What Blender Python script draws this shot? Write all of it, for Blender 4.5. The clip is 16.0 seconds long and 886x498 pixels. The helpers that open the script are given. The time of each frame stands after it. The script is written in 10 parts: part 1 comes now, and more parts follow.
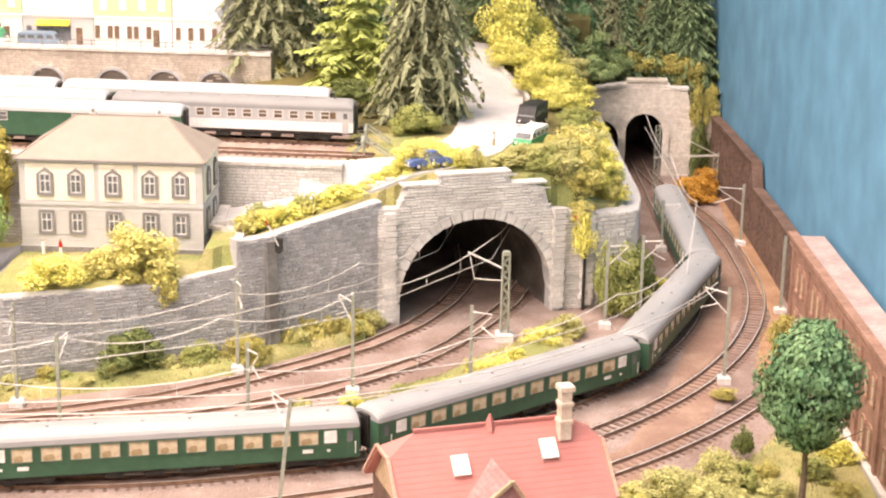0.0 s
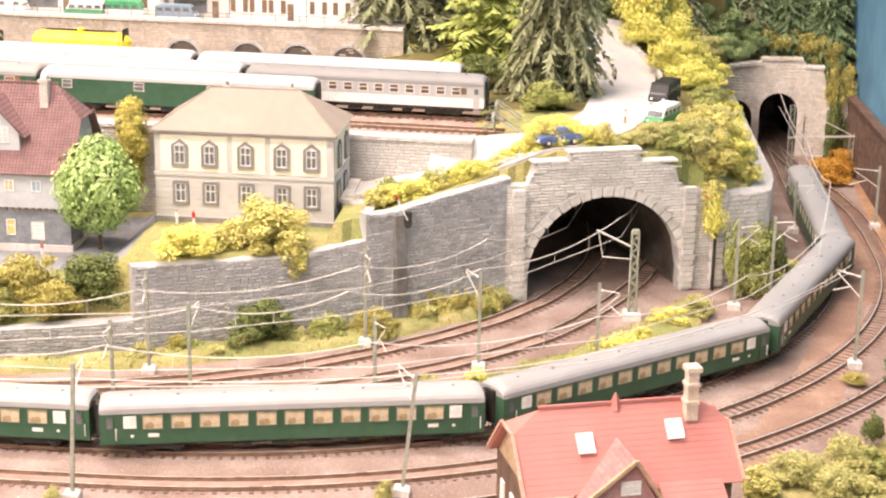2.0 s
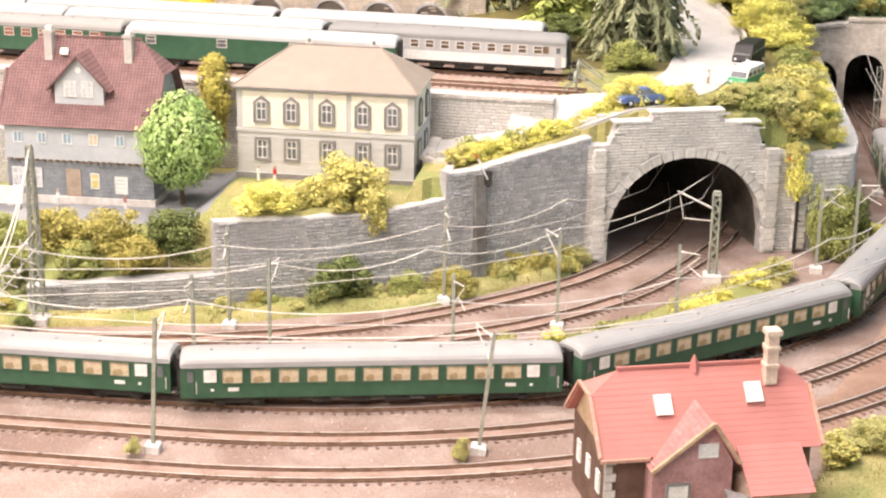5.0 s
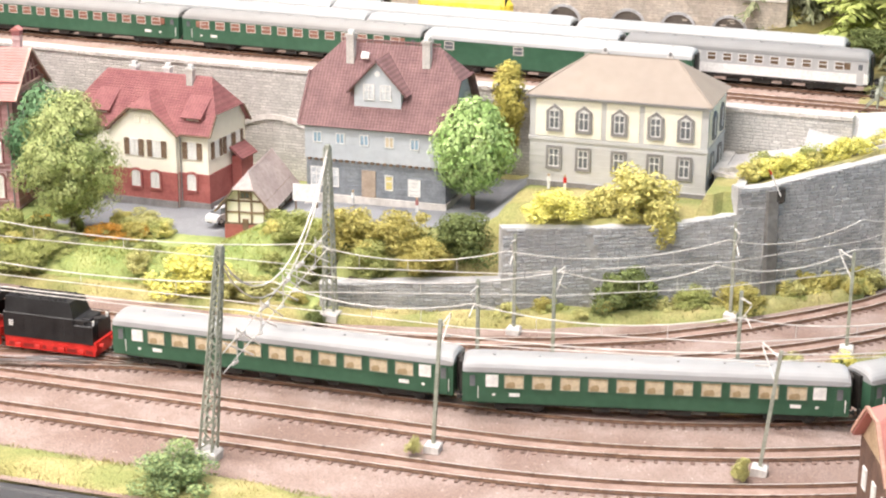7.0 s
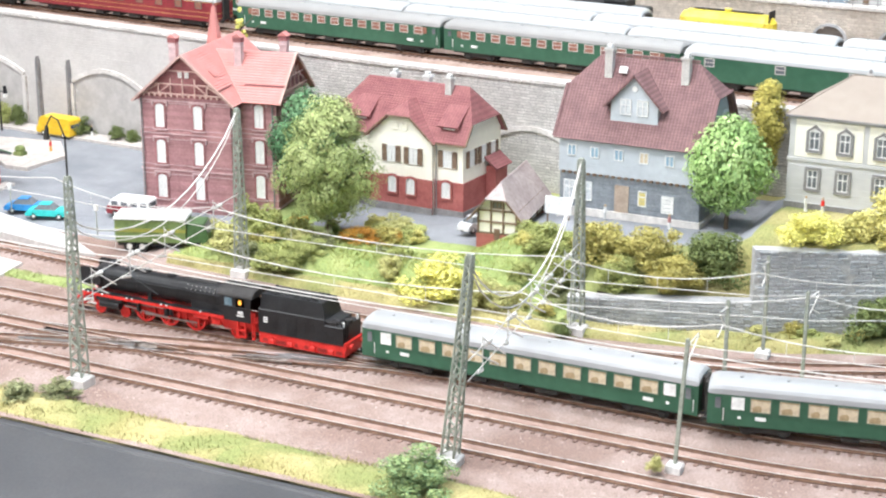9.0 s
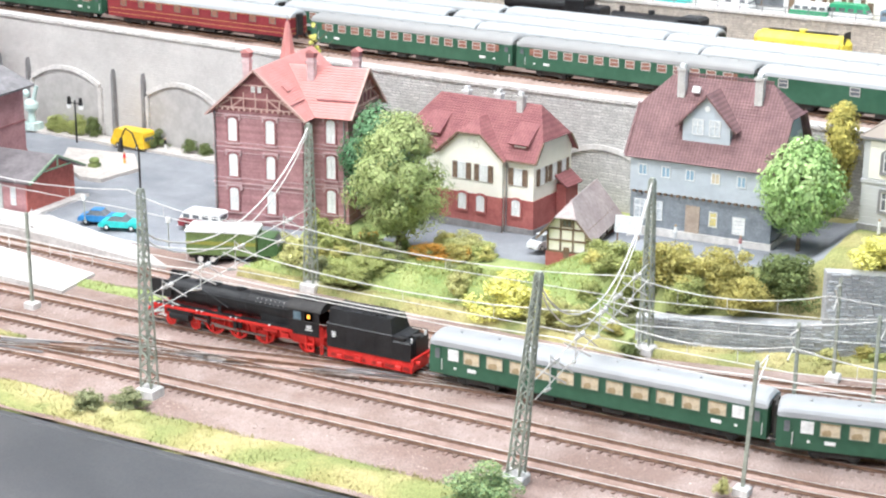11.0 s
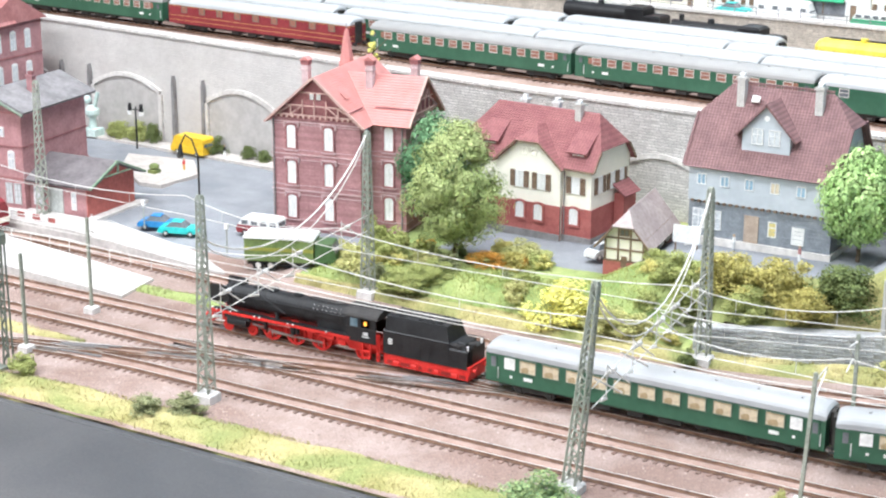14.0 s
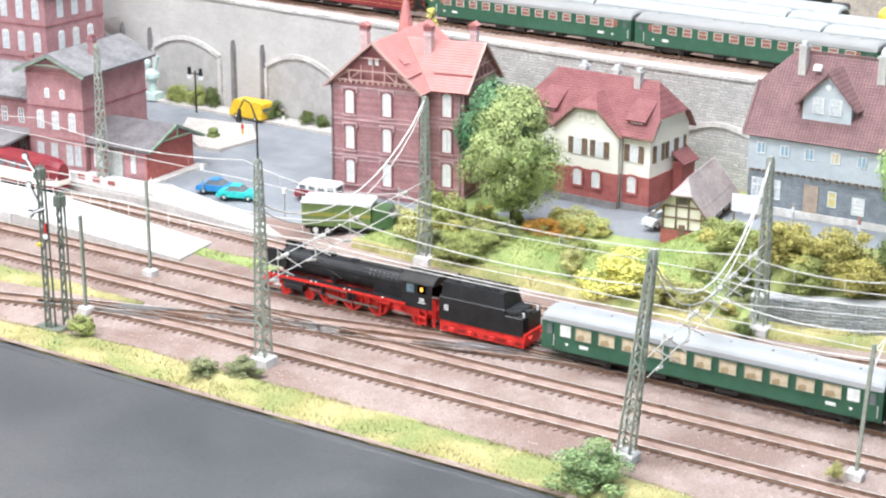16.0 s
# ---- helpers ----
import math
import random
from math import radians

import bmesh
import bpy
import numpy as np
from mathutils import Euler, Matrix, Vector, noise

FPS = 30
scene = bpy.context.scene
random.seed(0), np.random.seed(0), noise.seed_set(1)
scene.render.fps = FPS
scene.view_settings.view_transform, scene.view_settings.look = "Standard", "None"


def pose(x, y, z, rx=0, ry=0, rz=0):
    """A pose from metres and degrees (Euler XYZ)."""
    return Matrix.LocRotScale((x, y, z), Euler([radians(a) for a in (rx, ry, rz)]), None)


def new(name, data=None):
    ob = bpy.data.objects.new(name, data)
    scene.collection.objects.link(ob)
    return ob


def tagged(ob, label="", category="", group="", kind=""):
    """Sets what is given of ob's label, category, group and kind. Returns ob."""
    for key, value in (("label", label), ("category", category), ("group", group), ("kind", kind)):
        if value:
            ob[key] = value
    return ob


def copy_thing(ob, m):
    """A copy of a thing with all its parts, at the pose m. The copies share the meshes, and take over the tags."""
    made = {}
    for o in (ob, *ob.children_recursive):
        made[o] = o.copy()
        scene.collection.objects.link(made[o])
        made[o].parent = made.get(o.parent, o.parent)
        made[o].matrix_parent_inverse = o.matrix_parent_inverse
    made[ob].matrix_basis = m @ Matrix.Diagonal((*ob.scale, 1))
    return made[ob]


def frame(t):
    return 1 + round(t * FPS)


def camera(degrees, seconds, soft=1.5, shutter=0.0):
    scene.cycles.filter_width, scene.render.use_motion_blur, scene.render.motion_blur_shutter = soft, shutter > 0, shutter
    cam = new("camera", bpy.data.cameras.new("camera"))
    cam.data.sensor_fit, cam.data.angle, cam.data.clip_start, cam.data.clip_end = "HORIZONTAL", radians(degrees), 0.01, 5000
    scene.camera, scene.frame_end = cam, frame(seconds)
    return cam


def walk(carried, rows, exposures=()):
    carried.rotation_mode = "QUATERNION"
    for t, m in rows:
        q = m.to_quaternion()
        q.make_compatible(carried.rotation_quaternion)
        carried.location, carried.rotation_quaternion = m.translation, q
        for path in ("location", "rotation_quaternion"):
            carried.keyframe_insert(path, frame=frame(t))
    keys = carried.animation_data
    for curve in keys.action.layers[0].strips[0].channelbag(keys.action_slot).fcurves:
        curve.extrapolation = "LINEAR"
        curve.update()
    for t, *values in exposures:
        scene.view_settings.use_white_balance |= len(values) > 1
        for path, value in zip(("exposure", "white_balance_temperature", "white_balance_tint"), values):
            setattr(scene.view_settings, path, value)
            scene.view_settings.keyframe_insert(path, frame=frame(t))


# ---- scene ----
cam = camera(29.3, 16.0, soft=2.2)
EYE = 0.5408
# seconds, then tilt from straight down, lean and turn in degrees: the eye stands still and pans
ROWS = [
    (0.0, 74.197, -1.155, 0.327), (0.5, 73.963, -1.120, 1.544), (1.0, 73.475, -1.147, 1.664),
    (1.5, 73.494, -1.055, 3.262), (2.0, 73.310, -0.971, 4.791), (2.5, 73.348, -0.973, 5.620),
    (3.0, 72.981, -1.167, 5.368), (3.2, 72.917, -1.079, 5.328), (5.3, 71.827, -0.718, 8.811),
    (5.5, 71.896, -0.593, 9.861), (6.0, 72.014, -0.369, 12.780), (6.5, 72.046, -0.277, 15.390),
    (7.0, 72.099, -0.288, 17.560), (7.5, 72.208, -0.249, 20.003), (8.0, 72.318, -0.259, 22.407),
    (8.5, 72.420, -0.132, 24.943), (9.0, 72.501, -0.200, 26.382), (9.5, 72.598, -0.259, 27.582),
    (12.0, 73.220, -0.421, 28.973), (12.5, 73.238, -0.381, 28.928), (13.0, 73.265, -0.408, 28.874),
    (13.5, 73.270, -0.321, 29.602), (14.0, 73.324, -0.257, 30.861), (14.5, 73.354, -0.118, 32.543),
    (15.0, 73.238, -0.178, 33.037), (15.5, 72.425, -0.272, 32.857), (16.0, 72.180, -0.275, 32.879),
]
walk(cam, [(t, pose(0, 0, EYE, rx, ry, rz)) for t, rx, ry, rz in ROWS],
     exposures=[(0, 0.22, 7950, 26), (3.2, 0.14, 7800, 26), (5.5, 0.05, 7350, 20), (8, 0.0, 6400, 13), (9, 0.0, 6050, 10), (16, -0.02, 5900, 9)])

# ---- light: a closed room with strip lamps under the ceiling ----
world = bpy.data.worlds.new("room_air")
world.use_nodes = True
scene.world = world
world.node_tree.nodes["Background"].inputs["Color"].default_value = (0.9, 0.95, 1.0, 1)
world.node_tree.nodes["Background"].inputs["Strength"].default_value = 0.05
LAMPS = [(-1.9, -1.0), (-0.72, -1.0), (-1.9, 0.5), (-0.72, 0.5), (-0.55, 1.7)]
LAMP_W = 36.0
CEIL = 2.1

# ---- mesh building ----
class Build:
    """Collects vertices and faces of one part."""

    def __init__(self):
        self.v, self.f, self.m, self.extra = [], [], [], []

    def add(self, vs, fs, mi=0):
        n = len(self.v)
        self.v += [tuple(p) for p in vs]
        self.f += [tuple(n + i for i in f) for f in fs]
        self.m += [mi] * len(fs)
        return self

    def box(self, x0, x1, y0, y1, z0, z1, mi=0, c=0.0):
        """A box; c takes its upper edges in."""
        a = [(x0, y0, z0), (x1, y0, z0), (x1, y1, z0), (x0, y1, z0)]
        if c:
            a += [(x0, y0, z1 - c), (x1, y0, z1 - c), (x1, y1, z1 - c), (x0, y1, z1 - c)]
            a += [(x0 + c, y0 + c, z1), (x1 - c, y0 + c, z1), (x1 - c, y1 - c, z1), (x0 + c, y1 - c, z1)]
            f = [(3, 2, 1, 0), (8, 9, 10, 11)]
            for k in (0, 4):
                f += [(k + i, k + (i + 1) % 4, k + 4 + (i + 1) % 4, k + 4 + i) for i in range(4)]
            return self.add(a, f, mi)
        a += [(x0, y0, z1), (x1, y0, z1), (x1, y1, z1), (x0, y1, z1)]
        return self.add(a, [(3, 2, 1, 0), (4, 5, 6, 7), (0, 1, 5, 4), (1, 2, 6, 5), (2, 3, 7, 6), (3, 0, 4, 7)], mi)

    def obox(self, m, sx, sy, sz, mi=0):
        """A box of full sizes about the origin of the matrix m."""
        pts = [m @ Vector((i * sx / 2, j * sy / 2, k * sz / 2)) for k in (-1, 1) for i, j in ((-1, -1), (1, -1), (1, 1), (-1, 1))]
        return self.add(pts, [(3, 2, 1, 0), (4, 5, 6, 7), (0, 1, 5, 4), (1, 2, 6, 5), (2, 3, 7, 6), (3, 0, 4, 7)], mi)

    def beam(self, p, q, w, h=None, mi=0):
        """A straight bar of square section from p to q."""
        p, q = Vector(p), Vector(q)
        d = q - p
        t = d.to_track_quat("X", "Z").to_matrix().to_4x4()
        return self.obox(Matrix.Translation((p + q) / 2) @ t, d.length, w, h or w, mi)

    def cyl(self, p, q, r, n=10, r2=None, mi=0, caps=True):
        p, q = Vector(p), Vector(q)
        t = (q - p).to_track_quat("Z", "Y").to_matrix()
        r2 = r if r2 is None else r2
        vs = []
        for c, rr in ((p, r), (q, r2)):
            vs += [c + t @ Vector((rr * math.cos(2 * math.pi * i / n), rr * math.sin(2 * math.pi * i / n), 0)) for i in range(n)]
        fs = [(i, (i + 1) % n, n + (i + 1) % n, n + i) for i in range(n)]
        if caps:
            fs += [tuple(reversed(range(n))), tuple(range(n, 2 * n))]
        return self.add(vs, fs, mi)

    def tube(self, pts, r, n=6, mi=0):
        for a, b in zip(pts, pts[1:]):
            self.cyl(a, b, r, n, mi=mi)
        return self

    def pipe(self, pts, r, n=5):
        """One unbroken round wire through the points."""
        base = len(self.v)
        for i, p in enumerate(pts):
            d = Vector(pts[min(i + 1, len(pts) - 1)]) - Vector(pts[max(i - 1, 0)])
            t = d.to_track_quat("Z", "Y").to_matrix()
            self.v += [tuple(Vector(p) + t @ Vector((r * math.cos(2 * math.pi * k / n), r * math.sin(2 * math.pi * k / n), 0))) for k in range(n)]
        for i in range(len(pts) - 1):
            a = base + i * n
            self.f += [(a + k, a + (k + 1) % n, a + n + (k + 1) % n, a + n + k) for k in range(n)]
            self.m += [0] * n
        return self

    def prism(self, poly, y0, y1, mi=0, axis="y"):
        """A polygon in x and z (or y and z), drawn out along the other axis."""
        n = len(poly)
        place = (lambda a, b, c: (a, c, b)) if axis == "y" else (lambda a, b, c: (c, a, b))
        vs = [place(a, b, y0) for a, b in poly] + [place(a, b, y1) for a, b in poly]
        fs = [(i, (i + 1) % n, n + (i + 1) % n, n + i) for i in range(n)] + [tuple(reversed(range(n))), tuple(range(n, 2 * n))]
        return self.add(vs, fs, mi)

    def slab(self, quad, t, mi=0):
        """A sheet over a flat polygon, of thickness t below it."""
        q = [Vector(p) for p in quad]
        nrm = (q[1] - q[0]).cross(q[2] - q[0]).normalized()
        n = len(q)
        return self.add(q + [p - nrm * t for p in q], [tuple(range(n)), tuple(reversed(range(n, 2 * n)))] + [(i, n + i, n + (i + 1) % n, (i + 1) % n) for i in range(n)], mi)

    def ball(self, c, r, n=8, sz=1.0, mi=0):
        c = Vector(c)
        vs, fs = [c + Vector((0, 0, -r * sz))], []
        k = n // 2
        for j in range(1, k):
            a = -math.pi / 2 + math.pi * j / k
            vs += [c + Vector((r * math.cos(a) * math.cos(2 * math.pi * i / n), r * math.cos(a) * math.sin(2 * math.pi * i / n), r * sz * math.sin(a))) for i in range(n)]
        vs.append(c + Vector((0, 0, r * sz)))
        for i in range(n):
            fs.append((0, 1 + (i + 1) % n, 1 + i))
            fs.append((len(vs) - 1, 1 + (k - 2) * n + i, 1 + (k - 2) * n + (i + 1) % n))
            for j in range(k - 2):
                a, b = 1 + j * n, 1 + (j + 1) * n
                fs.append((a + i, a + (i + 1) % n, b + (i + 1) % n, b + i))
        return self.add(vs, fs, mi)

    def mesh(self, name, mats, smooth=False):
        me = bpy.data.meshes.new(name)
        me.from_pydata(self.v, [], self.f)
        for m in mats if isinstance(mats, (list, tuple)) else [mats]:
            me.materials.append(m)
        if any(self.m):
            me.polygons.foreach_set("material_index", self.m)
        if smooth:
            me.polygons.foreach_set("use_smooth", [True] * len(self.f))
        me.update()
        return me


def fixed(me):
    """Turns all faces outwards."""
    bm = bmesh.new()
    bm.from_mesh(me)
    bmesh.ops.recalc_face_normals(bm, faces=bm.faces)
    bm.to_mesh(me)
    bm.free()
    return me


def part(name, b, mats, parent=None, label="", kind="", smooth=False, at=None):
    """Links a Build or a shared mesh as one object under a thing or a part."""
    me = b.mesh(name, mats, smooth) if isinstance(b, Build) else b
    ob = new(name, me)
    ob.parent = parent
    if at is not None:
        ob.matrix_basis = at
    if isinstance(b, Build):
        for course in b.extra:
            part("tile_course", course, mats, ob)
    return tagged(ob, label=label, kind=kind)


def pieces(name, b, mats, parent=None, label="", kind="", smooth=False, at=None, only=None):
    """Each unjoined piece of a Build becomes a part of its own; those that only() turns down are left, and returned."""
    up = list(range(len(b.v)))

    def root(i):
        while up[i] != i:
            up[i] = up[up[i]]
            i = up[i]
        return i

    for f in b.f:
        for i in f[1:]:
            up[root(i)] = root(f[0])
    sets = {}
    for f, m in zip(b.f, b.m):
        sets.setdefault(root(f[0]), []).append((f, m))
    rest = Build()
    for fs in sets.values():
        ids = sorted({i for f, _ in fs for i in f})
        at_ = {i: k for k, i in enumerate(ids)}
        q = Build()
        q.v = [b.v[i] for i in ids]
        q.f = [tuple(at_[i] for i in f) for f, _ in fs]
        q.m = [m for _, m in fs]
        if only and not only(q):
            rest.add(q.v, q.f)
            continue
        part(name, q, mats, parent, label, kind, smooth, at)
    for course in b.extra:
        part("tile_course", course, mats, parent)
    return rest


def thing(name, label, category, at=None, group="", kind=""):
    ob = new(name)
    ob.empty_display_size = 0.01
    if at is not None:
        ob.matrix_basis = at
    return tagged(ob, label=label, category=category, group=group, kind=kind)


def single(name, b, mats, label, category, at=None, group="", kind="", smooth=False):
    ob = part(name, b, mats, None, label, kind, smooth, at)
    return tagged(ob, category=category, group=group)


# ---- materials ----
def mat(name, c1, c2, scale=300.0, rough=0.7, bump=0.3, metal=0.0, fine=6.0, isle=0.0, spec=0.4, lo=0.35, hi=0.65, obj=0.0, stretch=(1, 1, 1), c3=None, patch=0.25, speck=0.14):
    """Two colours mixed by a coarse noise, a finer noise for grain and relief; isle and obj vary the brightness by piece and by object; c3 lies in larger patches."""
    m = bpy.data.materials.new(name)
    m.use_nodes = True
    nt = m.node_tree
    n, l = nt.nodes, nt.links
    bsdf = n["Principled BSDF"]
    co = n.new("ShaderNodeTexCoord")
    mp = n.new("ShaderNodeMapping")
    mp.inputs["Scale"].default_value = stretch
    l.new(co.outputs["Object"], mp.inputs["Vector"])
    a = n.new("ShaderNodeTexNoise")
    a.inputs["Scale"].default_value, a.inputs["Detail"].default_value, a.inputs["Roughness"].default_value = scale, 4, 0.6
    b = n.new("ShaderNodeTexNoise")
    b.inputs["Scale"].default_value, b.inputs["Detail"].default_value = scale * fine, 3
    l.new(mp.outputs["Vector"], a.inputs["Vector"])
    l.new(mp.outputs["Vector"], b.inputs["Vector"])
    ramp = n.new("ShaderNodeValToRGB")
    ramp.color_ramp.elements[0].position, ramp.color_ramp.elements[1].position = lo, hi
    ramp.color_ramp.elements[0].color, ramp.color_ramp.elements[1].color = (*c1, 1), (*c2, 1)
    l.new(a.outputs["Fac"], ramp.inputs["Fac"])
    hsv = n.new("ShaderNodeHueSaturation")
    l.new(ramp.outputs["Color"], hsv.inputs["Color"])
    if c3:
        big = n.new("ShaderNodeTexNoise")
        big.inputs["Scale"].default_value, big.inputs["Detail"].default_value, big.inputs["Distortion"].default_value = scale * patch, 5, 0.6
        l.new(mp.outputs["Vector"], big.inputs["Vector"])
        cut = n.new("ShaderNodeMapRange")
        cut.inputs["From Min"].default_value, cut.inputs["From Max"].default_value = 0.46, 0.62
        l.new(big.outputs["Fac"], cut.inputs["Value"])
        mix = n.new("ShaderNodeMix")
        mix.data_type = "RGBA"
        l.new(cut.outputs["Result"], mix.inputs["Factor"])
        l.new(ramp.outputs["Color"], mix.inputs["A"])
        mix.inputs["B"].default_value = (*c3, 1)
        l.new(mix.outputs["Result"], hsv.inputs["Color"])
    grain = n.new("ShaderNodeMapRange")
    grain.inputs["From Min"].default_value, grain.inputs["From Max"].default_value = 0.3, 0.7
    grain.inputs["To Min"].default_value, grain.inputs["To Max"].default_value = 1 - speck, 1 + speck
    l.new(b.outputs["Fac"], grain.inputs["Value"])
    value = grain.outputs["Result"]
    for amount, kind in ((isle, "isle"), (obj, "obj")):
        if amount:
            g = n.new("ShaderNodeNewGeometry") if kind == "isle" else n.new("ShaderNodeObjectInfo")
            r = n.new("ShaderNodeMapRange")
            r.inputs["To Min"].default_value, r.inputs["To Max"].default_value = 1 - amount, 1 + amount
            l.new(g.outputs["Random Per Island" if kind == "isle" else "Random"], r.inputs["Value"])
            mul = n.new("ShaderNodeMath")
            mul.operation = "MULTIPLY"
            l.new(value, mul.inputs[0])
            l.new(r.outputs["Result"], mul.inputs[1])
            value = mul.outputs["Value"]
    l.new(value, hsv.inputs["Value"])
    l.new(hsv.outputs["Color"], bsdf.inputs["Base Color"])
    rr = n.new("ShaderNodeMapRange")
    rr.inputs["To Min"].default_value, rr.inputs["To Max"].default_value = max(rough - 0.12, 0.03), min(rough + 0.12, 1)
    l.new(a.outputs["Fac"], rr.inputs["Value"])
    l.new(rr.outputs["Result"], bsdf.inputs["Roughness"])
    bsdf.inputs["Metallic"].default_value = metal
    bsdf.inputs["Specular IOR Level"].default_value = spec
    if bump:
        bp = n.new("ShaderNodeBump")
        bp.inputs["Strength"].default_value, bp.inputs["Distance"].default_value = bump, 0.0006
        l.new(b.outputs["Fac"], bp.inputs["Height"])
        l.new(bp.outputs["Normal"], bsdf.inputs["Normal"])
    return m


def plain_glow(name, c, power):
    m = bpy.data.materials.new(name)
    m.use_nodes = True
    b = m.node_tree.nodes["Principled BSDF"]
    b.inputs["Base Color"].default_value = (*c, 1)
    b.inputs["Emission Color"].default_value = (*c, 1)
    b.inputs["Emission Strength"].default_value = power
    return m


def tiled(m, period, lo, hi):
    """Darkens a roof colour along the joints between the tiles of a course."""
    nt = m.node_tree
    wave = nt.nodes.new("ShaderNodeTexWave")
    wave.bands_direction = "X"
    wave.inputs["Scale"].default_value, wave.inputs["Distortion"].default_value = math.pi / (10 * period), 0.4
    co = nt.nodes.new("ShaderNodeTexCoord")
    nt.links.new(co.outputs["Object"], wave.inputs["Vector"])
    r = nt.nodes.new("ShaderNodeMapRange")
    r.inputs["To Min"].default_value, r.inputs["To Max"].default_value = lo, hi
    nt.links.new(wave.outputs["Fac"], r.inputs["Value"])
    hsv = nt.nodes["Hue/Saturation/Value"]
    old = hsv.inputs["Value"].links[0].from_socket
    mul = nt.nodes.new("ShaderNodeMath")
    mul.operation = "MULTIPLY"
    nt.links.new(old, mul.inputs[0])
    nt.links.new(r.outputs["Result"], mul.inputs[1])
    nt.links.new(mul.outputs["Value"], hsv.inputs["Value"])


BALLAST = mat("ballast", (0.285, 0.207, 0.178), (0.39, 0.305, 0.275), 26, 0.95, 1.0, fine=40, lo=0.3, hi=0.7, c3=(0.25, 0.172, 0.145), patch=0.45, speck=0.34)
SLEEPER = mat("sleeper_brown", (0.17, 0.11, 0.09), (0.25, 0.17, 0.14), 200, 0.85, isle=0.25)
RAIL = mat("rusty_rail", (0.13, 0.07, 0.045), (0.24, 0.14, 0.09), 120, 0.6, 0.2)
RAILTOP = mat("bright_rail_top", (0.75, 0.70, 0.66), (0.9, 0.86, 0.82), 60, 0.3, 0.1, metal=0.6)
POINTS = mat("point_blades", (0.14, 0.11, 0.09), (0.34, 0.30, 0.27), 150, 0.45, metal=0.3)
GRASS = mat("grass_mat", (0.29, 0.27, 0.10), (0.46, 0.40, 0.19), 22, 0.95, 1.0, fine=30, c3=(0.25, 0.275, 0.10), patch=0.7, speck=0.3)
MAUVEB = mat("mauve_brick", (0.35, 0.18, 0.19), (0.44, 0.24, 0.245), 60, 0.85, 0.6, isle=0.12)
ROOFY = mat("dark_carmine_tile", (0.235, 0.085, 0.09), (0.305, 0.125, 0.125), 60, 0.75, 0.4, isle=0.04)
ROOFN = mat("weathered_coach_roof", (0.30, 0.297, 0.29), (0.35, 0.345, 0.335), 8, 0.6, 0.1, speck=0.04)
WORKSB = mat("works_brick", (0.26, 0.145, 0.105), (0.38, 0.225, 0.17), 50, 0.9, 0.7, isle=0.12)
RUSTB = mat("rusty_ballast", (0.29, 0.19, 0.155), (0.41, 0.29, 0.245), 40, 0.95, 0.9, fine=30, speck=0.3)
HUTROOF = mat("mauve_brown_felt", (0.33, 0.27, 0.26), (0.43, 0.365, 0.35), 40, 0.85, 0.4)
PLATF = mat("pale_platform", (0.56, 0.53, 0.51), (0.66, 0.63, 0.60), 30, 0.85, 0.5, c3=(0.50, 0.47, 0.45))
PANEG = mat("grey_curtained_pane", (0.42, 0.46, 0.50), (0.72, 0.74, 0.75), 160, 0.3, 0, spec=0.5)
GRAVEL = mat("loose_gravel", (0.28, 0.20, 0.17), (0.55, 0.45, 0.40), 60, 0.95, 0.3, isle=0.35)
RUSTB2 = mat("red_brown_ballast", (0.30, 0.185, 0.14), (0.41, 0.275, 0.21), 26, 0.95, 1.0, fine=40, c3=(0.28, 0.17, 0.13), patch=0.5, speck=0.34)
MASTD = mat("signal_grey_green", (0.12, 0.14, 0.115), (0.20, 0.22, 0.185), 120, 0.6, 0.1)
ANNEXR = mat("dark_mauve_felt", (0.13, 0.115, 0.12), (0.20, 0.18, 0.185), 40, 0.85, 0.4)
# dark colour standing for the shade inside the street wall niches
NICHE_SHADE = mat("sooty_niche", (0.09, 0.08, 0.07), (0.17, 0.15, 0.13), 40, 0.95, 0.5)
ROOFE = mat("pale_grey_coach_roof", (0.33, 0.335, 0.34), (0.385, 0.39, 0.395), 8, 0.5, 0.1, speck=0.04)
JOINTD = mat("dark_joint_bed", (0.36, 0.355, 0.335), (0.44, 0.43, 0.41), 80, 0.95, 0.5)
GREENS = mat("green_grass", (0.20, 0.28, 0.085), (0.37, 0.41, 0.16), 25, 0.95, 1.0, fine=30, speck=0.3)
BLADE = mat("grass_blade", (0.36, 0.32, 0.13), (0.53, 0.46, 0.24), 22, 0.9, 0, isle=0.22, c3=(0.30, 0.31, 0.13), patch=0.7)
BLACK = mat("black_board", (0.066, 0.067, 0.071), (0.090, 0.090, 0.094), 9, 0.42, 0.2, fine=60, c3=(0.105, 0.103, 0.104), patch=0.5)
STONE = mat("grey_stone", (0.54, 0.53, 0.51), (0.72, 0.71, 0.68), 40, 0.9, 0.8, isle=0.12, fine=14)
STONER = mat("smooth_arch_stone", (0.54, 0.535, 0.52), (0.64, 0.635, 0.61), 30, 0.9, 0.5, isle=0.05)
STONED = mat("dark_stone", (0.36, 0.37, 0.385), (0.50, 0.51, 0.525), 40, 0.9, 0.8, isle=0.16, fine=14)
JOINT = mat("joint_mortar", (0.41, 0.41, 0.41), (0.50, 0.50, 0.50), 90, 0.95, 0.6)
PALE = mat("pale_stone", (0.50, 0.48, 0.455), (0.63, 0.61, 0.58), 30, 0.9, 0.7, isle=0.12, fine=16)
PALES = mat("smooth_pale_stone", (0.52, 0.495, 0.47), (0.62, 0.595, 0.565), 14, 0.9, 0.3, isle=0.025, fine=16, speck=0.04)
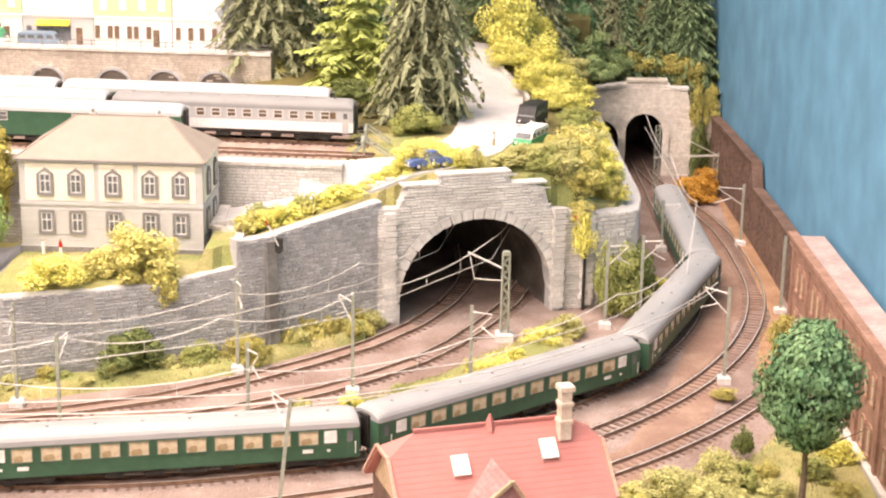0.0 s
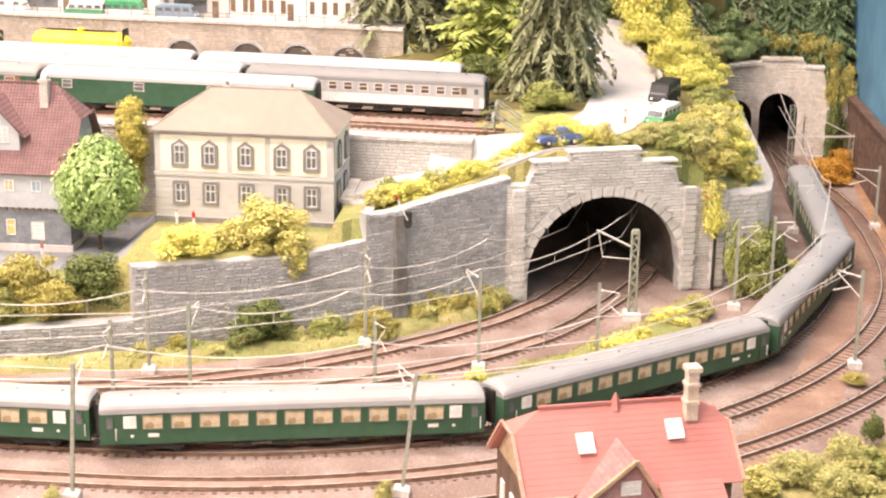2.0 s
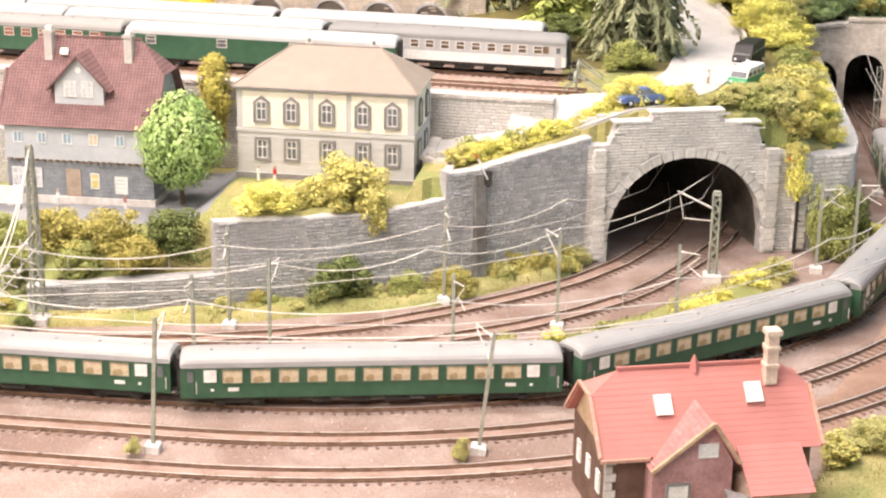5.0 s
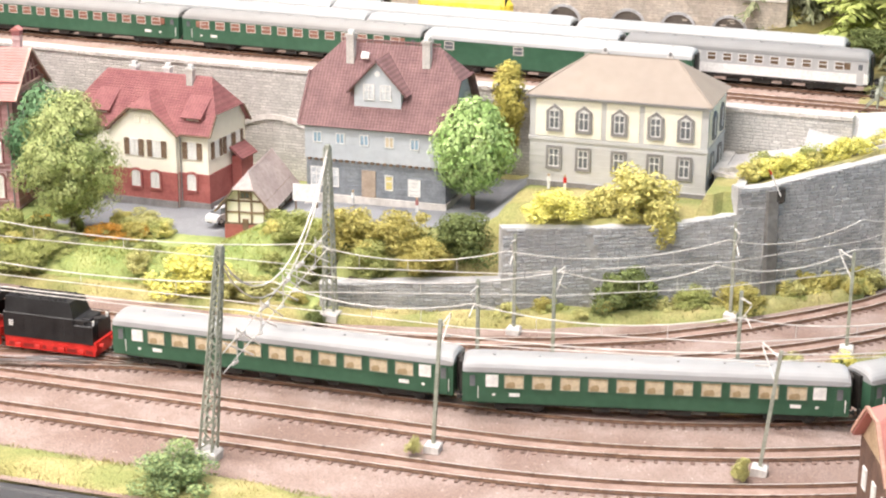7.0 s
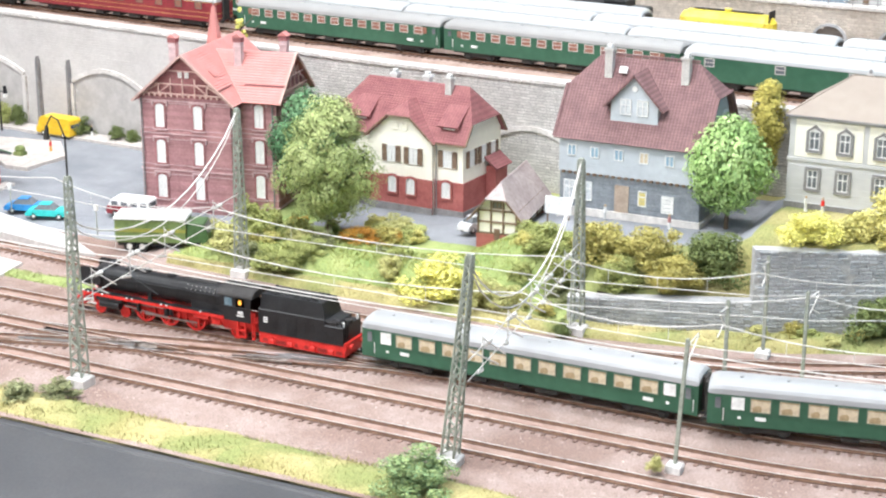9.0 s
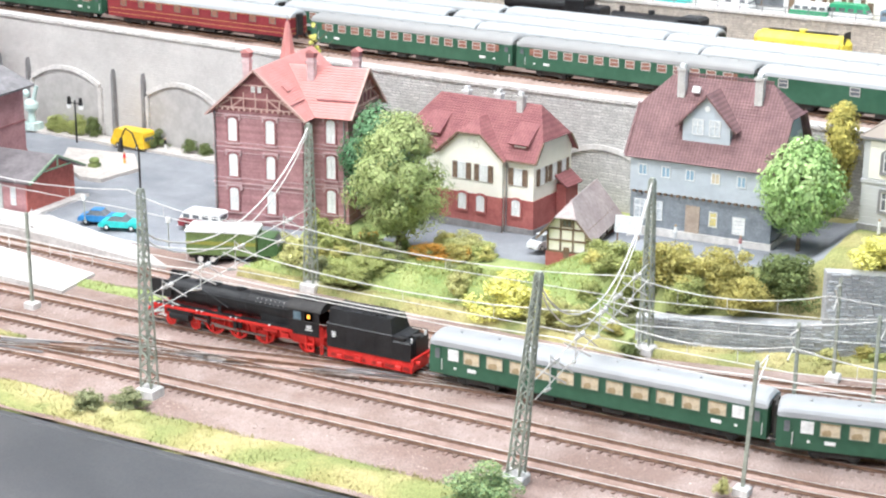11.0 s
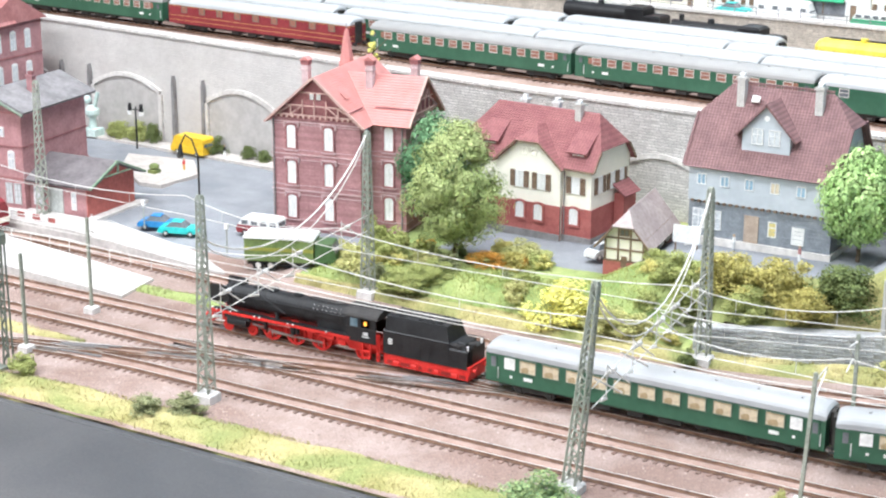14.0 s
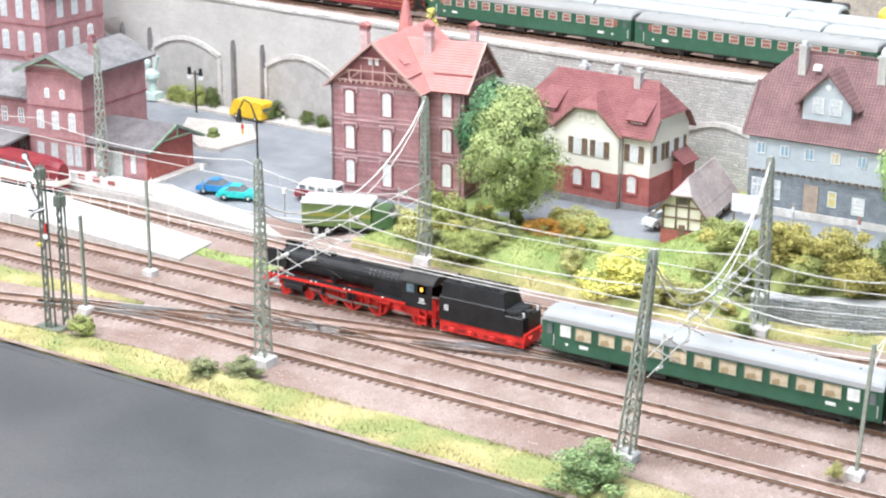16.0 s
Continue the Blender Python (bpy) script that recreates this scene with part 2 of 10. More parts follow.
PALEJ = mat("pale_joint", (0.42, 0.40, 0.38), (0.51, 0.49, 0.47), 80, 0.95, 0.5, speck=0.04)
COPING = mat("pale_coping", (0.56, 0.53, 0.50), (0.70, 0.67, 0.64), 30, 0.85, 0.5)
CREAMST = mat("cream_stone", (0.62, 0.56, 0.50), (0.76, 0.70, 0.63), 30, 0.9, 0.5, isle=0.06)
TANST = mat("tan_stone", (0.46, 0.41, 0.35), (0.60, 0.55, 0.48), 30, 0.9, 0.5, isle=0.12)
TANJ = mat("tan_joint", (0.36, 0.32, 0.27), (0.44, 0.39, 0.34), 60, 0.95, 0.4)
ASPHALT = mat("grey_asphalt", (0.20, 0.21, 0.23), (0.28, 0.29, 0.31), 18, 0.9, 0.6, fine=40)
PAVING = mat("pale_paving", (0.46, 0.42, 0.39), (0.56, 0.52, 0.48), 30, 0.85, 0.5)
EARTH = mat("forest_earth", (0.07, 0.065, 0.022), (0.19, 0.16, 0.055), 18, 0.95, 1.0, fine=30)
YARD = mat("yard_gravel", (0.34, 0.235, 0.195), (0.48, 0.36, 0.31), 30, 0.95, 0.9, fine=30, speck=0.25)
EARTHR = mat("rusty_earth", (0.30, 0.165, 0.095), (0.43, 0.26, 0.165), 30, 0.95, 0.9, fine=30, speck=0.3)
SKYBLUE = mat("blue_backdrop", (0.085, 0.255, 0.40), (0.11, 0.30, 0.45), 2.5, 0.8, 0.05, fine=8)
ROOMWALL = mat("room_wall", (0.72, 0.71, 0.69), (0.78, 0.77, 0.75), 2, 0.9, 0.1)
FLOORM = mat("room_floor", (0.22, 0.21, 0.20), (0.30, 0.29, 0.28), 3, 0.6, 0.1)
WHITE = mat("white_paint", (0.74, 0.74, 0.73), (0.82, 0.82, 0.81), 80, 0.6, 0.1)
CREAM = mat("cream_plaster", (0.86, 0.82, 0.69), (0.90, 0.87, 0.76), 14, 0.85, 0.3, speck=0.04)
IVORY = mat("ivory_plaster", (0.87, 0.83, 0.71), (0.91, 0.88, 0.78), 12, 0.85, 0.08, speck=0.04)
GREYP = mat("grey_plaster", (0.52, 0.52, 0.515), (0.58, 0.58, 0.575), 14, 0.85, 0.1, speck=0.04)
TRIM = mat("dark_grey_trim", (0.20, 0.19, 0.19), (0.28, 0.27, 0.27), 90, 0.8, 0.2)
SLATE = mat("blue_grey_slate", (0.20, 0.22, 0.245), (0.29, 0.315, 0.345), 90, 0.8, 0.5, isle=0.15)
BLUEGREY = mat("pale_blue_shingle", (0.47, 0.51, 0.55), (0.54, 0.58, 0.62), 30, 0.8, 0.4, speck=0.04)
BRICK = mat("red_brick", (0.25, 0.10, 0.105), (0.35, 0.155, 0.155), 60, 0.85, 0.6, isle=0.15)
BRICKL = mat("light_red_brick", (0.33, 0.095, 0.085), (0.42, 0.14, 0.125), 60, 0.85, 0.5)
BROWNB = mat("brown_brick", (0.105, 0.063, 0.048), (0.18, 0.11, 0.085), 50, 0.9, 0.7, isle=0.15)
REDPL = mat("red_render", (0.40, 0.115, 0.095), (0.50, 0.155, 0.13), 40, 0.85, 0.4, isle=0.05)
SALMON = mat("salmon_roof_tile", (0.52, 0.22, 0.20), (0.58, 0.27, 0.25), 40, 0.7, 0.2, isle=0.02, speck=0.03)
CHIMB = mat("chimney_brick", (0.52, 0.40, 0.40), (0.64, 0.52, 0.52), 60, 0.85, 0.4)
REDTILE = mat("red_roof_tile", (0.37, 0.15, 0.145), (0.46, 0.215, 0.205), 50, 0.75, 0.4, isle=0.04)
DARKTILE = mat("dark_red_roof_tile", (0.20, 0.11, 0.11), (0.27, 0.155, 0.155), 60, 0.75, 0.4, isle=0.04)
PINKTILE = mat("pink_roof_tile", (0.46, 0.175, 0.155), (0.52, 0.21, 0.19), 10, 0.75, 0.15, isle=0.04, speck=0.04)
for tile_m, tile_p, tile_lo in ((ROOFY, 0.0034, 0.86), (REDTILE, 0.0034, 0.95), (DARKTILE, 0.0034, 0.72)):
    tiled(tile_m, tile_p, tile_lo, 1.06)
BROWNROOF = mat("brown_sheet_roof", (0.315, 0.265, 0.225), (0.345, 0.295, 0.25), 12, 0.8, 0.3, speck=0.04)
GREYROOF = mat("grey_felt_roof", (0.19, 0.18, 0.185), (0.28, 0.265, 0.27), 40, 0.85, 0.4)
WOOD = mat("brown_timber", (0.14, 0.09, 0.06), (0.26, 0.18, 0.12), 90, 0.8, 0.4)
TAN = mat("tan_timber", (0.42, 0.30, 0.19), (0.54, 0.40, 0.27), 90, 0.8, 0.4)
GLASS = mat("window_glass", (0.10, 0.11, 0.12), (0.22, 0.23, 0.25), 40, 0.12, 0, spec=0.6)
CURTAIN = mat("curtained_glass", (0.72, 0.72, 0.70), (0.85, 0.85, 0.83), 120, 0.4, 0, spec=0.5)
LOCO = mat("loco_black", (0.008, 0.008, 0.009), (0.021, 0.021, 0.023), 60, 0.45, 0.15, spec=0.4)
LOCOT = mat("loco_top_black", (0.02, 0.018, 0.018), (0.042, 0.039, 0.037), 50, 0.65, 0.2)
RED = mat("frame_red", (0.56, 0.02, 0.016), (0.70, 0.04, 0.03), 90, 0.5, 0.1)
# frame red darkened to stand for shade in the tender frame cut-outs
REDDK = mat("sooty_red", (0.20, 0.012, 0.010), (0.32, 0.02, 0.016), 90, 0.7, 0.1)
STEEL = mat("rod_steel", (0.35, 0.33, 0.32), (0.5, 0.48, 0.46), 90, 0.35, 0, metal=0.8)
COAL = mat("coal", (0.012, 0.012, 0.013), (0.05, 0.05, 0.05), 200, 0.8, 1.0)
GREEN = mat("coach_green", (0.032, 0.10, 0.058), (0.048, 0.13, 0.078), 40, 0.45, 0.05, speck=0.04)
PEWTER = mat("pewter_coach", (0.44, 0.445, 0.45), (0.52, 0.525, 0.53), 40, 0.45, 0.05, speck=0.04)
BROWNPANE = mat("brown_pane", (0.09, 0.06, 0.04), (0.24, 0.16, 0.10), 90, 0.15, 0, spec=0.6)
SILVER = mat("silver_coach", (0.50, 0.51, 0.52), (0.60, 0.61, 0.62), 40, 0.4, 0.05, speck=0.04)
CARMINE = mat("carmine_coach", (0.20, 0.02, 0.03), (0.27, 0.038, 0.045), 40, 0.45, 0.05)
ROOFW = mat("pale_coach_roof", (0.43, 0.44, 0.445), (0.49, 0.50, 0.505), 8, 0.5, 0.1, speck=0.04)
ROOFG = mat("grey_coach_roof", (0.24, 0.24, 0.24), (0.28, 0.28, 0.28), 8, 0.55, 0.1, speck=0.04)
UNDER = mat("underframe_black", (0.02, 0.02, 0.02), (0.05, 0.045, 0.04), 90, 0.7, 0.2)
CWIN = mat("lit_compartment", (0.50, 0.41, 0.28), (0.74, 0.65, 0.48), 90, 0.35, 0, spec=0.6)
RWIN = mat("brown_compartment", (0.22, 0.09, 0.06), (0.36, 0.17, 0.12), 60, 0.3, 0, spec=0.6)
RIMGREY = mat("grey_green_rim", (0.10, 0.15, 0.11), (0.16, 0.22, 0.17), 60, 0.5, 0)
SEAT = mat("brown_seat", (0.33, 0.24, 0.13), (0.50, 0.39, 0.24), 160, 0.7, 0)
GOLD = mat("gold_line", (0.62, 0.42, 0.12), (0.72, 0.52, 0.20), 60, 0.5, 0)
MAST = mat("mast_green_grey", (0.27, 0.29, 0.24), (0.40, 0.42, 0.36), 120, 0.6, 0.1)
CONCRETE = mat("concrete_foot", (0.60, 0.58, 0.56), (0.74, 0.72, 0.70), 80, 0.9, 0.4)
WIRE = mat("wire_pale", (0.62, 0.60, 0.57), (0.78, 0.76, 0.73), 60, 0.45, 0, metal=0.2)
YELLOW = mat("yellow_paint", (0.78, 0.48, 0.02), (0.86, 0.56, 0.04), 40, 0.4, 0)
LEMON = mat("lemon_paint", (0.78, 0.62, 0.06), (0.86, 0.71, 0.12), 40, 0.4, 0)
BLUE = mat("blue_paint", (0.02, 0.19, 0.48), (0.04, 0.25, 0.55), 40, 0.35, 0)
TURQ = mat("turquoise_paint", (0.03, 0.50, 0.48), (0.06, 0.58, 0.55), 40, 0.35, 0)
OLIVE = mat("olive_paint", (0.26, 0.27, 0.05), (0.34, 0.34, 0.08), 40, 0.5, 0)
LORRYG = mat("lorry_green_paint", (0.05, 0.11, 0.04), (0.08, 0.15, 0.06), 60, 0.4, 0)
MIDGREEN = mat("mid_green_paint", (0.03, 0.30, 0.14), (0.05, 0.38, 0.19), 40, 0.45, 0)
DKBLUE = mat("dark_blue_paint", (0.08, 0.14, 0.32), (0.12, 0.19, 0.40), 40, 0.45, 0)
TYRE = mat("rubber", (0.015, 0.015, 0.015), (0.03, 0.03, 0.03), 90, 0.85, 0.2)
LAMPW = mat("lamp_white", (0.8, 0.8, 0.78), (0.88, 0.88, 0.86), 40, 0.3, 0)
BARK = mat("bark", (0.09, 0.065, 0.045), (0.17, 0.13, 0.09), 150, 0.9, 0.8)


def leaf(name, c1, c2, isle=0.3):
    return mat(name, c1, c2, 40, 0.75, 0, isle=isle, spec=0.25)


L_BRIGHT = leaf("leaf_bright_green", (0.28, 0.44, 0.14), (0.52, 0.68, 0.30))
L_DEEP = leaf("leaf_deep_green", (0.085, 0.20, 0.095), (0.20, 0.35, 0.175))
L_OLIVE = leaf("leaf_olive", (0.27, 0.31, 0.09), (0.47, 0.49, 0.19))
L_YELLOW = leaf("leaf_yellow", (0.66, 0.62, 0.13), (0.88, 0.84, 0.30))
L_MUSTARD = leaf("leaf_mustard", (0.36, 0.32, 0.08), (0.56, 0.50, 0.18))
L_DARK = leaf("leaf_dark", (0.10, 0.14, 0.05), (0.22, 0.26, 0.09))
L_ORANGE = leaf("leaf_orange", (0.58, 0.28, 0.04), (0.74, 0.42, 0.10))
L_SPRUCE = leaf("needle_grey_green", (0.17, 0.19, 0.11), (0.32, 0.335, 0.195))
L_PINE = leaf("needle_dark_green", (0.10, 0.18, 0.09), (0.24, 0.32, 0.165))
L_LIME = leaf("needle_lime", (0.34, 0.42, 0.10), (0.55, 0.60, 0.22))

# ---- plan helpers ----
def lerp(x, table):
    """Straight lines through the pairs of the table."""
    if x <= table[0][0]:
        return table[0][1]
    for (a, u), (b, v) in zip(table, table[1:]):
        if x <= b:
            return u + (v - u) * (x - a) / (b - a)
    return table[-1][1]


def smooth(a, b, x):
    t = min(max((x - a) / (b - a), 0), 1)
    return t * t * (3 - 2 * t)


class Run:
    """A line in the plan, by its length."""

    def __init__(self, pts):
        self.p = [Vector((p[0], p[1])) for p in pts]
        self.s = [0.0]
        for a, b in zip(self.p, self.p[1:]):
            self.s.append(self.s[-1] + (b - a).length)
        self.length = self.s[-1]

    def at(self, s):
        s = min(max(s, 0), self.length)
        for k in range(len(self.p) - 1):
            if s <= self.s[k + 1] + 1e-9:
                break
        d = (self.p[k + 1] - self.p[k]).normalized()
        return self.p[k] + d * (s - self.s[k]), d

    def turned(self, s, off=0.0, z=0.0):
        """The pose with x along the line, off metres to its left."""
        p, d = self.at(s)
        return Matrix.Translation((p.x - d.y * off, p.y + d.x * off, z)) @ Matrix.Rotation(math.atan2(d.y, d.x), 4, "Z")


def stones(b, run, z0, top, hh, ll, dep, rng, keep=None, s0=0.0, s1=None, gap=0.0006):
    """Coursed blocks on the right-hand face of a run, up to top(s)."""
    s1 = run.length if s1 is None else s1
    z, row = z0, 0
    zmax = max(top(s0 + (s1 - s0) * i / 40) for i in range(41))
    while z < zmax - 0.0008:
        s = s0 - ll * (0.5 if row % 2 else 0) * rng.uniform(0.6, 1.2)
        while s < s1:
            w = ll * rng.uniform(0.65, 1.35)
            a, e = max(s, s0), min(s + w, s1)
            mid = (a + e) / 2
            zt = min(z + hh, top(mid))
            if e - a > 0.0012 and zt - z > 0.0009 and (keep is None or keep(mid, (z + zt) / 2)):
                p, d = run.at(a)
                q, d2 = run.at(e)
                if (d - d2).length < 0.02:
                    n = Vector((d.y, -d.x))
                    f = dep * rng.uniform(0.55, 1.25)
                    g = gap
                    vs = []
                    for out, tw in ((0, 0), (f, 0.0004)):
                        for pt, sg in ((p, 1), (q, -1)):
                            for zz, sz in ((z, 1), (zt, -1)):
                                c = pt + d * sg * (g / 2 + tw) + n * out
                                vs.append((c.x, c.y, zz + sz * (g / 2 + tw)))
                    b.add(vs, [(4, 6, 7, 5), (0, 4, 5, 1), (2, 3, 7, 6), (1, 5, 7, 3), (0, 2, 6, 4)])
            s += w
        z += hh
        row += 1
    return b


def core(b, run, z0, top, th, s0=0.0, s1=None, n=1, hole=None):
    """The body of a wall behind the right-hand face of a run; hole(s) gives the height of an opening there, or None."""
    s1 = run.length if s1 is None else s1
    cuts = sorted({s0, s1, *[s for s in run.s if s0 < s < s1], *[s0 + (s1 - s0) * i / n for i in range(1, n)]})
    for a, e in zip(cuts, cuts[1:]):
        (p, d), (q, _) = run.at(a + 1e-7), run.at(e - 1e-7)
        nrm = Vector((-d.y, d.x)) * th
        ha, he = (hole(a), hole(e)) if hole else (None, None)
        if ha is not None and he is not None:
            lo = (ha, he)
        else:
            lo = (z0, z0)
        vs = []
        for pt, zl, s in ((p, lo[0], a), (q, lo[1], e)):
            zt = top(s + (1e-7 if pt is p else -1e-7))
            for o in (Vector((0, 0)), nrm):
                vs += [((pt + o).x, (pt + o).y, zl), ((pt + o).x, (pt + o).y, zt)]
        b.add(vs, [(0, 4, 5, 1), (2, 3, 7, 6), (1, 5, 7, 3), (0, 2, 6, 4), (0, 1, 3, 2), (4, 6, 7, 5)])
    return b


def ring(b, run, sc, zc, r0, r1, dep, n=19, a0=0.0, a1=180.0, out=0.002, th=0.012):
    """The cut stones of an arch, each a wedge of its own."""
    for k in range(n):
        u, v = radians(a0 + (a1 - a0) * k / n + 0.5), radians(a0 + (a1 - a0) * (k + 1) / n - 0.5)
        vs = []
        for o in (-th, out + dep * (0.3 if k % 2 else 0)):
            for ang, r in ((u, r0), (v, r0), (v, r1), (u, r1)):
                p, d = run.at(sc - r * math.cos(ang))
                c = p + Vector((d.y, -d.x)) * o
                vs.append((c.x, c.y, zc + r * math.sin(ang)))
        b.add(vs, [(0, 1, 2, 3), (7, 6, 5, 4), (0, 4, 5, 1), (1, 5, 6, 2), (2, 6, 7, 3), (3, 7, 4, 0)])
    return b


rng = random.Random(7)

# ---- room ----
def room_wall(name, x0, x1, y0, y1, z0, z1, m):
    return single(name, Build().box(x0, x1, y0, y1, z0, z1), m, "", "", kind="structure")


room_wall("floor", -4.6, 2.4, -2.2, 3.2, -1.06, -1.0, FLOORM)
room_wall("ceiling", -4.6, 2.4, -2.2, 3.2, CEIL + 0.06, CEIL + 0.12, ROOMWALL)
room_wall("wall_south", -4.6, 2.4, -2.26, -2.2, -1.0, CEIL + 0.06, ROOMWALL)
room_wall("wall_north", -4.6, 2.4, 3.2, 3.26, -1.0, CEIL + 0.06, ROOMWALL)
room_wall("wall_west", -4.66, -4.6, -2.2, 3.2, -1.0, CEIL + 0.06, ROOMWALL)
room_wall("wall_east", 2.4, 2.46, -2.2, 3.2, -1.0, CEIL + 0.06, ROOMWALL)
tagged(room_wall("backdrop_east", 0.386, 0.396, 0.7, 2.9, -0.3, 1.1, SKYBLUE), label="plain sky-blue painted backdrop board beside the layout", category="backdrop")
tagged(room_wall("backdrop_north", -2.6, 0.386, 2.88, 2.89, -0.3, 0.9, SKYBLUE), label="plain sky-blue painted backdrop board behind the layout", category="backdrop")

for lx, ly in LAMPS:
    lamp = thing("ceiling_light", "white strip lamp with a bright diffuser under the ceiling", "lamp", pose(lx, ly, CEIL), group="ceiling lights")
    part("housing", Build().box(-0.66, 0.66, -0.23, 0.23, 0.0, 0.06, c=0.01), WHITE, lamp)
    part("diffuser", Build().box(-0.63, 0.63, -0.20, 0.20, -0.012, -0.001), plain_glow("diffuser_white", (1.0, 0.98, 0.95), 4.0), lamp)
    light = bpy.data.lights.new("strip_light", "AREA")
    light.shape, light.size, light.size_y = "RECTANGLE", 1.25, 0.40
    light.energy, light.color = LAMP_W, (1.0, 0.98, 0.95)
    lo = new("strip_light", light)
    lo.matrix_basis = pose(lx, ly, CEIL - 0.02)

# ---- ground of the layout ----
def wall_y(x):
    return 1.690 - 0.057 * x


def wall2_y(x):
    return 2.09 - 0.06 * x


def yard_y(k, x):
    return 1.735 + 0.062 * k - 0.083 * x


YARD_Z, STREET_Z, LOW = 0.15, 0.188, -0.0035
FRONT = [(-0.56, 1.388), (-0.39, 1.437), (-0.32, 1.477), (-0.195, 1.540), (-0.150, 1.575), (-0.058, 1.640), (0.158, 1.716), (0.195, 1.735)]
BASES = [(-2.2, 0.004), (-1.0, 0.004), (-0.9, 0.016), (-0.70, 0.020), (-0.665, 0.040), (-0.62, 0.050), (-0.5, 0.052), (-0.445, 0.053), (-0.412, 0.078), (-0.205, 0.080), (-0.197, 0.103), (-0.14, 0.108), (0.0, 0.140), (0.3, 0.140)]


def terrace(x, y):
    """The height of the land behind the walls."""
    h = lerp(x, BASES)
    if x < -0.56:
        h = LOW + (h - LOW) * smooth(1.375, 1.375 + max(0.015, 2.0 * h), y) if x > -1.02 else lerp(y, [(1.36, LOW), (1.42, h)])
    elif x < -0.385:
        h = 0.020 + (h - 0.020) * smooth(0.0, 0.085, y - lerp(x, FRONT))
    if x > -0.2:
        h = max(h, 0.150 * smooth(1.60, 1.74, y) * smooth(-0.2, -0.1, x))
    if x < -0.10 and y > wall_y(x) + 0.016:
        h = YARD_Z - 0.0035
    elif -0.228 < x < 0.03 and y < 1.80:
        ramp = lerp(x, [(-0.228, 0.098), (-0.20, 0.101), (-0.17, 0.107), (-0.10, 0.122), (-0.02, 0.146), (0.03, 0.148)])
        h = max(min(h, ramp + 0.02), ramp)
        if x > -0.10:
            h += (YARD_Z - 0.0035 - h) * smooth(1.700, 1.750, y)
    if x < -0.22 and y > wall2_y(x) + 0.016:
        h = STREET_Z
    if x > -0.30 and y > 1.86:
        rise = 0.07 * smooth(1.95, 2.40, y) * smooth(-0.32, -0.18, x) * (1 - 0.8 * smooth(-0.02, 0.10, x) * (1 - smooth(2.10, 2.40, y)))
        h = max(h, 0.146 + rise)
    if x > 0.10 and y < 1.86:
        h -= (h - 0.100) * smooth(0.10, 0.175, x) * (1 - smooth(1.745, 1.845, y))
    if x > 0.13 and 1.76 < y < 2.345:
        h -= (h - 0.090) * smooth(0.125, 0.205, x) * smooth(1.76, 1.86, y)
    return h + 0.0012 * noise.noise((x * 40, y * 40, 0.3))


def right_edge(y):
    return lerp(y, [(1.72, 0.195), (1.80, 0.207), (2.33, 0.205), (2.345, 0.225)])


def land(x, y):
    if y < 1.375:
        return LOW
    if x > -0.56 and y < lerp(x, FRONT) + 0.012:
        return LOW
    if y < 2.352 and x > right_edge(y) - 0.010:
        return LOW
    if y >= 2.352 and x > 0.2:
        return 0.11 + 0.09 * smooth(2.352, 2.6, y)
    return terrace(x, y)


g = Build()
XS = [-2.25 + 0.008 * i for i in range(335)]
YS = [1.36 + 0.008 * j for j in range(190)]
vs = [(x, y, land(x, y)) for y in YS for x in XS]
nx = len(XS)
for j in range(len(YS) - 1):
    for i in range(nx - 1):
        x, y = XS[i] + 0.006, YS[j] + 0.006
        hs = [vs[j * nx + i][2], vs[j * nx + i + 1][2], vs[(j + 1) * nx + i][2], vs[(j + 1) * nx + i + 1][2]]
        h = max(hs)
        if h - min(hs) > 0.03 and -0.39 < x < 0.16 and y < 1.80 and y < lerp(x, FRONT) + 0.04:
            k = len(vs)
            for a, c in ((i, j), (i + 1, j), (i + 1, j + 1), (i, j + 1)):
                p = vs[c * nx + a]
                vs.append((p[0], p[1], max(p[2], lerp(p[0], [(-0.40, 0.072), (-0.20, 0.078), (-0.19, 0.090), (-0.06, 0.112), (0.116, 0.113), (0.117, 0.096)]))))
            g.f.append((k, k + 1, k + 2, k + 3))
            g.m.append(3)
            continue
        if h - min(hs) > 0.014 and (x < -0.10 or (x < 0.14 and y < 1.80 or y > 2.2) and min(hs) < 0.002):
            continue
        if h < 0.0:
            mi = 0
        elif x < -1.0 and y < wall_y(x):
            mi = 2 if y > 1.40 else 0
        elif x < -0.10 and YARD_Z - 0.01 < h < YARD_Z + 0.003 and y > wall_y(x):
            mi = 4
        elif x < -0.22 and h > STREET_Z - 0.01 and y > wall2_y(x):
            mi = 5
        elif -0.90 < x < -0.415 and 1.505 < y < 1.70:
            mi = 2
        elif x < -0.10 and y < wall_y(x):
            mi = 1 if x < -0.56 else 3
        else:
            mi = 6 if y > 1.85 else 3
        g.f.append((j * nx + i, j * nx + i + 1, (j + 1) * nx + i + 1, (j + 1) * nx + i))
        g.m.append(mi)
g.v = vs
land_ob = single("ground", g, [BALLAST, GREENS, ASPHALT, GRASS, YARD, PAVING, EARTH], "moulded layout ground with grass banks, asphalt and gravel", "ground", kind="structure")
single("ground_front", Build().add([(-2.25, 0.981, LOW), (0.425, 0.981, LOW), (0.425, 1.36, LOW), (-2.25, 1.36, LOW)], [(0, 1, 2, 3)]), BALLAST, "reddish beige ballast bed under the tracks", "ground", kind="structure")
single("baseboard", Build().box(-2.25, 0.425, 0.992, 2.87, -0.10, -0.012), WOOD, "timber baseboard carrying the layout", "baseboard", kind="structure")
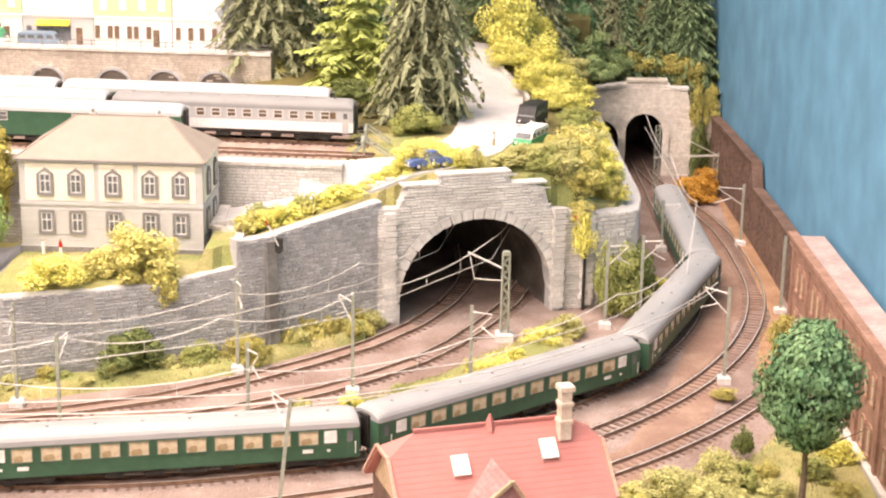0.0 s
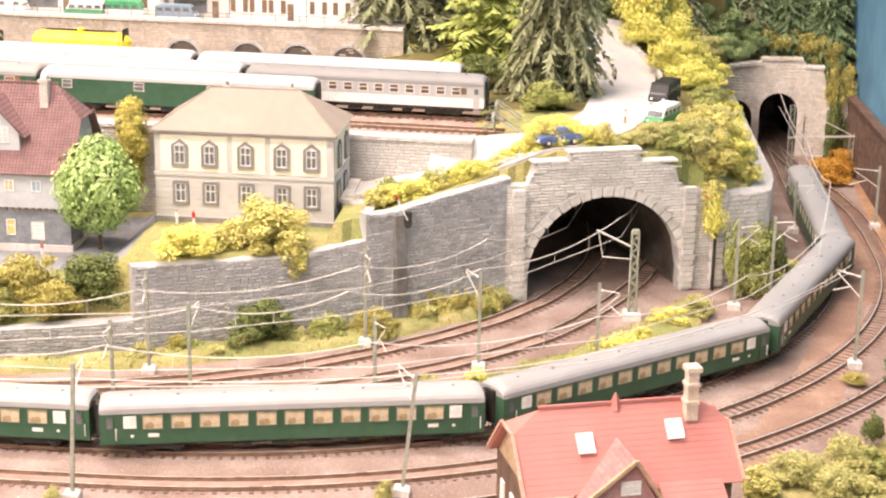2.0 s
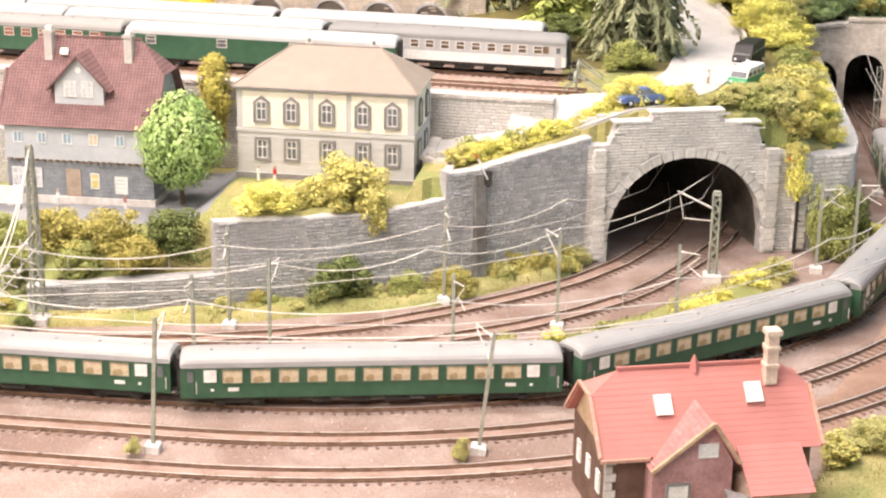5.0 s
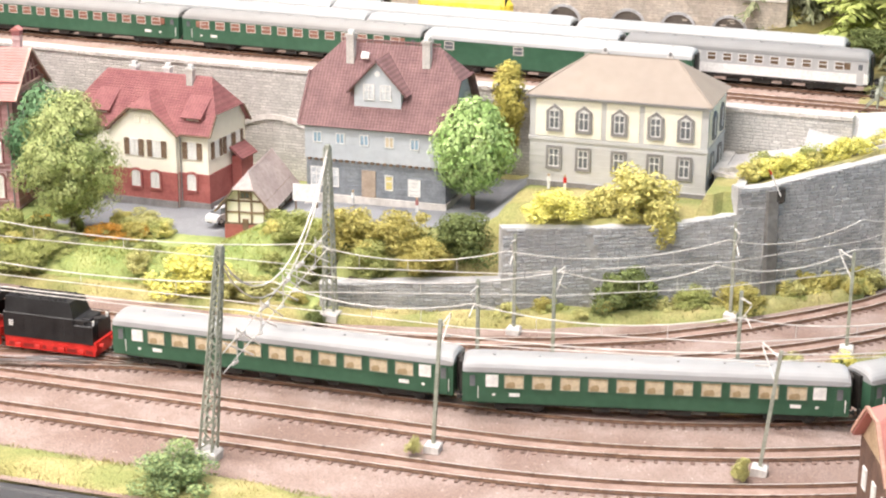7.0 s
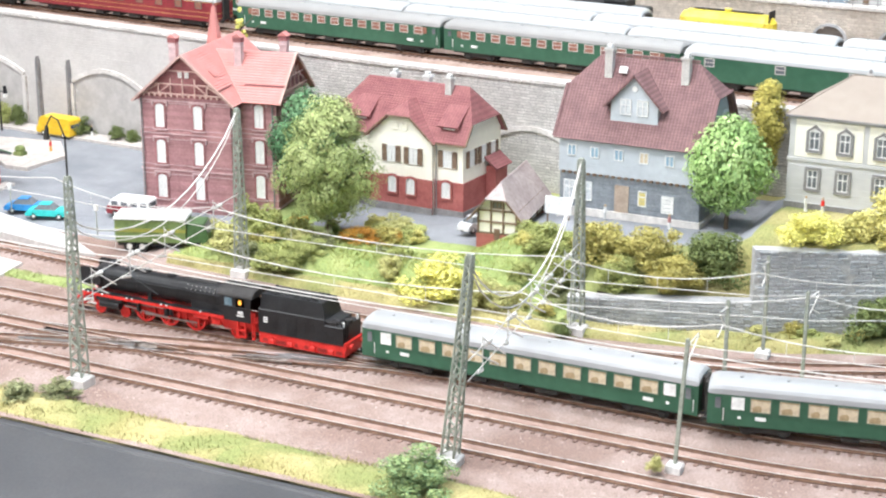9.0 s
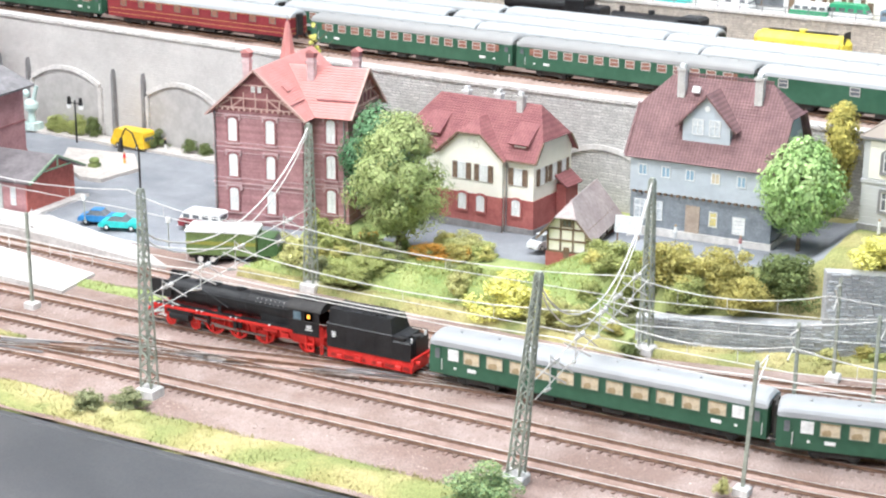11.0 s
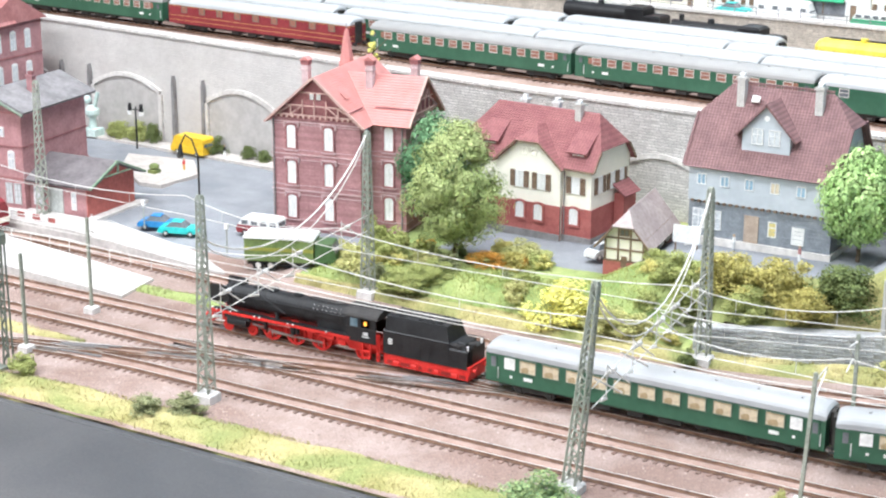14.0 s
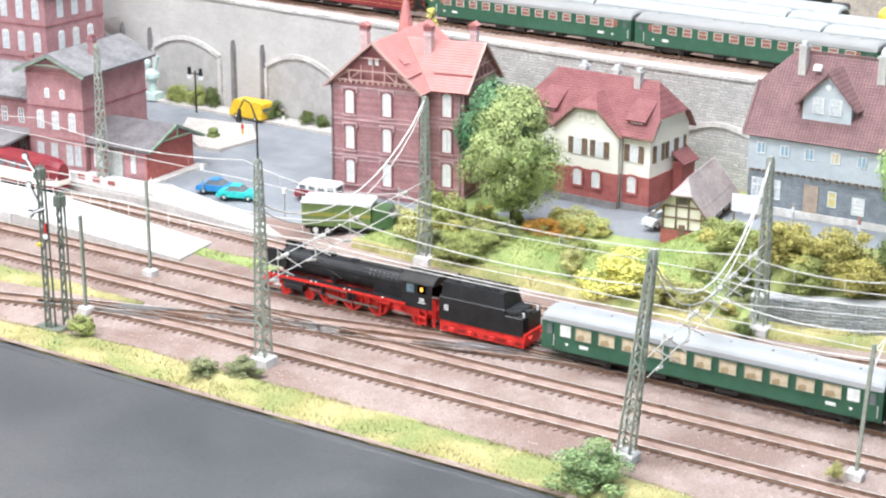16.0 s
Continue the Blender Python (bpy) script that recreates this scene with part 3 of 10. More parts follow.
edge = Build().box(-2.4, 0.42, 0.30, 0.972, -0.10, -0.0062)
single("barrier_shelf", edge, BLACK, "matt black shelf along the front edge of the layout", "shelf", kind="structure")
single("trim", Build().box(-2.25, 0.425, 0.9722, 0.9808, -0.02, -0.0050, c=0.0012), BLACK, "", "trim", kind="structure")

for name, x0, x1, y0, y1 in (("tunnel_floor", -0.10, 0.20, 1.60, 2.05), ("tunnel_floor_upper", 0.24, 0.32, 2.33, 2.62)):
    single(name, Build().box(x0, x1, y0, y1, LOW - 0.006, LOW - 0.0008), BALLAST, "", "ground", kind="structure")

gv = Build()
gr = random.Random(77)
for _ in range(15000):
    x, y = gr.uniform(-1.75, 0.40), 1.0 + 0.40 * gr.random() ** 1.3
    if x > 0.0 and gr.random() < 0.7:
        x, y = gr.uniform(0.0, 0.36), gr.uniform(1.1, 1.95)
    if land(x, y) > 0 or x > -0.03 and y < 1.10:
        continue
    q = gr.uniform(0.0004, 0.0011)
    a = gr.uniform(0, 6.28)
    c, d = math.cos(a) * q, math.sin(a) * q
    gv.add([(x + c, y + d, LOW), (x - d, y + c, LOW), (x - c * 0.8, y - d * 0.8, LOW), (x + d, y - c, LOW), (x + c * 0.2, y, LOW + q * 0.9)], [(0, 1, 4), (1, 2, 4), (2, 3, 4), (3, 0, 4)])
single("gravel", gv, GRAVEL, "loose reddish gravel strewn over the ballast bed", "gravel", kind="stuff")

# rough grass verges
def verge(name, label, outline, z0, rise, step, m, seed, blades, bladem, on=None):
    """A bumpy strip between two lines over x: outline is rows of (x, y near, y far)."""
    r = random.Random(seed)
    b = Build()
    near = [(a, c) for a, c, _ in outline]
    far = [(a, c) for a, _, c in outline]
    x0, x1 = outline[0][0], outline[-1][0]
    n, k = max(int((x1 - x0) / step), 2), 9
    for i in range(n + 1):
        x = x0 + (x1 - x0) * i / n
        a, c = lerp(x, near), lerp(x, far)
        a += 0.003 * noise.noise((x * 30, seed, 0))
        c += 0.007 * noise.noise((x * 22, seed, 5)) + 0.003 * noise.noise((x * 110, seed, 9))
        for j in range(k + 1):
            u = j / k
            hump = min(u, 1 - u, 0.25) * 4
            z = z0 - 0.002 + hump * (rise * (0.75 + 0.5 * noise.noise((x * 25, u * 3, seed))) + 0.002)
            if on:
                z = on(x, a + (c - a) * u) + hump * rise - 0.001
            b.v.append((x, a + (c - a) * u, z))
    for i in range(n):
        for j in range(k):
            q = i * (k + 1) + j
            b.f.append((q, q + k + 1, q + k + 2, q + 1))
    b.m = [0] * len(b.f)
    t = thing(name, label, "grass", kind="stuff")
    part("turf", b, m, t, smooth=True)
    bl = Build()
    for _ in range(blades):
        x = r.uniform(x0, x1)
        u = r.uniform(0.04, 0.96)
        y = lerp(x, near) + (lerp(x, far) - lerp(x, near)) * u
        hump = min(u, 1 - u, 0.25) * 4
        z = z0 - 0.001 + hump * rise * 0.75
        if on:
            z = on(x, y) + hump * rise - 0.001
        h, w = r.uniform(0.0012, 0.0036), r.uniform(0.0003, 0.0007)
        a, lean = r.uniform(0, 6.28), r.uniform(-0.6, 0.6)
        dx, dy = math.cos(a), math.sin(a)
        bl.add([(x - dx * w, y - dy * w, z), (x + dx * w, y + dy * w, z), (x - dy * h * lean, y + dx * h * lean, z + h)], [(0, 1, 2)])
    part("blades", bl, bladem, t, kind="stuff")
    return t


verge("grass_verge", "dry yellow-green grass strip along the front track", [(-2.2, 0.982, 1.0), (-1.2, 0.982, 1.008), (-1.0, 0.982, 1.036), (-0.5, 0.982, 1.04), (-0.3, 0.982, 1.02), (-0.1, 0.982, 1.01), (-0.03, 0.985, 1.09)], LOW, 0.005, 0.012, GRASS, 3, 20000, BLADE)
verge("grass_patch", "dry yellow grass around the front building", [(0.02, 0.985, 1.02), (0.10, 0.985, 1.06), (0.14, 0.99, 1.20), (0.24, 1.0, 1.32), (0.30, 1.0, 1.40), (0.343, 1.0, 1.46)], LOW, 0.006, 0.012, GRASS, 4, 9000, BLADE)
verge("grass_strip", "yellow grass between the two pairs of tracks", [(-0.40, 1.243, 1.262), (-0.30, 1.25, 1.30), (-0.15, 1.285, 1.365), (0.0, 1.365, 1.50), (0.08, 1.44, 1.62), (0.13, 1.50, 1.70)], LOW, 0.006, 0.010, GRASS, 5, 9000, BLADE)
verge("grass_bank", "yellow grass at the foot of the dark stone wall", [(-1.0, 1.372, 1.385), (-0.72, 1.358, 1.40), (-0.56, 1.355, 1.386), (-0.39, 1.392, 1.435), (-0.32, 1.42, 1.474), (-0.195, 1.475, 1.536), (-0.15, 1.52, 1.57), (-0.075, 1.585, 1.625)], LOW, 0.010, 0.010, GRASS, 6, 9000, BLADE)
verge("green_bank", "green grass slope below the houses", [(-0.99, 1.375, 1.46), (-0.9, 1.38, 1.50), (-0.76, 1.38, 1.46), (-0.62, 1.38, 1.50), (-0.57, 1.385, 1.52)], 0.012, 0.004, 0.012, GREENS, 8, 12000, leaf("fresh_blade", (0.26, 0.31, 0.08), (0.44, 0.45, 0.17)), land)
verge("bare_earth", "rusty brown bare earth beside the cutting wall", [(0.300, 1.47, 1.53), (0.325, 1.47, 1.66), (0.345, 1.47, 1.72), (0.362, 1.63, 2.28), (0.371, 1.64, 2.30)], LOW, 0.002, 0.006, EARTHR, 14, 600, L_MUSTARD)
verge("rusty_gravel", "red-brown gravel between the curved tracks", [(0.08, 1.16, 1.25), (0.16, 1.22, 1.36), (0.20, 1.28, 1.48), (0.24, 1.34, 1.64), (0.27, 1.42, 1.90), (0.30, 1.50, 2.25), (0.345, 1.60, 2.28)], LOW, 0.0006, 0.006, RUSTB2, 15, 10, L_MUSTARD)
verge("platform_grass", "green grass strip beside the platform", [(-1.13, 1.262, 1.285), (-1.0, 1.257, 1.295), (-0.88, 1.256, 1.280), (-0.80, 1.262, 1.272)], LOW, 0.003, 0.012, GREENS, 9, 2500, BLADE)
verge("grass_mound", "dry grass between the left-hand tracks", [(-1.45, 1.085, 1.135), (-1.25, 1.085, 1.135), (-1.13, 1.105, 1.130), (-1.06, 1.119, 1.122)], LOW, 0.003, 0.012, GRASS, 10, 1500, BLADE)

# ---- tracks ----
RAIL_G, SL = 0.0165, 0.009


def track(name, label, pts, z=0.0, group="tracks", kind="structure", fill=(-2.2, -0.02)):
    run = Run(pts)
    t = thing(name, label, "railway track", group=group, kind=kind)
    sl = Build()
    n = int(run.length / SL)
    for i in range(n):
        m = run.turned((i + 0.5) * SL, 0, z - 0.0037)
        sl.obox(m, 0.0030, 0.030, 0.0022)
    part("sleepers", sl, SLEEPER, t, kind="stuff")
    if fill:
        f = Build()
        for i in range(n + 1):
            m = run.turned(i * SL, 0, z - 0.0021)
            f.v += [tuple(m @ Vector((0, a, c))) for a, c in ((-0.0078, -0.0012), (-0.0055, 0.0), (0.0055, 0.0), (0.0078, -0.0012))]
        for i in range(n):
            if fill[0] < f.v[4 * i][0] < fill[1]:
                f.f += [(4 * i + j, 4 * i + 4 + j, 4 * i + 5 + j, 4 * i + 1 + j) for j in range(3)]
        f.m = [0] * len(f.f)
        part("ballast_infill", fixed(f.mesh("ballast_infill", RUSTB)), None, t, kind="stuff")
    for side in (-1, 1):
        b = Build()
        prev = None
        k = max(int(run.length / 0.02), 2)
        prof = [(-0.0012, -0.0026), (-0.0012, -0.0018), (-0.0005, -0.0014), (-0.0006, -0.0005), (-0.0006, 0.0), (0.0006, 0.0), (0.0006, -0.0005), (0.0005, -0.0014), (0.0012, -0.0018), (0.0012, -0.0026)]
        for i in range(k + 1):
            m = run.turned(run.length * i / k, side * (RAIL_G + 0.001) / 2, z)
            cur = [m @ Vector((0, a, c)) for a, c in prof]
            base = len(b.v)
            b.v += [tuple(c) for c in cur]
            if i:
                q = base - len(prof)
                for j in range(len(prof) - 1):
                    b.f.append((q + j, q + j + 1, base + j + 1, base + j))
                    b.m.append(1 if j == 4 else 0)
        part("rail", b, [RAIL, RAILTOP], t)
    return run


CX, CY = -0.345, 1.848


def curve(y0, r, x0=-2.2, a1=90.0, tail=()):
    """A straight along x that turns left on a circle about the common centre."""
    pts = [(x0, y0), (CX - 0.12, y0)]
    yb = CY - r
    pts[-1] = (CX - 0.12, (y0 + yb) / 2)
    pts[0] = (x0, y0)
    pts.insert(1, (CX - 0.25, y0))
    pts += [(CX + r * math.sin(radians(a)), CY - r * math.cos(radians(a))) for a in np.arange(0, a1 + 0.1, 2.5)]
    return pts + list(tail)


T_L = track("track_main", "brown track that the steam train stands on", curve(1.220, 0.627, tail=[(0.2815, 1.95), (0.2805, 2.15), (0.279, 2.42)]))
T_M = track("track_middle", "brown track beside the main track", curve(1.157, 0.6915, tail=[(0.347, 1.93), (0.343, 2.02), (0.329, 2.11), (0.308, 2.2), (0.292, 2.28), (0.282, 2.36)]))
track("track_front", "brown track nearest the layout edge", [(-1.9, 1.0), (-1.45, 1.012), (-1.3, 1.03), (-1.2, 1.054), (-1.12, 1.078), (-1.05, 1.090), (-0.97, 1.0945)] + curve(1.094, 0.754, x0=-0.9, a1=65.0))
T_B1 = track("track_tunnel_far", "brown track curving into the wide tunnel", [(-2.2, 1.36), (-1.31, 1.347), (-1.1, 1.335), (-0.96, 1.320), (-0.83, 1.312), (-0.73, 1.309), (-0.62, 1.316), (-0.5, 1.331), (-0.4, 1.350), (-0.325, 1.376), (-0.25, 1.411), (-0.18, 1.462), (-0.118, 1.517), (-0.067, 1.572), (-0.025, 1.636), (0.006, 1.708), (0.024, 1.775), (0.030, 1.84), (0.026, 1.95), (0.0, 2.08)])
T_B2 = track("track_tunnel_near", "brown track curving into the wide tunnel", [(-0.78, 1.2225), (-0.68, 1.228), (-0.588, 1.242), (-0.52, 1.260), (-0.453, 1.278), (-0.364, 1.299), (-0.275, 1.335), (-0.195, 1.377), (-0.111, 1.434), (-0.063, 1.478), (-0.017, 1.529), (0.012, 1.576), (0.047, 1.649), (0.073, 1.715), (0.090, 1.784), (0.098, 1.86), (0.098, 1.97), (0.08, 2.10)])
track("track_crossover", "short brown connecting track between two lines", [(-1.0, 1.2215), (-0.9, 1.226), (-0.83, 1.236), (-0.757, 1.253), (-0.707, 1.266), (-0.65, 1.284), (-0.58, 1.304), (-0.52, 1.322)])
track("track_crossover", "short brown connecting track between two lines", [(-1.15, 1.071), (-1.08, 1.094), (-1.003, 1.119), (-0.928, 1.143), (-0.87, 1.158), (-0.80, 1.175), (-0.74, 1.192), (-0.66, 1.212), (-0.6, 1.219)])
track("track_crossover", "short brown connecting track between two lines", [(-0.985, 1.1595), (-0.95, 1.1625), (-0.90, 1.170), (-0.82, 1.188), (-0.74, 1.205), (-0.66, 1.217)])
# point blades, frogs and check rails where tracks part
for px, py, pa, n in ((-0.86, 1.163, 12, 10), (-0.76, 1.186, 10, 9), (-0.93, 1.145, 14, 9), (-1.00, 1.118, 17, 9), (-1.08, 1.088, 14, 8), (-0.68, 1.207, 8, 8), (-0.72, 1.222, 4, 4), (-0.60, 1.312, 6, 4), (-0.95, 1.224, 3, 3)):
    tm = thing("point_blades", "worn grey and dark steel point blades", "railway switch", pose(px, py, 0, 0, 0, pa), group="points")
    for k in range(n - 2):
        part("blade", Build().obox(pose(rng.uniform(-0.05, 0.05), rng.uniform(-0.010, 0.010), -0.0005, 0, 0, rng.uniform(-6, 6)), rng.uniform(0.025, 0.065), rng.uniform(0.0011, 0.0020), 0.0014), (POINTS, TRIM, RAIL, POINTS)[k % 4], tm)
    part("check_plate", Build().box(-0.02, 0.02, -0.003, 0.003, -0.0025, -0.0012, c=0.0004), POINTS, tm)

# ---- walls ----
def masonry(name, label, run, z0, top, th, hh, ll, dep, m_stone, m_core, keep=None, n=12, hole=None, cope=None, seed=1, singles=(9, 9)):
    t = thing(name, label, "wall", kind="structure")
    part("wall_core", fixed(core(Build(), run, z0, top, th, n=n, hole=hole).mesh("wall_core", m_core)), m_core, t)
    count = [0]

    def near(q):
        x = sum(p[0] for p in q.v) / len(q.v)
        count[0] += singles[0] < x < singles[1]
        return singles[0] < x < singles[1] and count[0] <= 300

    rest = pieces("stone", stones(Build(), run, z0, top, hh, ll, dep, random.Random(seed), keep), m_stone, t, only=near)
    part("stones", rest, m_stone, t, kind="stuff")
    if cope:
        b = Build()
        s, r = 0.0, random.Random(seed + 50)
        while s < run.length - 0.004:
            w = min(r.uniform(0.014, 0.024), run.length - s)
            (p, d), (q, _) = run.at(s + 0.0003), run.at(s + w - 0.0003)
            nrm = Vector((d.y, -d.x))
            za, zb = top(s), top(s + w)
            vs = []
            for pt, zz in ((p, za), (q, zb)):
                for o in (0.003, -th - 0.002):
                    c = pt + nrm * o
                    vs += [(c.x, c.y, zz + 0.0004), (c.x, c.y, zz + 0.004)]
            b.add(vs, [(0, 4, 5, 1), (2, 3, 7, 6), (1, 5, 7, 3), (0, 2, 6, 4), (0, 1, 3, 2), (4, 6, 7, 5)])
            s += w
        part("coping", b, cope, t, "pale coping stones")
    return t


# long yard wall with blind arches
YW = Run([(-2.25, wall_y(-2.25)), (-0.105, wall_y(-0.105))])
NICHE = []
for cx, w, zc, rise in ((-2.02, 0.067, 0.0755, 0.017), (-1.80, 0.067, 0.0755, 0.0165), (-1.575, 0.0625, 0.0725, 0.019), (-1.367, 0.057, 0.071, 0.019), (-0.742, 0.050, 0.073, 0.016)):
    NICHE.append((cx + 2.25, w, zc, rise))


def niche_top(s):
    for sc, w, zc, rise in NICHE:
        if abs(s - sc) < w:
            return zc + rise * (1 - ((s - sc) / w) ** 2)
    return None


def yard_keep(s, z):
    t = niche_top(s)
    return s > 1.12 and (t is None or z > t or s > 1.4)


def yard_plain(s, z):
    t = niche_top(s)
    return s <= 1.12 and (t is None or z > t)


def yard_top(s):
    return lerp(s, [(0, 0.160), (0.55, 0.156), (1.3, 0.1445), (2.2, 0.1445)])


yard = masonry("wall_yard", "long pale stone retaining wall with blind arches", YW, -0.005, yard_top, 0.016, 0.0034, 0.0105, 0.0007, PALE, PALEJ, yard_keep, 8, None, COPING, 3, (-0.235, -0.180))
part("stones", stones(Build(), YW, -0.005, yard_top, 0.0034, 0.0105, 0.00022, random.Random(44), yard_plain, gap=0.00025), PALES, yard, kind="stuff")
for s0, s1 in ((1.12, YW.length),):
    bed = YW.turned((s0 + s1) / 2, 0.0009, 0.070)
    part("joint_bed", Build().obox(bed, s1 - s0, 0.0022, 0.148), JOINTD, yard)
for sc, w, zc, rise in NICHE:
    b = Build()
    for k in range(14):
        u, v = -1 + 2 * k / 14, -1 + 2 * (k + 1) / 14
        vs = []
        for o in (0.0, 0.0035):
            for q, up in ((u, 0), (v, 0), (v, 1), (u, 1)):
                p, d = YW.at(sc + q * (w + 0.003 * up))
                c = p + Vector((d.y, -d.x)) * o
                vs.append((c.x, c.y, zc + rise * (1 - q * q) + 0.0055 * up))
        b.add(vs, [(0, 1, 2, 3), (7, 6, 5, 4), (0, 4, 5, 1), (1, 5, 6, 2), (2, 6, 7, 3), (3, 7, 4, 0)])
    for sg in (-1, 1):
        p, d = YW.at(sc + sg * (w + 0.002))
        b.obox(Matrix.Translation((p.x, p.y - 0.001, zc / 2)) @ Matrix.Rotation(math.atan2(d.y, d.x), 4, "Z"), 0.006, 0.006, zc)
    part("blind_arch", b, COPING, yard, "smooth pale arch ring")
for x in (-1.4847, -1.431, -1.27, -1.6446, -1.70):
    b = Build()
    b.prism([(-0.0027, 0), (0.0027, 0), (0.0018, 0.092), (0, 0.102), (-0.0018, 0.092)], -0.007, 0.0)
    part("pilaster", b, TRIM, yard, "narrow dark pilaster", at=Matrix.Translation((x, wall_y(x), 0)) @ Matrix.Rotation(-0.057, 4, "Z"))

post = thing("drain_post", "white curved post standing before the blind arch", "post", pose(-0.690, wall_y(-0.690) - 0.007, 0.022))
part("shaft", Build().cyl((0, 0, 0), (0.001, 0, 0.052), 0.0022, 10, 0.0030), LAMPW, post)
part("head", Build().ball((0.0012, 0, 0.056), 0.0042, 10, 1.3), LAMPW, post)

# pale wall behind the yard, with the street on it
W2 = Run([(-2.25, wall2_y(-2.25)), (-0.22, wall2_y(-0.22))])
street = masonry("wall_street", "pale brick retaining wall below the street", W2, YARD_Z - 0.004, lambda s: STREET_Z + 0.003, 0.016, 0.0034, 0.0085, 0.0007, TANST, TANJ, lambda s, z: not any(abs(s + W2.p[0].x - c) < 0.022 and z < YARD_Z + 0.019 * (1 - ((s + W2.p[0].x - c) / 0.022) ** 2) for c in (-0.42, -0.36, -0.50)), 8, None, COPING, 5)
for cx in (-0.42, -0.355, -0.505, -0.29):
    niche, arch = Build(), Build()
    n = 12
    pts = [(0.020 * math.cos(math.pi * i / n), 0.018 * math.sin(math.pi * i / n)) for i in range(n + 1)]
    # no hollow here: a flat dark panel gives the shade of a recess
    niche.prism([(a, c) for a, c in pts], -0.0008, 0.004)
    part("niche", niche, NICHE_SHADE, street, "dark arched panel painted as the shade of a niche", at=Matrix.Translation((cx, wall2_y(cx), YARD_Z)) @ Matrix.Rotation(-0.06, 4, "Z"))
    for i in range(n):
        (a, c), (d, e) = pts[i], pts[i + 1]
        arch.add([(a, -0.003, c), (d, -0.003, e), (d * 1.16, -0.003, e * 1.18), (a * 1.16, -0.003, c * 1.18), (a, 0.002, c), (d, 0.002, e), (d * 1.16, 0.002, e * 1.18), (a * 1.16, 0.002, c * 1.18)], [(0, 1, 2, 3), (0, 4, 5, 1), (3, 2, 6, 7), (1, 5, 6, 2), (0, 3, 7, 4)])
    part("niche_arch", arch, STONED, street, at=Matrix.Translation((cx, wall2_y(cx), YARD_Z)) @ Matrix.Rotation(-0.06, 4, "Z"))
fence = thing("fence", "thin dark street railing on the pale wall", "fence")
for i in range(64):
    p, d = W2.at(0.01 + i * 0.0315)
    part("post", Build().box(-0.0005, 0.0005, -0.0005, 0.0005, 0, 0.011), TRIM, fence, at=Matrix.Translation((p.x, p.y + 0.004, STREET_Z + 0.006)))
for zz in (0.005, 0.010):
    (p, _), (q, _) = W2.at(0), W2.at(W2.length)
    part("rail", Build().beam((p.x, p.y + 0.004, STREET_Z + 0.006 + zz), (q.x, q.y + 0.004, STREET_Z + 0.006 + zz), 0.0007), TRIM, fence)

# dark stone wall below the houses
DW = Run([(-0.558, 1.3895), (-0.395, 1.4365), (-0.32, 1.477), (-0.195, 1.540), (-0.150, 1.573), (-0.062, 1.637)])
DTOP = [(0.0, 0.024), (DW.s[1] - 1e-8, 0.030), (DW.s[1] + 1e-8, 0.080), (0.26, 0.076), (0.33, 0.075), (DW.s[3] - 1e-8, 0.083), (DW.s[3] + 1e-8, 0.109), (0.42, 0.106), (0.46, 0.1125), (0.56, 0.126)]
masonry("wall_terrace", "dark grey cut-stone retaining wall below the houses", DW, -0.006, lambda s: lerp(s, DTOP), 0.013, 0.0034, 0.0072, 0.0013, STONED, JOINT, None, 30, None, None, 7, (-0.395, -0.30))
SOOTY = mat("sooty_stone", (0.13, 0.125, 0.12), (0.25, 0.25, 0.245), 30, 0.95, 0.8)
for sx, hh, bm_ in ((0.430, 0.104, SOOTY),):
    m = DW.turned(sx, 0, 0)
    single("buttress", Build().prism([(-0.012, -0.004), (0.004, -0.004), (0.002, hh), (-0.005, hh)], -0.0055, 0.0055, axis="x"), bm_, "dark stone buttress leaning on the retaining wall", "buttress", m, group="buttresses")

RET = Run([(-0.2005, 1.612), (-0.1985, 1.545)])
masonry("wall_return", "short dark stone wall turning back from the terrace step", RET, 0.060, lambda s: lerp(s, [(0, 0.103), (0.067, 0.109)]), 0.008, 0.0034, 0.0072, 0.0013, STONED, JOINT, None, 3, None, None, 27)

RAMP = Run([(-0.2285, 1.70), (-0.2285, 1.614), (-0.2015, 1.606)])
masonry("wall_ramp", "brown-grey plastered end wall of the climbing road", RAMP, 0.066, lambda s: 0.0985, 0.006, 0.0034, 0.0072, 0.0006, JOINTD, JOINTD, None, 2, None, COPING, 28)

# wide tunnel mouth
PT = Run([(-0.066, 1.634), (0.160, 1.714)])
SC, ZC, RI = 0.107, 0.018, 0.0845
PTOP = [(0.0, 0.118), (0.028, 0.118), (0.029, 0.139), (0.066, 0.139), (0.067, 0.148), (0.140, 0.148), (0.141, 0.137), (0.180, 0.130), (0.181, 0.108), (0.240, 0.100)]


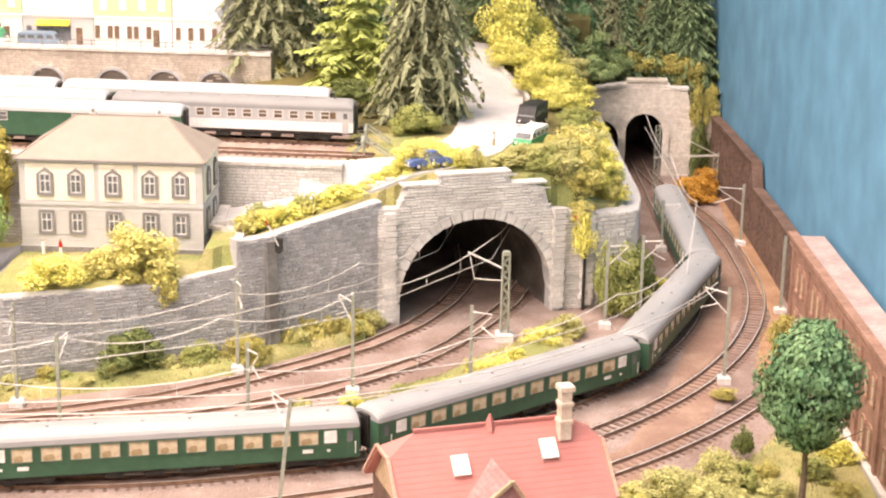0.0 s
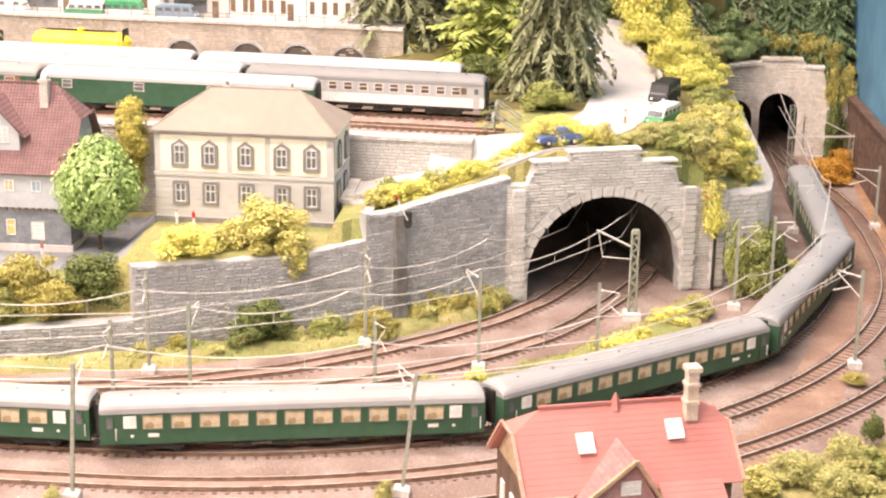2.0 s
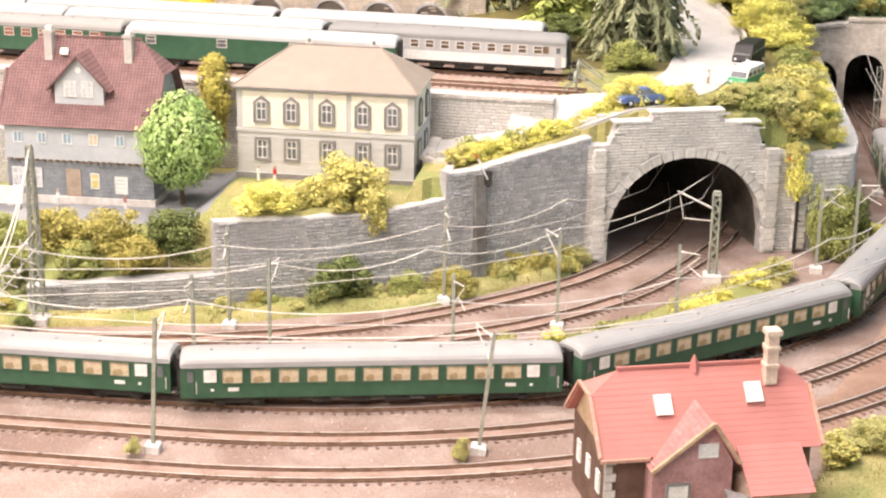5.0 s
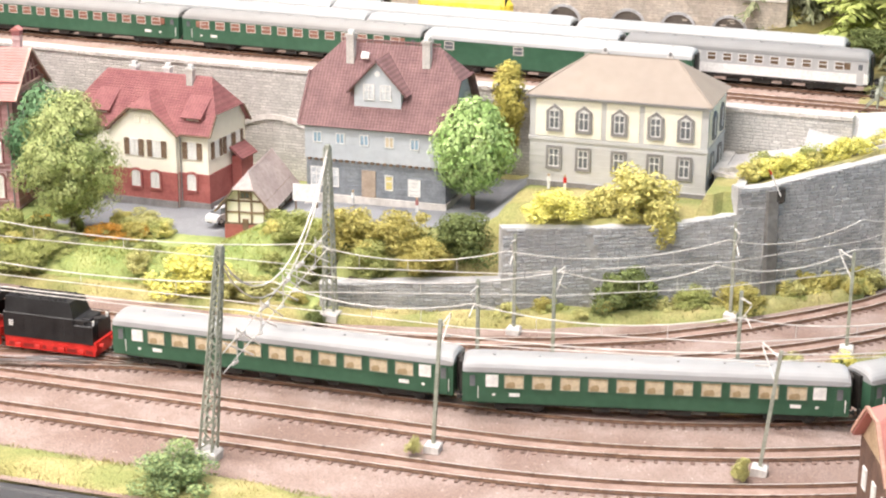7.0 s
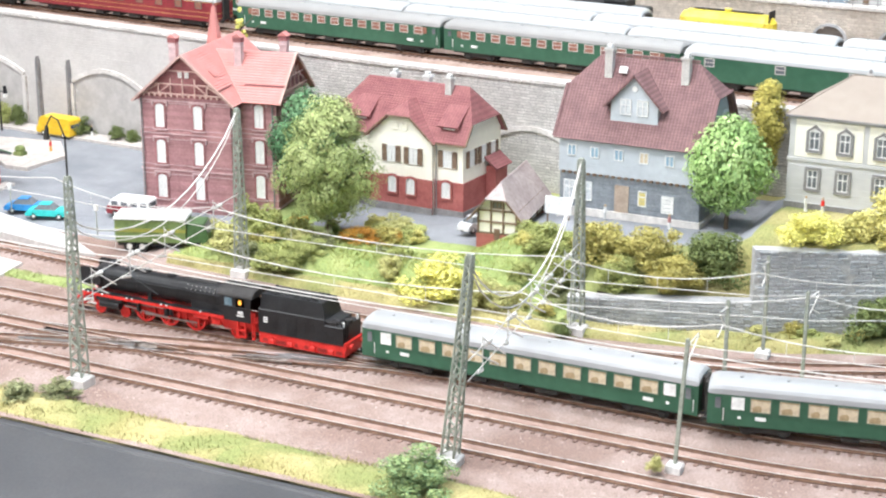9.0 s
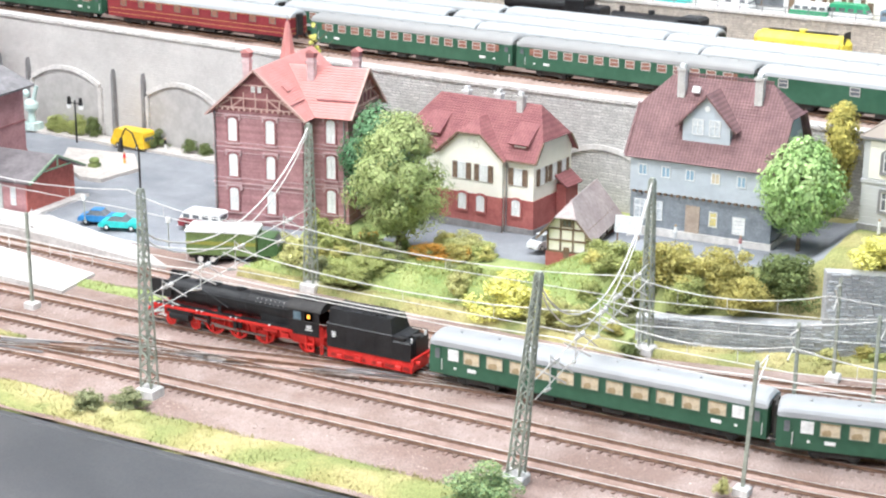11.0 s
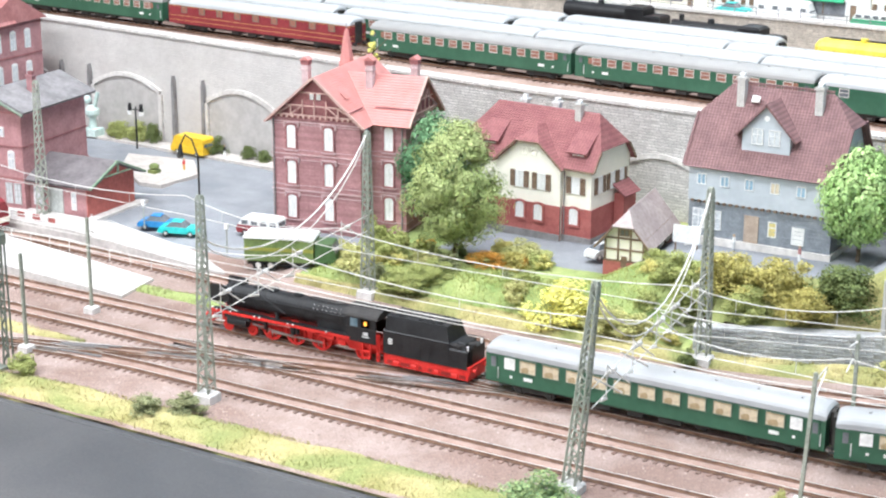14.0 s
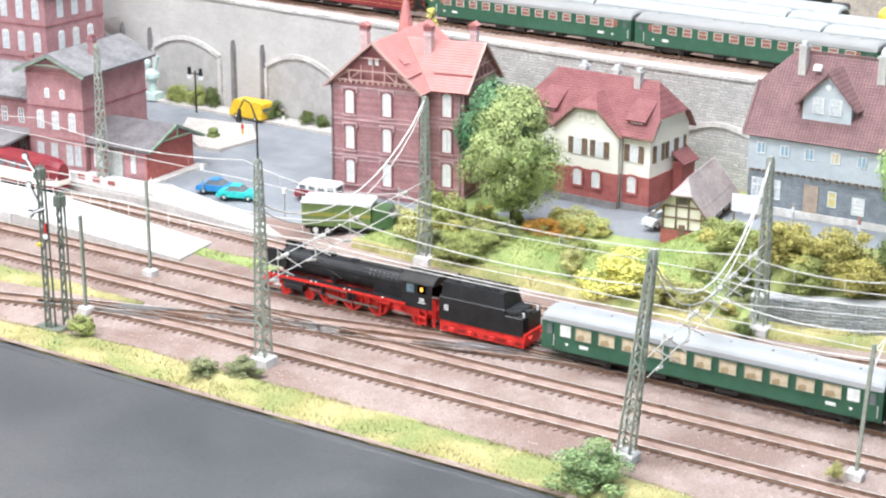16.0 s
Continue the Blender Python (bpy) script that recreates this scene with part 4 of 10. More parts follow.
def mouth(name, label, run, sc, zc, ri, top, th, z0, ring_m, m_stone, m_core, depth, hh=0.0042, ll=0.0095, nring=23, seed=9, second=None):
    t = thing(name, label, "tunnel", kind="structure")
    holes = ([second] if second else []) + [(sc, zc, ri)]

    def hole(s):
        for c, z, r in holes:
            if abs(s - c) <= r + 1e-6:
                return z + math.sqrt(max(r ** 2 - (s - c) ** 2, 0))
        return None

    def in_ring(s, z):
        return any(abs(s - c) < r + 0.008 and (s - c) ** 2 + max(z - q, 0) ** 2 < (r + 0.0085) ** 2 for c, q, r in holes)

    b = Build()
    last = 0
    for c, _, r in holes:
        core(b, run, z0, top, th, last, c - r, n=8)
        cuts = [c - r + 2 * r * i / 28 for i in range(29)]
        for a, e in zip(cuts, cuts[1:]):
            core(b, run, z0, top, th, a, e, n=1, hole=hole)
        last = c + r
    core(b, run, z0, top, th, last, run.length, n=8)
    part("wall_core", b, m_core, t)
    part("stones", pieces("stone", stones(Build(), run, z0, top, hh, ll, 0.0012, random.Random(seed), lambda s, z: (hole(s) is None or z > hole(s) + 0.004) and not in_ring(s, z)), m_stone, t, only=lambda q: run.length > 0.235 and q.v[0][2] > 0.100), m_stone, t, kind="stuff")
    for sc, zc, ri in holes:
        rg = Build()
        ring(rg, run, sc, zc, ri - 0.001, ri + 0.0085, 0.0008, nring)
        for sg in (-1, 1):
            m = run.turned(sc + sg * (ri + 0.004), -0.001, (zc + z0) / 2)
            rg.obox(m, 0.0095, 0.006, zc - z0)
        part("arch_ring", rg, ring_m, t, "smooth light grey arch stones")
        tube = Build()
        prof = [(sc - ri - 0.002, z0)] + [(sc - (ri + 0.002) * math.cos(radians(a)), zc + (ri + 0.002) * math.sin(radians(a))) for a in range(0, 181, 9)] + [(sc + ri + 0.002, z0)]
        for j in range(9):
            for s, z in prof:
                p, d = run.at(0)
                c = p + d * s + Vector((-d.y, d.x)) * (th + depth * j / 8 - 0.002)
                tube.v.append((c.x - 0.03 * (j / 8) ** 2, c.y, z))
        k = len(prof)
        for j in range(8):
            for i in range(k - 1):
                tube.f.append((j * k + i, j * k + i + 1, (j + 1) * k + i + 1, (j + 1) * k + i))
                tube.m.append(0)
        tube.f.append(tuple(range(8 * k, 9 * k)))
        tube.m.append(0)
        part("tunnel_lining", tube, mat("tunnel_soot", (0.07, 0.06, 0.052), (0.15, 0.13, 0.115), 30, 0.95, 0.4), t, "dark brown-grey tunnel lining")
    return t


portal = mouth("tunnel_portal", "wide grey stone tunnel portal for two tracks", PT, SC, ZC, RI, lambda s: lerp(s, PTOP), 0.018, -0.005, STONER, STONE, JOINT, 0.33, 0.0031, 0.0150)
cp = Build()
for a, e, zz in ((0.064, 0.142, 0.148), (0.026, 0.064, 0.139), (0.142, 0.182, 0.1345)):
    n = max(int((e - a) / 0.016), 1)
    for i in range(n):
        m = PT.turned(a + (e - a) * (i + 0.5) / n, 0.0062, zz + 0.0010)
        cp.obox(m, (e - a) / n - 0.0006, 0.0150, 0.0022)
part("coping", cp, STONE, portal)
for s, hh in ((0.012, 0.118), (0.196, 0.108), (0.229, 0.10)):
    q = Build()
    for k in range(int(hh / 0.006)):
        q.obox(PT.turned(s, -0.003, 0.003 + 0.006 * k), 0.014 if k % 2 else 0.011, 0.008, 0.0055)
    part("quoin_pillar", q, STONE, portal, "rough quoin pillar")

# wall right of the mouth and beside the cutting
RW = Run([(0.160, 1.714), (0.205, 1.735), (0.214, 1.80), (0.212, 2.33)])
masonry("wall_cutting", "grey stone side wall of the railway cutting", RW, -0.006, lambda s: lerp(s, [(0, 0.098), (0.05, 0.097), (0.12, 0.097), (0.66, 0.086)]), 0.02, 0.0045, 0.010, 0.0012, STONE, JOINT, None, 12, None, None, 21)
UP = Run([(0.150, 2.345), (0.3845, 2.322)])
upper = mouth("tunnel_portal", "pale double tunnel portal at the forest edge", UP, 0.129, 0.058, 0.0265, lambda s: lerp(s, [(0, 0.106), (0.03, 0.110), (0.085, 0.123), (0.098, 0.123), (0.104, 0.128), (0.158, 0.130), (0.159, 0.121), (0.188, 0.118), (0.189, 0.085), (0.23, 0.080)]), 0.02, -0.005, CREAMST, CREAMST, COPING, 0.2, nring=13, seed=31, second=(0.068, 0.047, 0.0260))
for a, e, za_, zb_, m_ in ((0.030, 0.100, 0.110, 0.123, COPING), (0.101, 0.158, 0.128, 0.130, TANST), (0.160, 0.188, 0.121, 0.118, COPING)):
    cp = Build()
    n = int((e - a) / 0.014)
    for i in range(n):
        u = (i + 0.5) / n
        cp.obox(UP.turned(a + (e - a) * u, 0.006, za_ + (zb_ - za_) * u + 0.0014), (e - a) / n - 0.0006, 0.018, 0.0030)
    part("coping", cp, m_, upper, "projecting coping stones")

# brown wall along the backdrop
BWR = Run([(0.372, 2.33), (0.372, 1.63)])
masonry("wall_brown", "stepped brown brick wall against the blue backdrop", BWR, -0.006, lambda s: lerp(s, [(0, 0.080), (0.10, 0.084), (0.34, 0.090), (0.345, 0.062), (0.50, 0.066), (0.70, 0.064)]), 0.008, 0.0045, 0.010, 0.001, BROWNB, mat("brown_joint", (0.12, 0.07, 0.05), (0.18, 0.11, 0.08), 60, 0.95), None, 10, None, BROWNB, 23)

# ---- windows shared by the houses ----
MESHES = {}


def window_set(w, h, fm, mull=1, bars=1, surround=None, sw=0.0, arched=False, pane=None):
    """Shared meshes of a window: surround, frame and pane; the origin is the middle of its foot on the wall."""
    key = (round(w, 5), round(h, 5), fm.name, mull, bars, surround.name if surround else "", sw, arched, (pane or GLASS).name)
    if key in MESHES:
        return MESHES[key]
    t = 0.0009
    fr = Build()
    fr.box(-w / 2, -w / 2 + t, -0.0012, 0.0004, 0, h).box(w / 2 - t, w / 2, -0.0012, 0.0004, 0, h)
    fr.box(-w / 2 + t, w / 2 - t, -0.0012, 0.0004, 0, t).box(-w / 2 + t, w / 2 - t, -0.0012, 0.0004, h - t, h)
    for i in range(mull):
        x = -w / 2 + w * (i + 1) / (mull + 1)
        fr.box(x - t / 2, x + t / 2, -0.0013, 0.0004, t, h - t)
    for j in range(bars):
        z = h * (0.62 if bars == 1 else (j + 1) / (bars + 1))
        fr.box(-w / 2 + t, w / 2 - t, -0.0011, 0.0004, z - t / 2, z + t / 2)
    if arched:
        n = 8
        pts = [(-w / 2, h)] + [(-w / 2 * math.cos(math.pi * i / n), h + w * 0.28 * math.sin(math.pi * i / n)) for i in range(1, n)] + [(w / 2, h)]
        fr.prism(pts, -0.0010, 0.0003)
    pn = Build().box(-w / 2 + t * 0.5, w / 2 - t * 0.5, -0.0006, 0.0002, t * 0.5, h - t * 0.5)
    sm = None
    if surround:
        sb = Build()
        sb.box(-w / 2 - sw, -w / 2, -0.0018, 0.0003, -sw, h).box(w / 2, w / 2 + sw, -0.0018, 0.0003, -sw, h)
        sb.box(-w / 2, w / 2, -0.0022, 0.0003, -sw, 0)
        n = 2 if arched == "point" else 8
        up = w * 0.30 if arched else 0.0
        pts = [(-w / 2 - sw, h)] + [((-w / 2 - sw) * math.cos(math.pi * i / n), h + sw + up * math.sin(math.pi * i / n)) for i in range(1, n)] + [(w / 2 + sw, h)]
        pts += [(w / 2, h)] + [(w / 2 * math.cos(math.pi * i / n), h + up * math.sin(math.pi * i / n)) for i in range(1, n)] + [(-w / 2, h)]
        m = n + 1
        tot = len(pts)
        vs = [(a, -0.0018, c) for a, c in pts] + [(a, 0.0003, c) for a, c in pts]
        fs = []
        for i in range(n):
            o1, o2 = i, i + 1
            i1, i2 = tot - 1 - i, tot - 2 - i
            fs += [(o1, o2, i2, i1), (tot + o1, tot + o2, o2, o1)]
        sb.add(vs, fs)
        sm = sb.mesh("surround", surround)
    MESHES[key] = (fr.mesh("window", fm), pn.mesh("pane", pane or GLASS), sm)
    return MESHES[key]


def window(parent, at, ws):
    f, p, s = ws
    o = part("window", f, None, parent, at=at)
    part("pane", p, None, o)
    if s:
        part("surround", s, None, o)
    return o


def tile_roof(b, quad, course=0.0045, t=0.0010, lift=0.0002):
    """Stepped tile courses over a flat four-sided slope: foot left, foot right, head right, head left."""
    a, c, d, e = [Vector(p) for p in quad]
    n = max(int(((e + d) / 2 - (a + c) / 2).length / course), 2)
    nrm = (c - a).cross(e - a).normalized()
    b.slab([a, c, d, e], 0.001)
    for k in range(n):
        u, v = k / n, min((k + 1.12) / n, 1)
        lo1, lo2 = a.lerp(e, u), c.lerp(d, u)
        hi1, hi2 = a.lerp(e, v), c.lerp(d, v)
        b.extra.append(Build().slab([lo1 + nrm * (t + lift), lo2 + nrm * (t + lift), hi2 + nrm * t * 0.5, hi1 + nrm * t * 0.5], t))
    return b


def chimney(parent, x, y, z0, z1, w=0.007, m=None, cap=None):
    b = Build().box(-w / 2, w / 2, -w / 2, w / 2, 0, z1 - z0 - 0.004)
    b.box(-w / 2 - 0.0012, w / 2 + 0.0012, -w / 2 - 0.0012, w / 2 + 0.0012, z1 - z0 - 0.0065, z1 - z0 - 0.004)
    c = part("chimney", b, m or PALE, parent, at=Matrix.Translation((x, y, z0)))
    part("chimney_pot", Build().box(-w / 3, w / 3, -w / 3, w / 3, z1 - z0 - 0.004, z1 - z0), cap or TRIM, c)
    return c


def wallbox(parent, m, w, d, h, name="wall", z0=-0.03):
    """Four walls of a house, each with its thickness."""
    t = 0.003
    for q in ((0, w, 0, t), (0, w, d - t, d), (0, t, t, d - t), (w - t, w, t, d - t)):
        part(name, Build().box(*q, z0, h), m, parent)




def grey_house():
    w, d, h = 0.1787, 0.095, 0.0915
    t = thing("town_house", "two-storey grey and cream town house with brown hipped roof", "house", pose(-0.4126, 1.5988, 0.08, 0, 0, -1.5))
    wallbox(t, GREYP, w, d, h)
    for a, e in ((0.006, 0.073), (0.078, 0.111), (0.116, 0.172)):
        part("cream_panel", Build().box(a, e, -0.0008, 0.001, 0.050, 0.087), CREAM, t, "cream plaster field")
    part("cream_panel", Build().box(w - 0.001, w + 0.0008, 0.006, d - 0.006, 0.050, 0.087), CREAM, t, "cream plaster field")
    for z0, z1, o in ((0.0455, 0.0485, 0.0016), (-0.001, 0.004, 0.0016), (0.088, 0.0915, 0.002)):
        part("cornice", Build().box(-0.001, w + 0.001, -o, d, z0, z1), GREYP, t)
    for z in (0.010, 0.016, 0.022, 0.028, 0.034, 0.040):
        part("plaster_band", Build().box(0, w, -0.0004, 0.001, z, z + 0.0006), GREYP, t)
    ws = window_set(0.0105, 0.0185, WHITE, 1, 1, TRIM, 0.0030, "point")
    wl = window_set(0.0105, 0.0185, WHITE, 1, 1, TRIM, 0.0028)
    for i, x in enumerate((0.0285, 0.0585, 0.0945, 0.1305, 0.1600)):
        window(t, pose(x - 0.003, -0.0011, 0.058), ws)
        window(t, pose(x - 0.003, 0, 0.019), wl)
    for y in (0.025, 0.065):
        window(t, pose(w + 0.0011, y, 0.058, 0, 0, 90), ws)
        window(t, pose(w, y, 0.019, 0, 0, 90), wl)
    # the shade of the recess at the foot is put into the plinth colour
    part("plinth", Build().box(-0.0014, w + 0.0014, -0.0022, d, -0.03, 0.0035), TRIM, t, "plinth coloured dark as the shaded recess at the house foot")
    o, hh = 0.004, 0.034
    r = Build()
    a, b_, c, e = (-o, -o, h), (w + o, -o, h), (w + o, d + o, h), (-o, d + o, h)
    r1, r2 = (0.047, d / 2, h + hh), (w - 0.042, d / 2, h + hh)
    for q in ((a, b_, r2, r1), (c, e, r1, r2)):
        r.slab(q, 0.002)
    r.slab((b_, c, r2), 0.002)
    r.slab((e, a, r1), 0.002)
    part("roof", r, BROWNROOF, t)
    rib = Build()
    for p, q in ((a, r1), (b_, r2), (r1, r2)):
        rib.beam(p, q, 0.0014)
    part("ridge", rib, BROWNROOF, t)
    part("gutter", Build().beam((-o, -o - 0.001, h - 0.001), (w + o, -o - 0.001, h - 0.001), 0.0016), TRIM, t)
    for x in (0.062, 0.128):
        chimney(t, x, d / 2 + 0.004, h + 0.028, h + 0.040, 0.004, PALE)
    


grey_house()


def blue_house():
    w, d, h = 0.150, 0.100, 0.080
    t = thing("slate_house", "blue-grey shingled house with steep dark red tile roof", "house", pose(-0.6405, 1.5668, 0.05, 0, 0, -0.3))
    wallbox(t, SLATE, w, d, 0.045)
    b = Build().box(-0.001, w + 0.001, -0.0014, 0.003, 0.045, h).box(-0.001, w + 0.001, d - 0.003, d + 0.001, 0.045, h)
    b.box(-0.001, 0.003, 0.003, d - 0.003, 0.045, h).box(w - 0.003, w + 0.001, 0.003, d - 0.003, 0.045, h)
    pieces("upper_wall", b, BLUEGREY, t, "pale blue shingled wall")
    for z in np.arange(0.049, h, 0.0042):
        part("shingle_course", Build().box(-0.0012, w + 0.0012, -0.0016, 0.002, z, z + 0.0005), BLUEGREY, t)
    pl = Build().box(-0.002, w + 0.002, -0.003, d, -0.03, 0.008)
    part("plinth", pl, COPING, t, "pale plinth")
    for z in np.arange(0.010, 0.044, 0.0042):
        part("clapboard", Build().box(-0.0005, w + 0.0005, -0.0006, 0.002, z, z + 0.0005), SLATE, t)
    for i in range(22):
        part("beam_end", Build().box(0.003 + i * 0.0068, 0.006 + i * 0.0068, -0.004, 0.001, 0.0435, 0.0455), WOOD, t)
    wu = window_set(0.0095, 0.0115, WHITE, 1, 0, None, 0, False, mat("blue_pane", (0.22, 0.34, 0.46), (0.36, 0.5, 0.6), 60, 0.2, 0))
    wy = window_set(0.0095, 0.0115, WHITE, 1, 0, None, 0, False, CWIN)
    for i, x in enumerate((0.013, 0.038, 0.064, 0.091, 0.118, 0.140)):
        window(t, pose(x, -0.0014, 0.062), wy if i == 3 else wu)
    wl = window_set(0.013, 0.020, WHITE, 1, 1, None, 0, False, PANEG)
    ws = window_set(0.009, 0.016, WHITE, 0, 1, None, 0, False, mat("yellow_blind", (0.62, 0.52, 0.18), (0.72, 0.63, 0.3), 60, 0.5, 0))
    window(t, pose(0.029, 0, 0.016), wl)
    window(t, pose(0.011, 0, 0.016), wl)
    window(t, pose(0.090, 0, 0.017), ws)
    window(t, pose(0.117, 0, 0.013), window_set(0.013, 0.018, WHITE, 0, 0, None, 0, False, CURTAIN))
    part("door", Build().box(-0.0075, 0.0075, -0.0012, 0.001, 0.003, 0.031), mat("dull_tan_door", (0.36, 0.28, 0.22), (0.45, 0.36, 0.29), 90, 0.8, 0.3), t, "tan timber door", at=pose(0.068, 0, 0.005))
    # steep roof with half hips
    o, rz = 0.006, 0.158
    ky, kz = d / 2, 0.040
    sy = lambda z: -o + (d / 2 + o) * (z - h) / (rz - h)
    hz = rz - 0.030
    f = [(-o, -o, h), (w + o, -o, h), (w + o, sy(hz), hz), (w - 0.022, d / 2, rz), (0.022, d / 2, rz), (-o, sy(hz), hz)]
    r = Build()
    tile_roof(r, (f[0], f[1], f[2], f[5]), 0.0032, 0.0007)
    tile_roof(r, (f[5], f[2], f[3], f[4]), 0.0032, 0.0007)
    g2 = [(x, d - y, z) for x, y, z in f]
    r.slab((g2[1], g2[0], g2[5], g2[2]), 0.002)
    r.slab((g2[2], g2[5], g2[4], g2[3]), 0.002)
    part("roof", r, DARKTILE, t)
    hp = Build()
    hp.slab((f[2], g2[2], f[3]), 0.002).slab((g2[5], f[5], f[4]), 0.002)
    pieces("half_hip", hp, DARKTILE, t)
    gb = Build()
    for x0, x1 in ((0, 0.003), (w - 0.003, w)):
        gb.prism([(0.0, h), (d, h), (d - sy(hz) - 0.001, hz), (sy(hz) + 0.001, hz)], x0, x1, axis="x")
    pieces("gable", gb, BLUEGREY, t)
    vg = Build()
    for x in (-o, w + o):
        vg.beam((x, -o, h + 0.002), (x, sy(hz), hz + 0.002), 0.0022).beam((x, d + o, h + 0.002), (x, d - sy(hz), hz + 0.002), 0.0022)
    vg.beam((0.022, d / 2, rz + 0.002), (w - 0.022, d / 2, rz + 0.002), 0.0022)
    pieces("barge_board", vg, DARKTILE, t)
    for x in (0.02, 0.132):
        window(t, pose(w, 0.03 if x < 0.1 else 0.07, 0.09, 0, 0, 90), wl)
    # dormer
    dm = part("dormer", Build().prism([(-0.025, 0.096), (0.025, 0.096), (0.025, 0.122), (0, 0.148), (-0.025, 0.122)], 0.008, d / 2), BLUEGREY, t, "gabled dormer with white windows", at=pose(0.075, 0, 0))
    dr = Build()
    for sg in (-1, 1):
        q = [(sg * 0.033, 0.003, 0.1150), (0, 0.003, 0.1505), (0, d / 2, 0.1505), (sg * 0.033, d / 2, 0.1150)]
        dr.slab(q if sg < 0 else q[::-1], 0.002)
    part("dormer_roof", dr, DARKTILE, dm)
    wd = window_set(0.012, 0.016, WHITE, 1, 1, None, 0, False, PANEG)
    for x in (-0.009, 0.009):
        window(dm, pose(x, 0.008, 0.108), wd)
    part("oculus", Build().cyl((0, 0.0072, 0.135), (0, 0.0085, 0.135), 0.003, 10), WHITE, dm)
    for x, z0, z1 in ((0.036, 0.138, 0.172), (0.118, 0.138, 0.170)):
        chimney(t, x, d / 2 - 0.012, z0, z1, 0.008, PALE, WHITE)
    part("roof_hatch", Build().obox(pose(0.052, d / 2 - 0.014, 0.147, 55), 0.008, 0.007, 0.003), WHITE, t)


blue_house()


def shutters(t, ws, x, y, z, w, h, turn=0.0, closed=()):
    window(t, pose(x, y, z, 0, 0, turn), ws)
    ca, sa = math.cos(radians(turn)), math.sin(radians(turn))
    for sg in (-1, 1):
        dx = sg * (w / 2 + 0.0034)
        part("shutter", Build().box(-0.003, 0.003, -0.0016, 0.0002, 0, h), WOOD, t, at=pose(x + ca * dx, y + sa * dx, z, 0, 0, turn))


def yellow_house():
    xl, w, d, h = -0.046, 0.118, 0.085, 0.083
    t = thing("gabled_house", "ivory house with red ground floor, dark shutters and red roof", "house", pose(-0.8835, 1.6037, 0.02, 0, 0, -3.6))
    for q in ((xl, w, 0, 0.003), (xl, w, d - 0.003, d), (xl, xl + 0.003, 0.003, d - 0.003), (w - 0.003, w, 0.003, d - 0.003)):
        part("wall", Build().box(*q, -0.03, h), IVORY, t)
    part("ground_floor", Build().box(xl - 0.0012, w + 0.0012, -0.0012, d + 0.0012, -0.03, 0.0365), BRICKL, t, "smooth red ground floor")
    part("plinth", Build().box(xl - 0.0022, w + 0.0022, -0.0024, d + 0.002, -0.03, 0.005), TRIM, t)
    b0, b1, bc = 0.003, 0.0825, 0.0425
    ga = Build().prism([(b0, h - 0.02), (b1, h - 0.02), (b1, h - 0.002), (bc + 0.0140, 0.1030), (bc - 0.0140, 0.1030), (b0, h - 0.002)], -0.006, 0.002)
    ga.box(b0, b1, -0.006, 0.002, -0.03, h - 0.019)
    part("front_bay", ga, IVORY, t, "projecting gabled bay")
    part("bay_base", Build().box(b0 - 0.0008, b1 + 0.0008, -0.0072, -0.0055, -0.03, 0.0365), BRICKL, t)
    part("bay_plinth", Build().box(b0 - 0.0012, b1 + 0.0012, -0.0082, -0.0070, -0.03, 0.005), TRIM, t)
    ws = window_set(0.0105, 0.0185, WHITE, 1, 2, None, 0, False, CURTAIN)
    for x in (0.0312, 0.0592):
        shutters(t, ws, x, -0.006, 0.0520, 0.0105, 0.0185)
    shutters(t, ws, 0.0990, 0, 0.0520, 0.0105, 0.0185)
    for y in (0.018, 0.045, 0.066):
        shutters(t, ws, w, y, 0.0520, 0.0105, 0.0185, 90)
    wa = window_set(0.0110, 0.0150, WHITE, 1, 1, BRICKL, 0.0020, True, CURTAIN)
    for x, y in ((0.0330, -0.0072), (0.0565, -0.0072), (0.0980, -0.0012)):
        window(t, pose(x, y, 0.0180), wa)
    wg = window_set(0.007, 0.008, IVORY, 0, 0, None, 0, False, IVORY)
    for x in (bc - 0.006, bc + 0.006):
        window(t, pose(x, -0.006, 0.089), wg)
    # main roof with half hips
    rz, o = 0.134, 0.005
    sy = lambda z: -o + (d / 2 + o) * (z - h) / (rz - h)
    hz = rz - 0.034
    f = [(xl - o, -o, h - 0.003), (w + o, -o, h - 0.003), (w + o, sy(hz), hz), (w - 0.0155, d / 2, rz), (xl + 0.0190, d / 2, rz), (xl - o, sy(hz), hz)]
    r = Build()
    tile_roof(r, (f[0], f[1], f[2], f[5]), 0.0032, 0.0007)
    tile_roof(r, (f[5], f[2], f[3], f[4]), 0.0032, 0.0007)
    g2 = [(x, d - y, z) for x, y, z in f]
    r.slab((g2[1], g2[0], g2[5], g2[2]), 0.002)
    r.slab((g2[2], g2[5], g2[4], g2[3]), 0.002)
    part("roof", r, ROOFY, t)
    pieces("half_hip", Build().slab((f[2], g2[2], f[3]), 0.002).slab((g2[5], f[5], f[4]), 0.002), ROOFY, t)
    gb = Build()
    for x0, x1 in ((xl, xl + 0.003), (w - 0.003, w)):
        gb.prism([(0.0, h), (d, h), (d - sy(hz) - 0.001, hz), (sy(hz) + 0.001, hz)], x0, x1, axis="x")
    pieces("gable", gb, IVORY, t)
    vg = Build()
    for x in (xl - o, w + o):
        vg.beam((x, -o, h - 0.004), (x, sy(hz), hz - 0.001), 0.0022).beam((x, d + o, h - 0.004), (x, d - sy(hz), hz - 0.001), 0.0022)
    pieces("barge_board", vg, WOOD, t)
